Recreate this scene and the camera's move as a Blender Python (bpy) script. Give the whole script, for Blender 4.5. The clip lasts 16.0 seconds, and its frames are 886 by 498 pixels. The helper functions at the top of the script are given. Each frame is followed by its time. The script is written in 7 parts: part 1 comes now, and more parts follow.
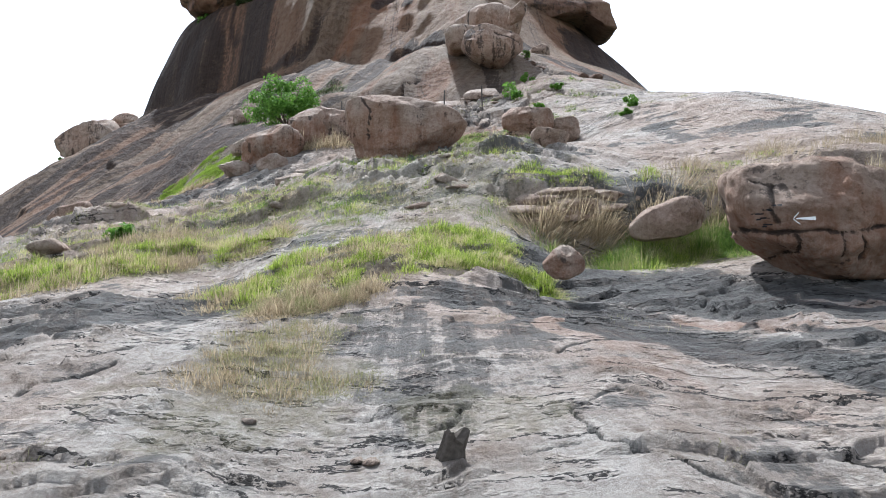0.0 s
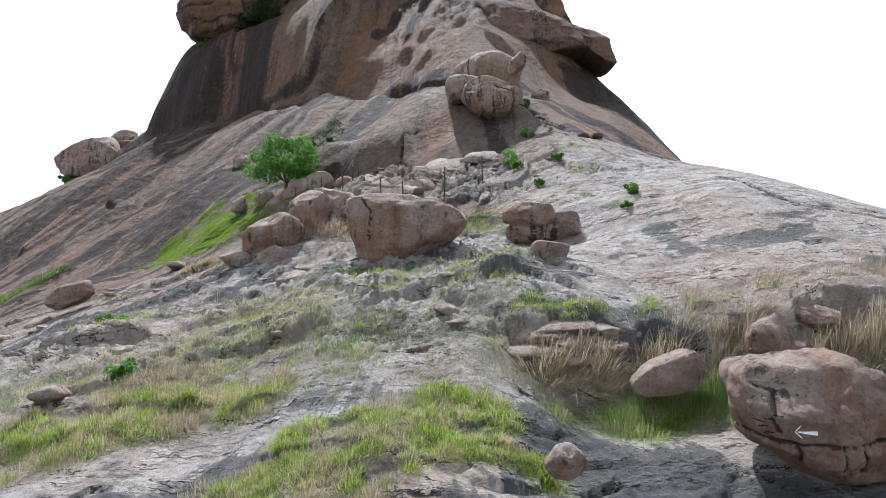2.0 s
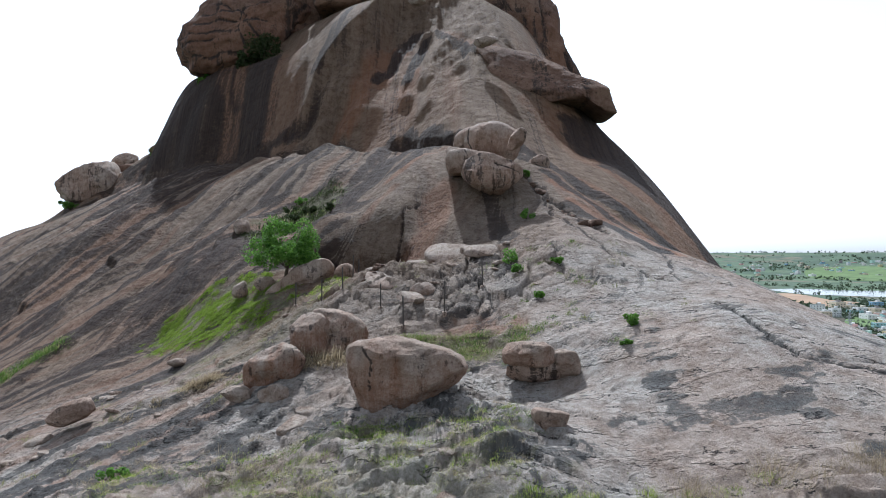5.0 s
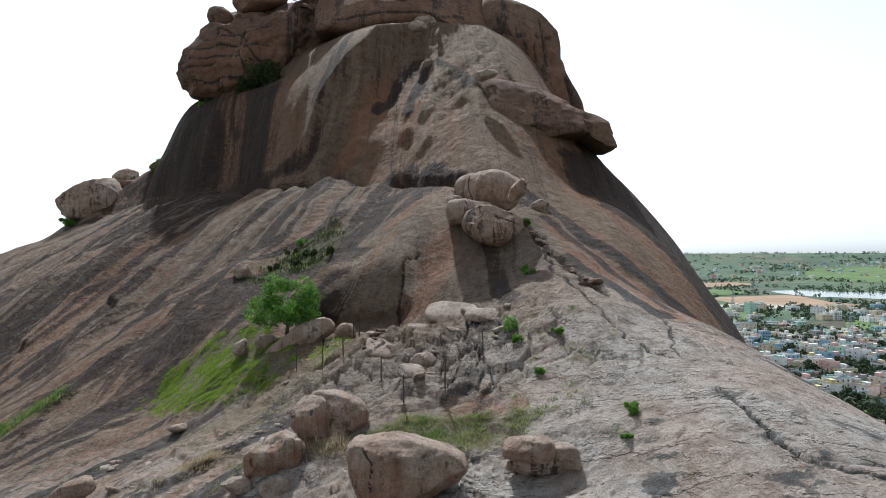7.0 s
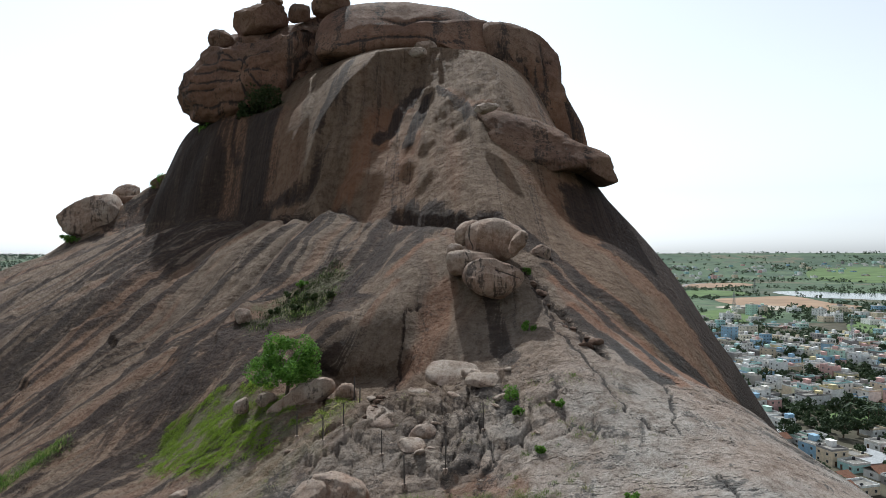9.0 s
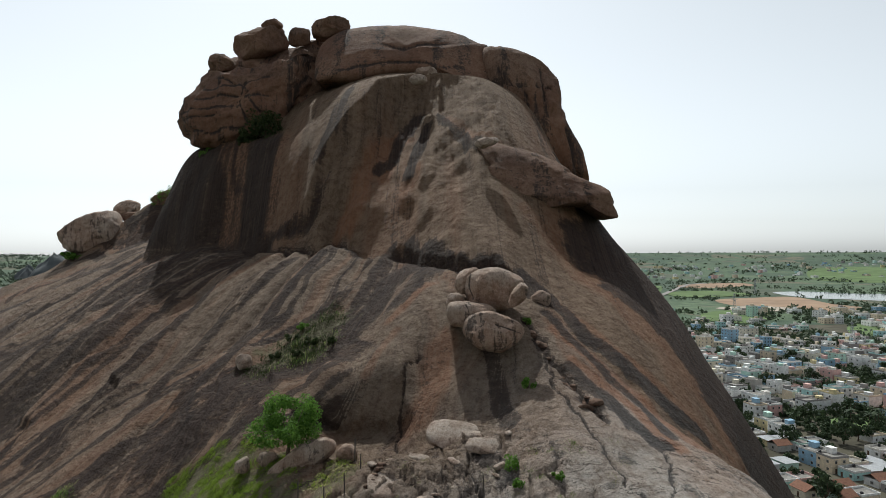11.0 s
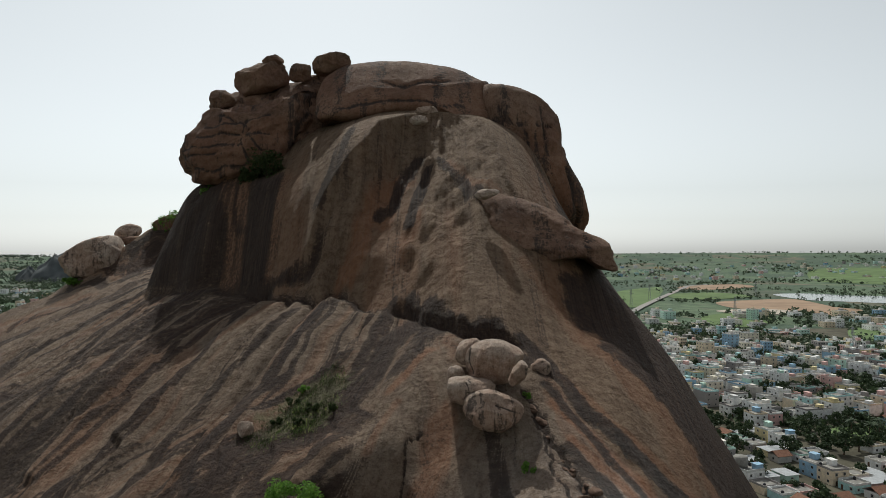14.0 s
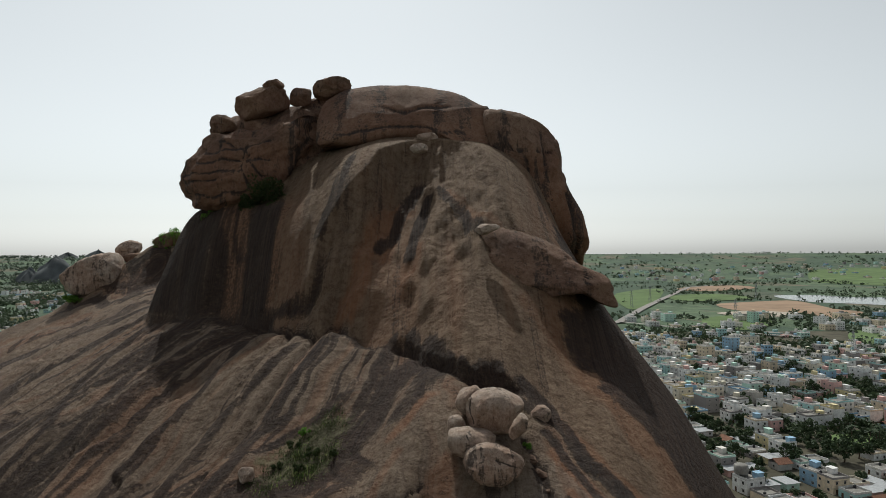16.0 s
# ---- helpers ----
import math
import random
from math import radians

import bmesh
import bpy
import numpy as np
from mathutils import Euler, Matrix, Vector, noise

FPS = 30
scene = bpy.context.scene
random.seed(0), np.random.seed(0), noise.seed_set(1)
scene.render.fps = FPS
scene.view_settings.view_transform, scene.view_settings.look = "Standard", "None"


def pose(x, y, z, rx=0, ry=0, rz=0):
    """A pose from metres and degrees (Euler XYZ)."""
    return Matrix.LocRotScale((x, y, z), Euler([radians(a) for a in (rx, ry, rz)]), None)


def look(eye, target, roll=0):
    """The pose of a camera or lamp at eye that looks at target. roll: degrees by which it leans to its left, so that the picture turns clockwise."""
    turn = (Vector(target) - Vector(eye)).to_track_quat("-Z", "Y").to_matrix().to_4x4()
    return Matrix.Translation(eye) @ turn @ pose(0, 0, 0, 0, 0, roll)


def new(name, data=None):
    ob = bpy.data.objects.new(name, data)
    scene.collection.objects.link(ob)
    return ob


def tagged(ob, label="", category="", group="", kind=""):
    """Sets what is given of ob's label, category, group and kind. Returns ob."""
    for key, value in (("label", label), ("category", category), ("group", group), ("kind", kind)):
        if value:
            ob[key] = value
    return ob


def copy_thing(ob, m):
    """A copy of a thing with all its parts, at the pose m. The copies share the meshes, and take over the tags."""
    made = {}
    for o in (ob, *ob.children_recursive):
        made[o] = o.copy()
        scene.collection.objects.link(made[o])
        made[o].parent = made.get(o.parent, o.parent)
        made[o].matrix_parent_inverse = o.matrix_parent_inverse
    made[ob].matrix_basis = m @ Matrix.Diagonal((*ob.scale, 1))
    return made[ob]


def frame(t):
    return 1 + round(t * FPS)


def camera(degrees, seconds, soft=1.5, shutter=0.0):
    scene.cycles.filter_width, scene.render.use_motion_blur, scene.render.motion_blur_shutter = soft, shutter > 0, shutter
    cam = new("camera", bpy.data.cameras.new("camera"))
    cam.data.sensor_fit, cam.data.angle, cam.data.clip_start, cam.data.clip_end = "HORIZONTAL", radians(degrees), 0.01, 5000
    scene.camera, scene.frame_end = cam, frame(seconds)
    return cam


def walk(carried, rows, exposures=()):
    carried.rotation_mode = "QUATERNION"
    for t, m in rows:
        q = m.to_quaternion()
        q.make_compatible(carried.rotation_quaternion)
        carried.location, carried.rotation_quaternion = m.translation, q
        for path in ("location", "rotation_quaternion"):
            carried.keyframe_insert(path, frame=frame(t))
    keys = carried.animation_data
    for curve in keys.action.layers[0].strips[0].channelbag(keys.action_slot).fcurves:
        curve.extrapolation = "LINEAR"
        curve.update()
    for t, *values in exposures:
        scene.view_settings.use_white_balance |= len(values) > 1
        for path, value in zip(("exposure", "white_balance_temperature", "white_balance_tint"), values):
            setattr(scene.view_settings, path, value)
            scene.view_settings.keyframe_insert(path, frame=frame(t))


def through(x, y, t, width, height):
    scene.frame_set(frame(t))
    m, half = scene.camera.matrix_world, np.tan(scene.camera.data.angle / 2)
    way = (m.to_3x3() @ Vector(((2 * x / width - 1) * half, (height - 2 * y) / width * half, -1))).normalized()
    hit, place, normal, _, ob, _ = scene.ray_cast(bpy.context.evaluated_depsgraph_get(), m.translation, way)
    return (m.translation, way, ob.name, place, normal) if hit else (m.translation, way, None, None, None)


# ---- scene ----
cam = camera(67.5, 16.0, soft=0.5)
METRES, EYE, TILT, LEAN, TURN = 30.0, 0.0, 0.3, 0.0, 0.0
ROWS = [
    (0.0, 0.0, 0.0, 0.0, -0.0, 0.0, 0.0),
    (0.5, -0.0, -0.0001, 0.0292, -0.01, 0.01, 0.03),
    (1.0, -0.0007, 0.0, 0.059, -0.01, 0.05, 0.05),
    (1.5, -0.0008, 0.0001, 0.0889, -0.0, 0.07, 0.06),
    (2.0, -0.001, 0.0001, 0.1193, -0.02, 0.09, 0.08),
    (2.5, -0.0008, 0.0008, 0.1498, -0.02, 0.07, 0.09),
    (3.0, -0.0005, 0.0008, 0.1802, -0.02, 0.03, 0.11),
    (3.5, -0.0003, 0.0, 0.2099, -0.02, 0.04, 0.14),
    (4.0, -0.0002, -0.0004, 0.24, -0.01, 0.04, 0.17),
    (6.5, -0.0, -0.0025, 0.3913, 0.05, 0.1, 0.2),
    (7.0, 0.0003, -0.0022, 0.4225, 0.06, 0.08, 0.21),
    (7.5, 0.0012, -0.0018, 0.4534, 0.09, 0.07, 0.22),
    (8.0, 0.0012, -0.0014, 0.4843, 0.1, 0.05, 0.22),
    (8.5, 0.0015, -0.0017, 0.5165, 0.12, 0.03, 0.24),
    (9.0, 0.0015, -0.001, 0.5489, 0.14, 0.02, 0.23),
    (11.5, 0.0027, -0.0062, 0.7102, 0.17, -0.07, 0.3),
    (12.0, 0.0031, -0.008, 0.7419, 0.17, -0.08, 0.3),
    (12.5, 0.0031, -0.0093, 0.7739, 0.18, -0.09, 0.3),
    (13.0, 0.0036, -0.0106, 0.8055, 0.19, -0.09, 0.29),
    (13.5, 0.0041, -0.0126, 0.8379, 0.21, -0.1, 0.28),
    (14.0, 0.0039, -0.0134, 0.87, 0.22, -0.1, 0.3),
    (14.5, 0.0029, -0.0146, 0.9024, 0.22, -0.1, 0.31),
    (15.0, 0.0037, -0.0157, 0.9346, 0.23, -0.1, 0.31),
    (15.5, 0.0044, -0.0172, 0.9675, 0.24, -0.11, 0.31),
    (16.0, 0.0047, -0.0162, 0.9995, 0.25, -0.1, 0.33),
]
EXPOSURES = [(0.0, 0.82, 5680, 8), (1.0, 0.88, 5550, 8), (2.0, 0.68, 5500, 8), (3.0, 0.42, 5450, 8), (4.0, 0.3, 5400, 8), (7.0, 0.1, 5750, 5), (9.0, -0.16, 5900, 5), (12.5, -0.52, 6300, 4), (16.0, -0.66, 6350, 4)]
walk(cam, [(t, pose(0, 0, EYE, TILT, LEAN, TURN) @ pose(METRES * x, METRES * y, METRES * z, 90 + pitch, roll, yaw)) for t, x, y, z, yaw, pitch, roll in ROWS],
     EXPOSURES)

# ---- world, sun ----
SUN_EL, SUN_AZ = radians(51), radians(-11)          # azimuth from +y towards +x
world = bpy.data.worlds.new("sky")
scene.world = world
world.use_nodes = True
wn = world.node_tree.nodes
sky = wn.new("ShaderNodeTexSky")
sky.sky_type, sky.sun_disc = "NISHITA", False
sky.sun_elevation, sky.sun_rotation = SUN_EL, SUN_AZ
sky.air_density, sky.dust_density, sky.ozone_density = 1.0, 1.1, 1.0
wn["Background"].inputs["Strength"].default_value = 0.163
haze = wn.new("ShaderNodeHueSaturation")           # a hazy, nearly white sky
haze.inputs["Saturation"].default_value = 0.15
world.node_tree.links.new(sky.outputs[0], haze.inputs["Color"])
cool = wn.new("ShaderNodeMix")
cool.data_type, cool.blend_type = "RGBA", "MULTIPLY"
cool.inputs[0].default_value, cool.inputs[7].default_value = 1.0, (1.0, 1.0, 1.01, 1)
world.node_tree.links.new(haze.outputs[0], cool.inputs[6])
world.node_tree.links.new(cool.outputs[2], wn["Background"].inputs["Color"])
sun = new("sun", bpy.data.lights.new("sun", "SUN"))
sun.data.energy, sun.data.angle, sun.data.color = 4.7, radians(0.6), (1.0, 0.955, 0.89)
sun_way = Vector((math.sin(SUN_AZ) * math.cos(SUN_EL), math.cos(SUN_AZ) * math.cos(SUN_EL), math.sin(SUN_EL)))
sun.matrix_world = look(sun_way * 300, (0, 0, 0))


# ---- numeric helpers ----
def hash3(ix, iy, iz):
    n = (ix * 374761393 + iy * 668265263 + iz * 1274126177) & 0xFFFFFFFF
    n = ((n ^ (n >> 13)) * 1274126177) & 0xFFFFFFFF
    return ((n ^ (n >> 16)) & 0xFFFF) / 32767.5 - 1.0


def vnoise(x, y, z):
    """Smooth value noise, -1 to 1, on arrays."""
    x, y, z = np.broadcast_arrays(np.asarray(x, float), np.asarray(y, float), np.asarray(z, float))
    ix, iy, iz = (np.floor(a).astype(np.int64) for a in (x, y, z))
    fx, fy, fz = x - ix, y - iy, z - iz
    fx, fy, fz = (f * f * f * (f * (f * 6 - 15) + 10) for f in (fx, fy, fz))
    out = 0.0
    for dx in (0, 1):
        for dy in (0, 1):
            for dz in (0, 1):
                w = (fx if dx else 1 - fx) * (fy if dy else 1 - fy) * (fz if dz else 1 - fz)
                out = out + w * hash3(ix + dx, iy + dy, iz + dz)
    return out


def fbm(x, y, z, octaves=4, gain=0.5):
    total, amp, f = 0.0, 1.0, 1.0
    for k in range(octaves):
        total = total + amp * vnoise(x * f + 17.3 * k, y * f - 9.1 * k, z * f + 5.7 * k)
        amp, f = amp * gain, f * 2.03
    return total


def smooth(a, b, v):
    s = np.clip((v - a) / (b - a), 0, 1)
    return s * s * (3 - 2 * s)


def spline(knots, values, x):
    """Cubic through the knots; values may be rows, then one row per x is mixed."""
    k, v = np.asarray(knots, float), np.asarray(values, float)
    d = np.gradient(v, k, axis=0)
    x = np.clip(x, k[0], k[-1])
    i = np.clip(np.searchsorted(k, x, side="right") - 1, 0, len(k) - 2)
    h = k[i + 1] - k[i]
    s = (x - k[i]) / h
    if v.ndim > 1:
        h, s = h[:, None], s[:, None]
    return ((2 * s**3 - 3 * s**2 + 1) * v[i] + (3 * s**2 - 2 * s**3) * v[i + 1]
            + (s**3 - 2 * s**2 + s) * h * d[i] + (s**3 - s**2) * h * d[i + 1])


# ---- the hill's form ----
BEARINGS = (-1.1, -0.7, -0.52, -0.38, -0.24, -0.14, -0.04, 0.06, 0.15, 0.26, 0.38, 0.5, 0.7)
LOWER = (   # distance up the hill, and heights at the bearings
    (2.5, (-2.2, -2.2, -2.2, -2.3, -2.3, -2.4, -2.3, -2.1, -2.0, -2.1, -2.2, -2.4, -2.5)),
    (7.5, (-3.2, -2.0, -1.6, -1.4, -1.4, -1.5, -1.5, -1.4, -1.3, -1.4, -1.3, -1.2, -1.5)),
    (13, (-6.1, -2.2, -1.1, -0.7, -0.7, -0.3, -0.1, -0.2, -0.5, -0.5, -0.2, -0.3, -1.6)),
    (20, (-4.7, -0.8, 0.3, 0.8, 1.2, 1.9, 2.1, 2.7, 2.8, 2.9, 3.4, 3.8, 3.4)),
    (28, (-9.7, -1.8, 0.5, 1.9, 3.1, 4.0, 4.1, 4.3, 5.2, 5.9, 6.5, 5.8, 3.0)),
    (37, (-9.0, -2.0, 0.3, 2.2, 5.0, 6.9, 7.3, 8.3, 9.2, 8.7, 7.5, 4.4, -3.5)),
    (44, (-14.2, -2.6, 0.9, 3.0, 6.9, 7.8, 8.6, 10.5, 11.7, 10.2, 7.8, 2.8, -10.9)),
)
UPPER = (
    (52, (-19.0, -3.0, 2.9, 6.9, 10.2, 12.1, 14.9, 15.5, 15.0, 12.6, 8.4, 0.5, -16.7)),
    (60, (-20.8, -2.9, 4.1, 8.6, 12.1, 15.1, 17.8, 19.0, 18.6, 15.9, 8.9, -2.0, -21.9)),
    (68, (-22.2, -0.9, 6.4, 11.4, 16.6, 18.3, 20.0, 21.0, 21.0, 18.1, 8.8, -3.7, -24.3)),
    (77, (-24.1, 1.8, 11.0, 15.4, 19.7, 21.5, 22.0, 22.0, 21.0, 18.5, 7.0, -7.0, -28.0)),
    (88, (-28.6, 2.6, 12.0, 18.5, 21.7, 24.0, 24.0, 23.0, 20.8, 13.2, -0.3, -18.3, -42.6)),
    (100, (-33.9, 3.8, 14.6, 21.8, 27.4, 28.9, 27.4, 23.1, 16.6, 5.0, -10.0, -32.0, -60.0)),
    (150, (-40.0, 8.5, 18.7, 24.5, 27.9, 25.1, 18.7, 8.7, -1.9, -16.0, -31.0, -45.5, -69.9)),
)
FACE_BEARINGS = (-0.24, -0.17, -0.11, -0.05, 0.01, 0.07, 0.13, 0.19, 0.25, 0.32, 0.4)
FACE_LOW = (   # the broad rock sheet that falls from the summit
    (40, (-13.7, -9.2, -5.1, -1.1, 2.5, 5.7, 7.7, 8.5, 8.2, 6.5, 3.4)),
    (50, (-6.3, -1.4, 3.1, 7.4, 11.0, 13.4, 14.1, 13.9, 12.9, 10.3, 5.8)),
    (58, (-0.3, 4.6, 9.4, 14.1, 18.4, 19.5, 17.8, 16.7, 15.4, 12.3, 6.6)),
    (65, (8.0, 11.5, 16.0, 19.8, 23.2, 23.6, 21.6, 19.0, 17.4, 13.6, 6.1)),
)
FACE_HIGH = (
    (72, (13.5, 17.5, 20.8, 24.9, 29.3, 28.6, 27.4, 24.0, 20.4, 14.3, 4.2)),
    (79, (20.5, 29.0, 31.0, 33.9, 36.7, 35.0, 32.2, 27.3, 20.5, 12.0, 1.5)),
    (87, (29.0, 37.0, 40.8, 42.6, 42.0, 40.7, 36.6, 28.5, 18.5, 8.0, -3.0)),
    (95, (36.5, 42.4, 45.2, 45.9, 45.7, 44.6, 40.0, 27.0, 15.0, 2.0, -9.0)),
    (104, (43.2, 46.0, 48.0, 48.8, 48.8, 46.7, 40.0, 24.0, 10.0, -6.0, -16.0)),
)
SECTIONS = LOWER + UPPER
PLAIN = -79.0


def spread(y):
    return np.where(y > 2.5, y + 5.0, 7.5 + (2.5 - y) * 0.9)


def across_rows(u, y, knots, table):
    """Heights from a table of sections: cubic along and across the hill."""
    rows = spline([q[0] for q in table], [q[1] for q in table], y)
    k = np.array(knots)
    uc = np.clip(u, k[0], k[-1])
    d = np.gradient(rows, k, axis=1)
    i = np.clip(np.searchsorted(k, uc, side="right") - 1, 0, len(k) - 2)
    r = np.arange(len(uc))
    h = k[i + 1] - k[i]
    s = (uc - k[i]) / h
    return ((2 * s**3 - 3 * s**2 + 1) * rows[r, i] + (3 * s**2 - 2 * s**3) * rows[r, i + 1]
            + (s**3 - 2 * s**2 + s) * h * d[r, i] + (s**3 - s**2) * h * d[r, i + 1])


def slopes(x, y):
    """Height of the lower hill and its shoulders, without the upper dome."""
    x, y = np.asarray(x, float).ravel(), np.asarray(y, float).ravel()
    u = x / spread(y)
    z = across_rows(u, y, BEARINGS, SECTIONS)
    z = z - np.abs(u - np.clip(u, BEARINGS[0], BEARINGS[-1])) * spread(y) * 1.15
    return z - np.clip(2.5 - y, 0, None) * 0.55 - np.clip(y - 150, 0, None) * 1.1


def face(x, y):
    """Height of the rock sheet under the summit."""
    u = x / spread(y)
    z = across_rows(u, y, FACE_BEARINGS, FACE_LOW + FACE_HIGH)
    return z - np.clip(u - FACE_BEARINGS[-1], 0, None) * spread(y) * 1.6 - np.clip(FACE_BEARINGS[0] - u, 0, None) * spread(y) * 1.3 - np.clip(y - 112, 0, None) * 1.1


FOOT = ((-49, 128), (-47.5, 110), (-45, 100), (-38, 93.5), (-31.2, 89.3), (-25, 84.6), (-20, 80.4), (-16.5, 78.5), (-12, 84), (-4, 92), (8, 98),
        (17, 101), (21, 108), (20, 130), (0, 145), (-30, 142))


def inside_depth(x, y, ring):
    """Distance inside a closed ring (negative outside)."""
    d2 = np.full(x.shape, 1e9)
    inside = np.zeros(x.shape, bool)
    for (ax, ay), (bx, by) in zip(ring, ring[1:] + ring[:1]):
        ex, ey = bx - ax, by - ay
        s = np.clip(((x - ax) * ex + (y - ay) * ey) / (ex * ex + ey * ey), 0, 1)
        d2 = np.minimum(d2, (x - ax - s * ex) ** 2 + (y - ay - s * ey) ** 2)
        cross = (ay > y) != (by > y)
        inside ^= cross & (x < (bx - ax) * (y - ay) / (by - ay + 1e-12) + ax)
    return np.where(inside, 1, -1) * np.sqrt(d2)


def smoothed(ring, steps=6):
    """A closed smooth curve through the corners of a ring."""
    p = np.array(ring, float)
    a, b, c, d = np.roll(p, 1, 0), p, np.roll(p, -1, 0), np.roll(p, -2, 0)
    out = []
    for s in np.arange(steps) / steps:
        out.append(0.5 * (2 * b + (c - a) * s + (2 * a - 5 * b + 4 * c - d) * s * s + (3 * b - a - 3 * c + d) * s**3))
    return [tuple(q) for q in np.stack(out, 1).reshape(-1, 2)]


FOOT_RING = smoothed(FOOT, 3)
DOME_RISE = ((0, 0.3, 1.3, 3, 5.5, 12, 20, 28, 40, 60), (0, 1.2, 4.4, 9.0, 14.5, 19.5, 25, 28.0, 29.0, 29.0))


CREASE = ((-23, 82.5), (-18.5, 77.5), (-14.3, 74.0), (-12.9, 75.6), (-11.5, 73.6), (-9, 71.0), (-5.6, 68.8), (-3.9, 67.2), (-2.2, 64.2), (0.8, 60.6), (3.1, 58.4), (6, 57.4), (7.4, 56),
          (8.8, 52.8), (10.9, 49), (13.6, 44), (17, 38.5), (20, 34))
SHEET = CREASE + ((60, 20), (60, 125), (-34, 125), (-30, 95))      # the rock sheet behind the crease
# right side below the ledge, where shade is painted onto the rock
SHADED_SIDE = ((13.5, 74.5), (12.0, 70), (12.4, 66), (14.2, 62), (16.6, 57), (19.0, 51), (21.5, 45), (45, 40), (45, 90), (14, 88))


def dome(x, y):
    d = np.full(np.shape(x), -30.0)
    m = (y > 58) & (y < 160) & (np.abs(x + 10) < 62)
    xm, ym = x[m], y[m]
    d[m] = inside_depth(xm + 0.9 * vnoise(xm * 0.2, ym * 0.13, 3.0), ym + 0.9 * vnoise(xm * 0.2, ym * 0.13, 8.0), FOOT_RING)
    rise = spline(DOME_RISE[0], DOME_RISE[1], np.clip(d, 0, 60))
    return 19.3 + np.where(d > 0, rise, np.where(d > -25, 1.7 * d, -200.0)), d


def scarps(x, y, scale, rise, seed, wander=1.3):
    """Broken edges of peeled rock sheets that face down the hill."""
    n = y / scale + wander * fbm(x / scale / 2.6, y / scale / 1.4, seed, 4, 0.55)
    f = n - np.floor(n)
    live = smooth(-0.15, 0.35, vnoise(x / scale / 1.8 + 31, y / scale / 1.2, seed + 4.0))
    return rise * live * (smooth(0.0, 0.045, f) - f)


LEDGES = (   # lip across the slope: ends in x, distance, height, how far the shelf behind it runs
    (-12.0, -9.0, 20.3, 0.5, 3.0), (-6.5, -3.5, 18.4, 0.3, 2.0),
    (-4.6, -2.0, 21.0, 0.3, 2.0), (-2.5, 1.8, 31.6, 0.4, 3.0), (-1.5, 2.0, 20.0, 0.25, 1.5),
)


def wander(x, y):
    """Places nudged a little, so that lines drawn through them wobble."""
    return x + 0.22 * vnoise(x * 1.3, y * 1.3, 41.0) + 0.07 * vnoise(x * 5, y * 5, 43.0), y + 0.22 * vnoise(x * 1.3, y * 1.3, 47.0)


def from_line(wx, wy, line):
    """Distance from a bent line."""
    d2 = np.full(wx.shape, 1e9)
    for (ax, ay), (bx, by) in zip(line, line[1:]):
        ex, ey = bx - ax, by - ay
        s = np.clip(((wx - ax) * ex + (wy - ay) * ey) / (ex * ex + ey * ey), 0, 1)
        d2 = np.minimum(d2, (wx - ax - s * ex) ** 2 + (wy - ay - s * ey) ** 2)
    return np.sqrt(d2)


def around(x, y, line, edge):
    """Which places lie in the box round a line."""
    lx, ly = [q[0] for q in line], [q[1] for q in line]
    return (x > min(lx) - edge) & (x < max(lx) + edge) & (y > min(ly) - edge) & (y < max(ly) + edge)


LOW_CRACKS = (   # depth, half width, course on the plan
    (0.0675, 0.0175, ((1.3, 6.3), (1.4, 6.0), (1.5, 5.6), (1.7, 5.2), (2.1, 5.0))),
    (0.045, 0.0175, ((1.3, 6.3), (1.4, 6.6), (1.6, 6.8))),
    (0.09, 0.03, ((-4.6, 6.8), (-4.5, 7.3), (-4.2, 7.5), (-3.9, 7.8))),
    (0.27, 0.078, ((11.7, 28.5), (12.0, 25.9), (12.7, 23.8), (14.0, 23.0), (15.5, 23.3))),
    (0.18, 0.06, ((12.7, 23.8), (14.2, 23.6), (15.9, 23.8))),
    (0.0525, 0.02, ((0.7, 5.5), (0.9, 5.4), (1.2, 5.5))),
    (0.06, 0.02, ((0.0, 6.3), (0.2, 6.4), (0.4, 6.6))),
    (0.0525, 0.02, ((2.4, 7.8), (2.9, 7.6))),
    (0.0525, 0.02, ((3.3, 6.6), (3.4, 6.3), (3.9, 6.5))),
    (0.045, 0.015, ((-1.0, 6.5), (-0.7, 6.7), (-0.5, 7.0))),
)
HIGH_CRACKS = (
    (0.225, 0.072, ((7.0, 46.5), (7.4, 42.4), (8.6, 37.9), (9.4, 33.9), (10.9, 31.6))),
    (0.18, 0.072, ((12.5, 37.2), (11.7, 33.8), (11.3, 31.7))),
    (0.135, 0.06, ((6.3, 32.9), (8.4, 32.4))),
    (0.18, 0.06, ((1.4, 37.0), (1.9, 34.5), (2.6, 31.9))),
    (0.18, 0.06, ((0.1, 37.7), (-0.2, 35.0), (0.1, 31.4))),
    (0.075, 0.025, ((5.0, 24.1), (5.8, 23.0))),
    (0.27, 0.084, ((-3.2, 42.9), (-2.9, 47.8), (-1.9, 48.7))),
    (0.075, 0.025, ((1.5, 8.1), (1.9, 8.5), (2.4, 8.8))),
    (0.075, 0.025, ((-4.5, 8.0), (-3.9, 8.1))),
    (0.5, 0.25, ((6.2, 51.5), (7.2, 48.0), (8.0, 45.0), (8.9, 42.0), (9.6, 39.5))),
    (0.25, 0.12, ((6.6, 48.5), (7.6, 45.5))),
)
CRACKS = LOW_CRACKS + HIGH_CRACKS
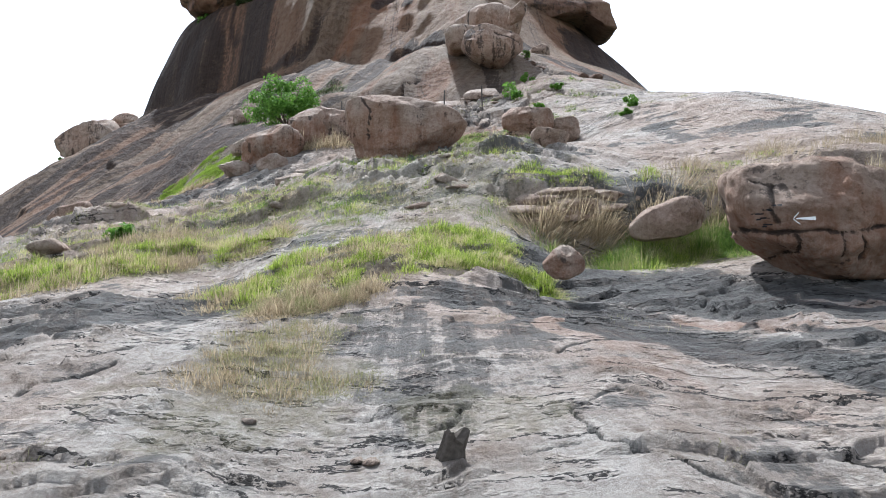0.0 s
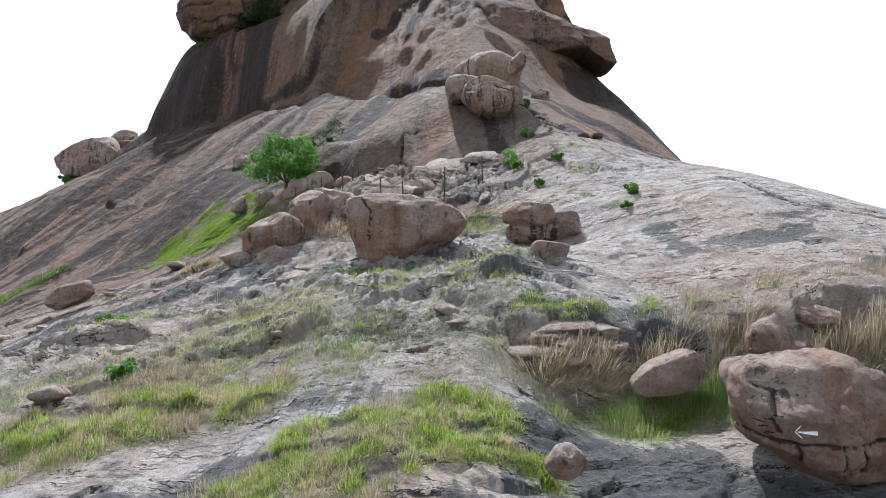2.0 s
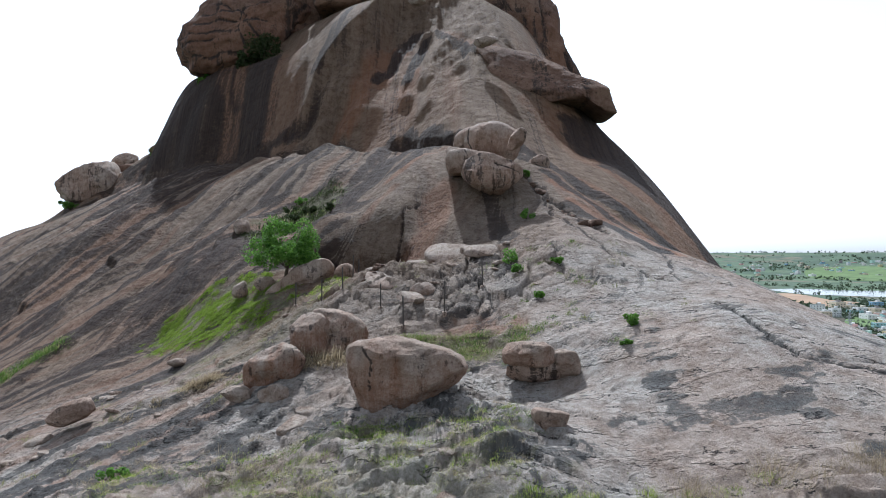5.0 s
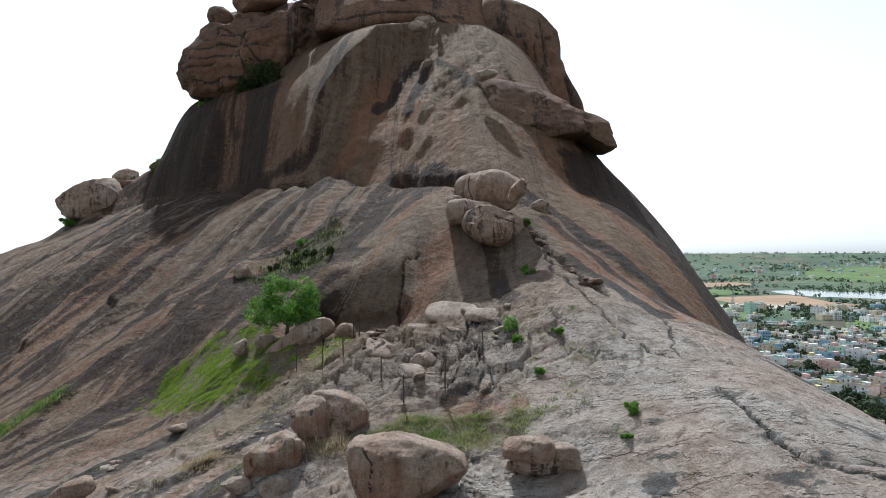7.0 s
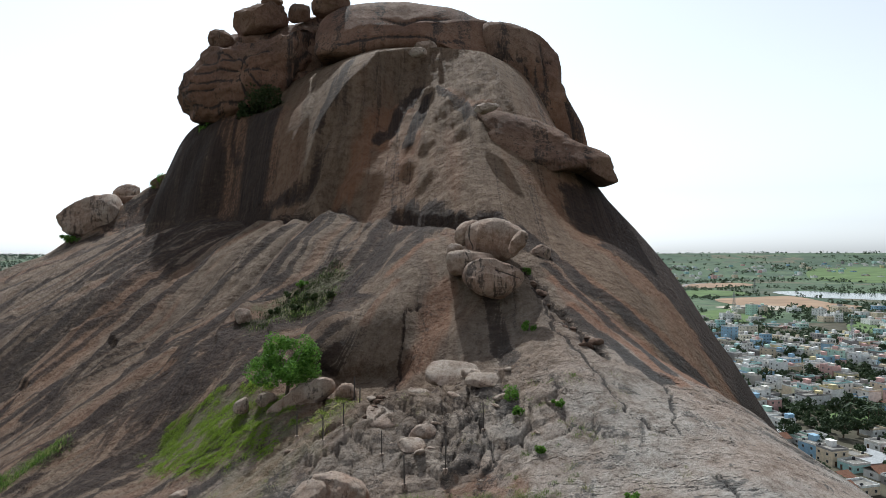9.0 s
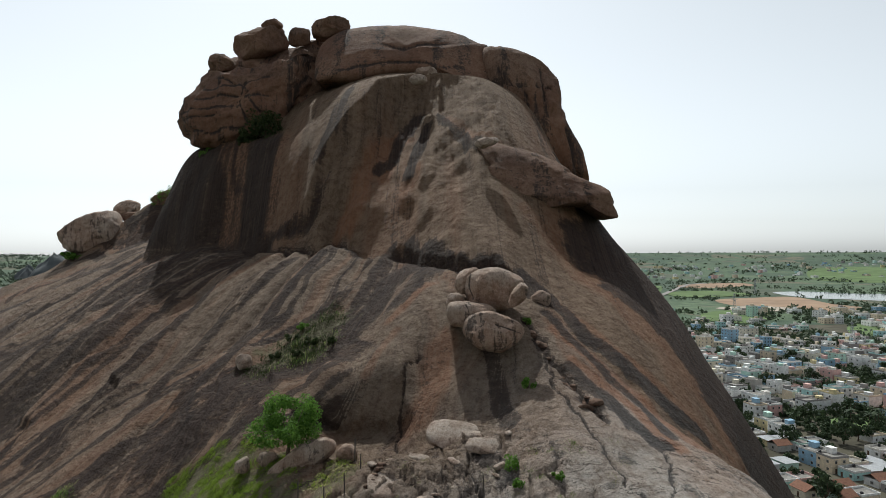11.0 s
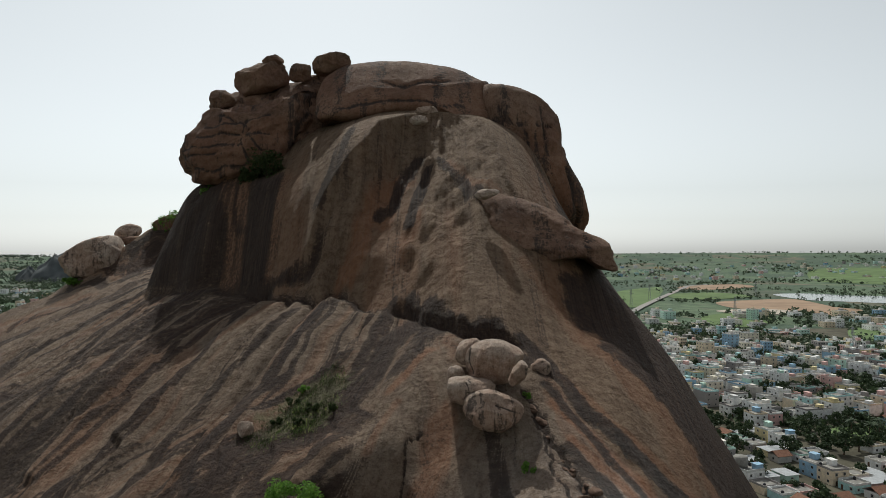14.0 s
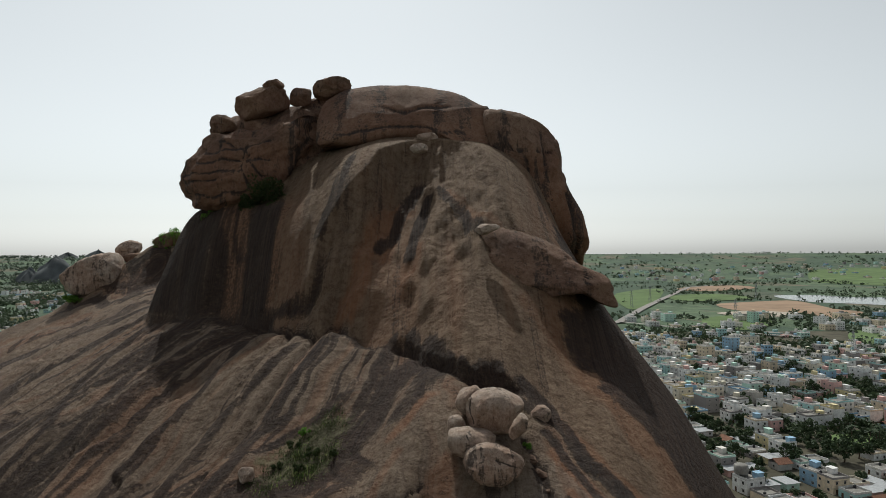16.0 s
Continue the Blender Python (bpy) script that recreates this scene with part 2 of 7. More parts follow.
MOUNDS = ((-10.8, 54.5, -0.6, 4.0, 3.0), (-79.0, 152.0, 4.0, 9.0, 7.0), (-7.4, 27.6, 0.8, 3.0, 2.2), (3.9, 25.0, -0.75, 2.4, 1.8), (2.3, 12.3, -0.3, 1.2, 1.2), (-64.0, 151.0, 9.0, 9.0, 7.0), (-73.0, 157.0, 6.0, 7.0, 6.0),
          (0.3, 45.0, 1.2, 2.2, 1.8), (3.2, 48.8, 1.35, 2.9, 2.7), (-2.4, 37.6, 0.9, 2.4, 2.0))
LIPS = (   # edges of thick rock sheets on the flank: height, how far they fade, course
    (1.3, 7.0, ((-13.6, 72.6), (-15.6, 69.0), (-17.6, 65.0), (-19.5, 61.0), (-21.5, 57.0), (-22.5, 54.0))),
    (1.0, 6.0, ((-22.0, 78.0), (-24.5, 74.6), (-28.5, 70.2), (-31.5, 66.0), (-33.5, 61.0), (-34.5, 57.0))),
    (0.9, 6.0, ((-31.0, 85.0), (-36.0, 79.0), (-40.0, 73.0), (-42.5, 66.0), (-43.0, 60.0))),
    (0.7, 4.0, ((-7.4, 68.6), (-8.9, 65.0), (-10.4, 61.5), (-12.2, 58.2))),
    (0.5, 4.0, ((-17.5, 76.4), (-20.6, 71.0), (-23.6, 66.4), (-26.4, 61.0), (-28.0, 56.0))),
    (0.7, 5.0, ((-40.0, 90.0), (-45.0, 84.0), (-49.5, 77.0), (-52.0, 70.0))),
)
HOLLOW = ((-10.8, 47.0), (-9.2, 46.4), (-7.0, 45.8), (-4.6, 45.5), (-2.6, 45.0), (-1.2, 44.4), (0.6, 44.2))   # foot of the buttress over a shallow hollow


def beside_line(x, y, line):
    """Signed distance from a bent line: positive on the side of growing x when it runs down the hill."""
    best, side = np.full(x.shape, 1e9), np.ones(x.shape)
    for (ax, ay), (bx, by) in zip(line, line[1:]):
        ex, ey = bx - ax, by - ay
        s = np.clip(((x - ax) * ex + (y - ay) * ey) / (ex * ex + ey * ey), 0, 1)
        d2 = (x - ax - s * ex) ** 2 + (y - ay - s * ey) ** 2
        near = d2 < best
        side = np.where(near, np.sign((y - ay) * ex - (x - ax) * ey), side)
        best = np.where(near, d2, best)
    return np.sqrt(best) * side


def hollow_span(x):
    return smooth(-11.0, -8.4, x) * (1 - smooth(-3.4, -1.5, x))


def undercut(x, y):
    """How far the rock over the hollow hangs forward: its foot is worn back."""
    out = np.zeros(np.shape(x))
    m = (x > -12) & (x < 2) & (y > 41) & (y < 49)
    line = np.interp(x[m], [q[0] for q in HOLLOW], [q[1] for q in HOLLOW])
    out[m] = 0.75 * hollow_span(x[m]) * np.exp(-((y[m] - line + 0.25) / 0.42) ** 2)
    return out


def sheet_depth(x, y):
    """How far a place lies behind the crease under the upper rock sheet."""
    out = np.full(np.shape(x), -30.0)
    m = (y > 32) & (y < 130) & (x > -36)
    xm, ym = x[m], y[m]
    out[m] = inside_depth(xm + 0.5 * vnoise(xm * 0.5, ym * 0.5, 61.0), ym + 0.8 * vnoise(xm * 0.5, ym * 0.5, 67.0) + 0.25 * vnoise(xm * 2, ym * 2, 68.0), SHEET)
    return out


def blocks(x, y, size, seed, flat=1.0):
    """Broken rock: tilted blocks with gaps between them. Gives a height and how near a gap is."""
    u, v = x / size + 0.25 * vnoise(x / size, y / size, seed + 2.0), y / size / flat
    iu, iv = np.floor(u).astype(np.int64), np.floor(v).astype(np.int64)
    best, second, high = np.full(u.shape, 9.0), np.full(u.shape, 9.0), np.zeros(u.shape)
    for a in (-1, 0, 1):
        for b in (-1, 0, 1):
            ju, jv, k = iu + a, iv + b, np.int64(seed)
            du = u - (ju + 0.5 + 0.45 * hash3(ju, jv, k))
            dv = v - (jv + 0.5 + 0.45 * hash3(ju, jv, k + 1))
            d = np.sqrt(du * du + dv * dv)
            own = hash3(ju, jv, k + 2) * 0.5 + hash3(ju, jv, k + 3) * 0.8 * du + 0.8 * hash3(ju, jv, k + 4) * dv
            near = d < best
            second = np.where(near, best, np.minimum(second, d))
            high = np.where(near, own, high)
            best = np.where(near, d, best)
    return high, second - best


def relief(x, y):
    near = 1 - smooth(34, 46, y)
    even = 1 - 0.65 * smooth(2, 6, x) * smooth(17, 20, y)          # the smooth slab on one side
    z = 0.35 * fbm(x / 9, y / 9, 1.0, 3) * smooth(6, 30, y)
    z = z + near * even * (scarps(x, y, 3.4, 0.28, 2.0) * smooth(8, 14, y) + scarps(x, y, 1.4, 0.10 + 0.08 * smooth(10, 16, y), 7.0) + scarps(x, y, 0.55, 0.065, 12.0) + scarps(x, y, 0.23, 0.018, 15.0, 1.7) * (1 - smooth(9, 14, y)))
    rubble = smooth(16, 19, y) * (1 - smooth(26, 30, y)) * (1 - smooth(0, 5, x)) + smooth(33, 36, y) * (1 - smooth(42, 45, y)) * smooth(-12, -9, x) * (1 - smooth(6, 9, x))
    z = z + rubble * (0.05 * fbm(x / 0.9, y / 0.9, 21.0, 4, 0.6) + scarps(x, y, 0.8, 0.2, 27.0) + scarps(x, y, 0.36, 0.09, 29.0))
    zone = smooth(30.5, 33, y) * (1 - smooth(41, 44, y)) * smooth(-9, -6.5, x) * (1 - smooth(5.5, 7.5, x + 0.6 * (y - 36)))
    m = zone > 0.01
    for size, high, seed in ((1.9, 0.2, 31), (0.75, 0.06, 37)):
        own, gap = blocks(x[m], y[m], size, seed, 0.8)
        z[m] += zone[m] * high * (own - 1.6 * (1 - smooth(0.0, 0.14, gap)))
    plates = smooth(15.5, 17.5, y) * (1 - smooth(23, 25.5, y)) * smooth(-11, -8, x) * (1 - smooth(1.5, 3.5, x))
    m = plates > 0.01
    for size, high, seed in ((1.5, 0.09, 41), (0.6, 0.035, 43)):
        own, gap = blocks(x[m], y[m], size, seed, 0.5)
        z[m] += plates[m] * high * (own - 0.8 * (1 - smooth(0.0, 0.14, gap)))
    z = z + 0.02 * near * even * fbm(x / 0.7, y / 0.45, 4.0, 3)
    lip = 17.2 + 0.7 * vnoise(x * 0.4, 3.0, 1.0) + 0.35 * vnoise(x * 1.7, 5.0, 2.0) + 0.15 * vnoise(x * 5.0, y, 2.0)      # a bench under a broken rock lip
    z = z - 0.75 * smooth(13.0, 15.8, y) * (1 - smooth(lip - 0.1, lip + 0.1, y)) * smooth(0.2, 3.6, x + 0.8 * vnoise(y * 0.9, x * 0.5, 19.0)) * (1 - smooth(12.0, 14.0, x))
    for x0, x1, y0, high, shelf in LEDGES:
        m = (x > x0 - 1.3) & (x < x1 + 1.3) & (y > y0 - 2) & (y < y0 + shelf + 2)
        xm, ym = x[m], y[m]
        line = y0 + 0.9 * vnoise(xm * 0.45, y0, 1.0) + 0.3 * vnoise(xm * 1.9, y0, 2.0)
        edge = 0.1 + 0.3 * (x1 - x0)
        span = smooth(x0 - 1.2, x0 - 0.2 + edge, xm) * (1 - smooth(x1 + 0.2 - edge, x1 + 1.2, xm))
        z[m] += high * span * (smooth(line - 0.12, line + 0.12, ym) - smooth(line, line + shelf, ym))
    wx, wy = wander(x, y)
    for deep, wide, line in CRACKS:
        m = around(wx, wy, line, 3 * wide)
        z[m] -= deep * np.exp(-(from_line(wx[m], wy[m], line) / wide) ** 2)
    px, py = x + 0.5 * vnoise(x * 0.35, y * 0.35, 101.0) + 0.2 * vnoise(x * 1.2, y * 1.2, 103.0), y + 0.5 * vnoise(x * 0.35, y * 0.35, 105.0)
    for high, fade, line in LIPS:
        m = around(px, py, line, fade)
        side = beside_line(px[m], py[m], line)
        ends = smooth(line[-1][1] - 2, line[-1][1] + 4, py[m]) * (1 - smooth(line[0][1] - 1, line[0][1] + 1.5, py[m]))
        z[m] += high * ends * (smooth(-0.1, 0.35, side) * (1 - smooth(0.3, fade, side)) - 0.45 * np.exp(-((side + 0.35) / 0.4) ** 2))
    m = (x > -13) & (x < 3) & (y > 38) & (y < 60)
    line = np.interp(x[m], [q[0] for q in HOLLOW], [q[1] for q in HOLLOW]) + 0.15 * vnoise(x[m] * 1.6, 5.0, 2.0)
    dy = y[m] - line
    z[m] += hollow_span(x[m]) * (1.1 * smooth(0.0, 2.8, dy) * (1 - smooth(2.8, 6.5, dy)) - 1.0 * (1 - smooth(-0.3, 1.0, dy)) * smooth(-4.5, -1.0, dy))
    for mx, my, high, rx, ry in MOUNDS:
        z = z + high * np.exp(-((x - mx) / rx) ** 2 - ((y - my) / ry) ** 2)
    ang = np.arctan2(x, 104 - y)
    z = z + (1 - near) * (0.40 * vnoise(ang * 14, y * 0.02, 2.0) + 0.16 * vnoise(ang * 34, y * 0.03, 5.0) + 0.05 * vnoise(ang * 90, y * 0.05, 9.0))
    turn = ang + 0.05 * fbm(x / 9, y / 9, 22.0, 3)
    for k, high, seed in ((9.0, 0.6, 3.0), (23.0, 0.16, 8.0)):
        n = turn * k + 0.8 * fbm(x / 14, y / 14, seed, 3)
        f = n - np.floor(n)
        live = smooth(-0.2, 0.4, vnoise(x / 11, y / 11, seed + 6.0))
        z = z + (1 - near) * (1 - smooth(-0.22, -0.05, ang)) * high * live * (smooth(0.0, 0.07, f) - f)
    z = z + (1 - near) * (0.22 * fbm(x / 5, y / 5, 14.0, 3) + 0.035 * fbm(x / 1.0, y / 1.0, 16.0, 4, 0.6))
    return z


def face_relief(x, y):
    """Lumps, flutes and thin peeled plates on the sheet under the summit."""
    ang = np.arctan2(x - 1.0, 104 - y)
    z = 0.03 * fbm(x / 5, y / 5, 9.0, 4, 0.5) + 0.05 * vnoise(ang * 22, y * 0.02, 2.0) + 0.025 * vnoise(ang * 60, y * 0.03, 5.0) + 0.022 * fbm(x / 0.9, y / 0.9, 16.0, 4, 0.6)
    z = z + scarps(x, y, 6.5, 0.03, 111.0, 1.6) + scarps(x, y, 2.4, 0.012, 113.0, 1.5)
    for high, fade, line in FACE_LIPS:
        m = around(x, y, line, fade)
        side = beside_line(x[m] + 0.25 * vnoise(x[m] * 0.8, y[m] * 0.8, 3.0), y[m] + 0.25 * vnoise(x[m] * 0.8, y[m] * 0.8, 7.0), line)
        ends = smooth(line[-1][1] - 1.5, line[-1][1] + 2, y[m]) * (1 - smooth(line[0][1] - 1, line[0][1] + 1.5, y[m]))
        z[m] += high * ends * (smooth(-0.1, 0.3, side) * (1 - smooth(0.3, fade, side)) - 0.15 * np.exp(-((side + 0.3) / 0.35) ** 2))
    return z


FACE_LIPS = (
    (0.45, 5.0, ((4.2, 94.0), (5.5, 86.0), (7.5, 79.0), (9.8, 74.0))),
    (0.3, 4.0, ((-9.0, 92.0), (-10.8, 86.0), (-12.6, 81.5), (-14.0, 79.0))),
)


def ground(x, y):
    """Height of the rock at places x, y."""
    x, y = np.atleast_1d(np.asarray(x, float)), np.atleast_1d(np.asarray(y, float))
    base = slopes(x, y) + relief(x, y)
    up, d = dome(x, y)
    up = up + (0.35 * fbm(x / 6, y / 6, 9.0, 4) + 0.3 * vnoise(np.arctan2(x, 112 - y) * 22, y * 0.05, 2.0)) * smooth(0, 4, d)
    gap = np.clip(1 - np.abs(base - up) / 0.4, 0, 1)
    high = np.maximum(base, up) + gap * gap * 0.1
    # the sheet from the summit lies over the flank, with a step along its crease
    lip = sheet_depth(x, y)
    m = lip > -1.0
    xm, ym = x[m], y[m]
    sheet = face(xm, ym) + face_relief(xm, ym)
    low = high[m] - 0.35 * np.exp(-((lip[m] + 0.3) / 0.45) ** 2) * (1 - smooth(4, 9, xm))
    sheet = np.minimum(sheet, low + 0.8 + (0.8 + 0.5 * (1 - smooth(-12, -6, xm))) * np.clip(lip[m], 0, None))
    step = smooth(-0.12, 0.25 + 1.2 * smooth(6, 12, xm), lip[m])
    over = low * (1 - step) + sheet * step
    gap = np.clip(1 - np.abs(over - up[m]) / 1.5, 0, 1)
    high[m] = np.where(d[m] > 0.0, np.maximum(over, up[m]) + gap * gap * 0.37 * smooth(0, 2, d[m]), over)
    return np.maximum(high, PLAIN - 4)


def at(x, y):
    return float(ground(x, y)[0])


# ---- mesh helpers ----
def mesh_from(name, verts, faces, material, smooth_faces=True):
    me = bpy.data.meshes.new(name)
    me.from_pydata(np.asarray(verts).tolist() if not isinstance(verts, list) else verts, [], faces)
    me.materials.append(material)
    me.polygons.foreach_set("use_smooth", [smooth_faces] * len(me.polygons))
    me.update()
    return me


def grid_faces(nr, nc, wrap=False):
    r = np.arange(nr - 1)[:, None] * nc
    c = np.arange(nc if wrap else nc - 1)[None, :]
    c2 = (c + 1) % nc
    return np.stack([r + c, r + c2, r + nc + c2, r + nc + c], -1).reshape(-1, 4).tolist()


def part(name, me, parent, label=""):
    ob = new(name, me)
    ob.parent = parent
    return tagged(ob, label)


# ---- materials ----
class Nodes:
    """Short hand for building a node material."""

    def __init__(self, name):
        self.m = bpy.data.materials.new(name)
        self.m.use_nodes = True
        self.t = self.m.node_tree
        self.bsdf = self.t.nodes["Principled BSDF"]

    def add(self, kind, **inputs):
        n = self.t.nodes.new(kind)
        for key, v in inputs.items():
            self.put(n.inputs[key.replace("_", " ")], v)
        return n

    def put(self, socket, v):
        if isinstance(v, bpy.types.NodeSocket):
            self.t.links.new(v, socket)
        else:
            socket.default_value = v

    def coords(self):
        return self.add("ShaderNodeTexCoord").outputs["Object"]

    def scaled(self, vec, s):
        n = self.add("ShaderNodeVectorMath")
        n.operation = "MULTIPLY"
        self.put(n.inputs[0], vec)
        n.inputs[1].default_value = s if isinstance(s, tuple) else (s, s, s)
        return n.outputs[0]

    def noise(self, vec, scale, detail=4.0, rough=0.55):
        return self.add("ShaderNodeTexNoise", Vector=vec, Scale=scale, Detail=detail, Roughness=rough).outputs["Fac"]

    def ramp(self, fac, *stops):
        n = self.add("ShaderNodeValToRGB", Fac=fac)
        e = n.color_ramp.elements
        while len(e) < len(stops):
            e.new(0.5)
        for el, (p, c) in zip(e, stops):
            el.position = p
            el.color = (*c, 1) if isinstance(c, tuple) else (c, c, c, 1)
        return n.outputs["Color"]

    def mix(self, fac, a, b, mode="MIX"):
        n = self.t.nodes.new("ShaderNodeMix")
        n.data_type, n.blend_type = "RGBA", mode
        self.put(n.inputs[0], fac)
        for sock, v in ((n.inputs[6], a), (n.inputs[7], b)):
            self.put(sock, (*v, 1) if isinstance(v, tuple) else v)
        return n.outputs[2]

    def math(self, op, a, b=0.0, clamp=False):
        n = self.add("ShaderNodeMath")
        n.operation, n.use_clamp = op, clamp
        self.put(n.inputs[0], a)
        self.put(n.inputs[1], b)
        return n.outputs[0]

    def attribute(self, name):
        n = self.add("ShaderNodeAttribute")
        n.attribute_name = name
        return n.outputs["Fac"]

    def finish(self, colour, rough=0.85, height=None, bump=0.3, distance=0.05):
        self.put(self.bsdf.inputs["Base Color"], (*colour, 1) if isinstance(colour, tuple) else colour)
        self.put(self.bsdf.inputs["Roughness"], rough)
        self.bsdf.inputs["Specular IOR Level"].default_value = 0.16
        if height is not None:
            b = self.add("ShaderNodeBump", Strength=bump, Distance=distance, Height=height)
            self.put(self.bsdf.inputs["Normal"], b.outputs[0])
        return self.m


def plain_material(name, colour, rough=0.8, vary=0.25, scale=3.0):
    n = Nodes(name)
    c = n.noise(n.coords(), scale)
    dark = tuple(v * (1 - vary) for v in colour)
    return n.finish(n.mix(n.ramp(c, (0.3, 0.0), (0.7, 1.0)), dark, colour), rough, c, 0.2)


def granite_material(name, grey=(0.445, 0.41, 0.375), tan=(0.42, 0.345, 0.295), slab=False):
    n = Nodes(name)
    p = n.coords()
    big = n.noise(p, 0.16, 4)
    mid = n.noise(p, 1.1, 8, 0.7)
    fine = n.noise(p, 9.0, 8, 0.78)
    grain = n.noise(p, 75.0, 3, 0.75)
    flat = n.noise(n.scaled(p, (0.5, 1.3, 1.3)), 2.2, 9, 0.74)
    if slab:   # where water runs: across and along the fall of the rock
        look_up = n.add("ShaderNodeAttribute")
        look_up.attribute_name = "flow"
        flow = look_up.outputs["Vector"]
    else:
        flow = n.scaled(p, (1.0, 1.0, 0.07))
    run = n.noise(n.scaled(flow, (0.8, 0.045, 0.6)) if slab else flow, 1.0, 7, 0.66)
    thin = n.noise(n.scaled(flow, (4.5, 0.12, 3.0)) if slab else flow, 1.0 if slab else 4.0, 7, 0.7)
    col = n.mix(n.ramp(big, (0.42, 0.0), (0.58, 1.0)), grey, tan)
    if slab:   # inland from the foot of the upper hill the rock is browner, and tan on the dome
        far = n.attribute("brown")
        col = n.mix(n.math("MULTIPLY", far, 0.92), col, n.mix(n.ramp(run, (0.38, 0.0), (0.62, 1.0)), (0.24, 0.172, 0.121), (0.145, 0.1, 0.07)))
        col = n.mix(n.attribute("pale"), col, n.mix(n.ramp(run, (0.38, 0.0), (0.64, 1.0)), (0.235, 0.162, 0.110), (0.17, 0.115, 0.078)))
    col = n.mix(n.ramp(mid, (0.46, 0.0), (0.64, 0.8)), col, (0.56, 0.50, 0.46), "MULTIPLY")
    col = n.mix(n.ramp(n.noise(p, 3.2, 7, 0.78), (0.49, 0.0), (0.64, 0.7)), col, (0.58, 0.53, 0.48), "MULTIPLY")
    col = n.mix(n.ramp(fine, (0.48, 0.0), (0.66, 0.7)), col, (0.52, 0.49, 0.46), "MULTIPLY")
    col = n.mix(n.ramp(thin, (0.48, 0.0), (0.66, 0.28)), col, (0.45, 0.40, 0.37), "MULTIPLY")
    col = n.mix(n.ramp(grain, (0.50, 0.0), (0.70, 0.6)), col, (1.5, 1.5, 1.5), "MULTIPLY")
    rust = n.math("MULTIPLY", n.attribute("rust"), n.ramp(n.math("ADD", n.math("MULTIPLY", fine, 0.5), n.math("MULTIPLY", thin, 0.5)), (0.34, 0.25), (0.62, 0.95)))
    col = n.mix(rust, col, n.mix(mid, (0.31, 0.125, 0.055), (0.165, 0.072, 0.04)))
    ragged = n.math("ADD", n.math("MULTIPLY", flat, 0.3), n.math("ADD", n.math("MULTIPLY", fine, 0.2), n.math("MULTIPLY", n.mix(0.5, run, thin), 0.5)))
    edge_of = n.math("ADD", n.attribute("stain_shade"), n.math("MULTIPLY", n.math("SUBTRACT", ragged, 0.5), 5.5))
    stain_shade = n.ramp(edge_of, (0.30, 0.0), (0.46, 0.66), (0.85, 0.93))
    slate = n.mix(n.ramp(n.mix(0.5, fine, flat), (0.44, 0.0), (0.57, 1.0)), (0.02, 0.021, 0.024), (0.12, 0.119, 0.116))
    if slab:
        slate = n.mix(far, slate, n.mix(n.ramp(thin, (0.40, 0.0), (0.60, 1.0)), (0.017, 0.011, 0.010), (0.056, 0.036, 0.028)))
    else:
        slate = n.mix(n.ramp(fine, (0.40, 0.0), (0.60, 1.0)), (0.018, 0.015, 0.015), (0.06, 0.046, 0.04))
    col = n.mix(stain_shade, col, slate)
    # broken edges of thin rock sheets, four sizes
    q = n.add("ShaderNodeSeparateXYZ", Vector=p)
    tilt = n.math("ADD", q.outputs["Y"], n.math("MULTIPLY", q.outputs["X"], 0.18))
    h = n.math("ADD", n.math("MULTIPLY", n.noise(p, 2.6, 10, 0.72), 0.5), n.math("MULTIPLY", fine, 0.4))
    if slab:
        nearby = n.math("SUBTRACT", 1.0, n.math("MULTIPLY", far, 0.75))
        for pitch, bend, stretch, share in ((0.5, 2.2, 0.45, 0.6), (1.3, 2.8, 1.0, 0.34), (3.2, 3.2, 2.0, 0.12)):
            bent = n.math("ADD", n.math("MULTIPLY", tilt, pitch), n.math("MULTIPLY", n.noise(n.scaled(p, (stretch * 0.5, stretch, stretch)), 1.0, 8, 0.66), bend))
            saw = n.math("FRACT", bent)
            live = n.math("MULTIPLY", n.ramp(n.noise(n.scaled(p, (0.6, 1.0, 1.0)), stretch * 1.2, 5, 0.6), (0.53, 0.0), (0.555, 1.0)), nearby)
            if pitch > 3:      # the thinnest sheets only show on the lowest slab
                live = n.math("MULTIPLY", live, n.math("MULTIPLY", n.math("SUBTRACT", 17.0, q.outputs["Y"]), 0.25, True))
            wide = min(0.05 * pitch + 0.015, 0.15)
            line = n.math("MULTIPLY", n.ramp(saw, (0.0, 1.0), (wide * 0.7, 0.95), (wide, 0.0)), live)
            col = n.mix(n.math("MULTIPLY", line, 0.92), col, (0.010, 0.010, 0.011))
            h = n.math("ADD", h, n.math("MULTIPLY", n.math("MULTIPLY", n.math("SUBTRACT", 1.0, saw), live), share))
        scallops = n.ramp(n.noise(p, 0.8, 7, 0.68), (0.3, 0.0), (0.7, 1.0))
        h = n.math("ADD", h, n.math("MULTIPLY", n.math("MULTIPLY", scallops, far), 1.5))
        turf = n.attribute("turf")
        soil = n.mix(mid, (0.19, 0.155, 0.11), (0.13, 0.14, 0.06))
        col = n.mix(n.math("MULTIPLY", turf, n.ramp(fine, (0.35, 0.2), (0.6, 1.0))), col, soil)
    return n.finish(col, 0.85, h, 1.0, 0.3)


granite = granite_material("weathered_granite", slab=True)
crag_rock = granite_material("crag_granite", (0.215, 0.14, 0.102), (0.15, 0.095, 0.072))
boulder_rock = granite_material("boulder_granite", (0.46, 0.385, 0.325), (0.40, 0.30, 0.24))


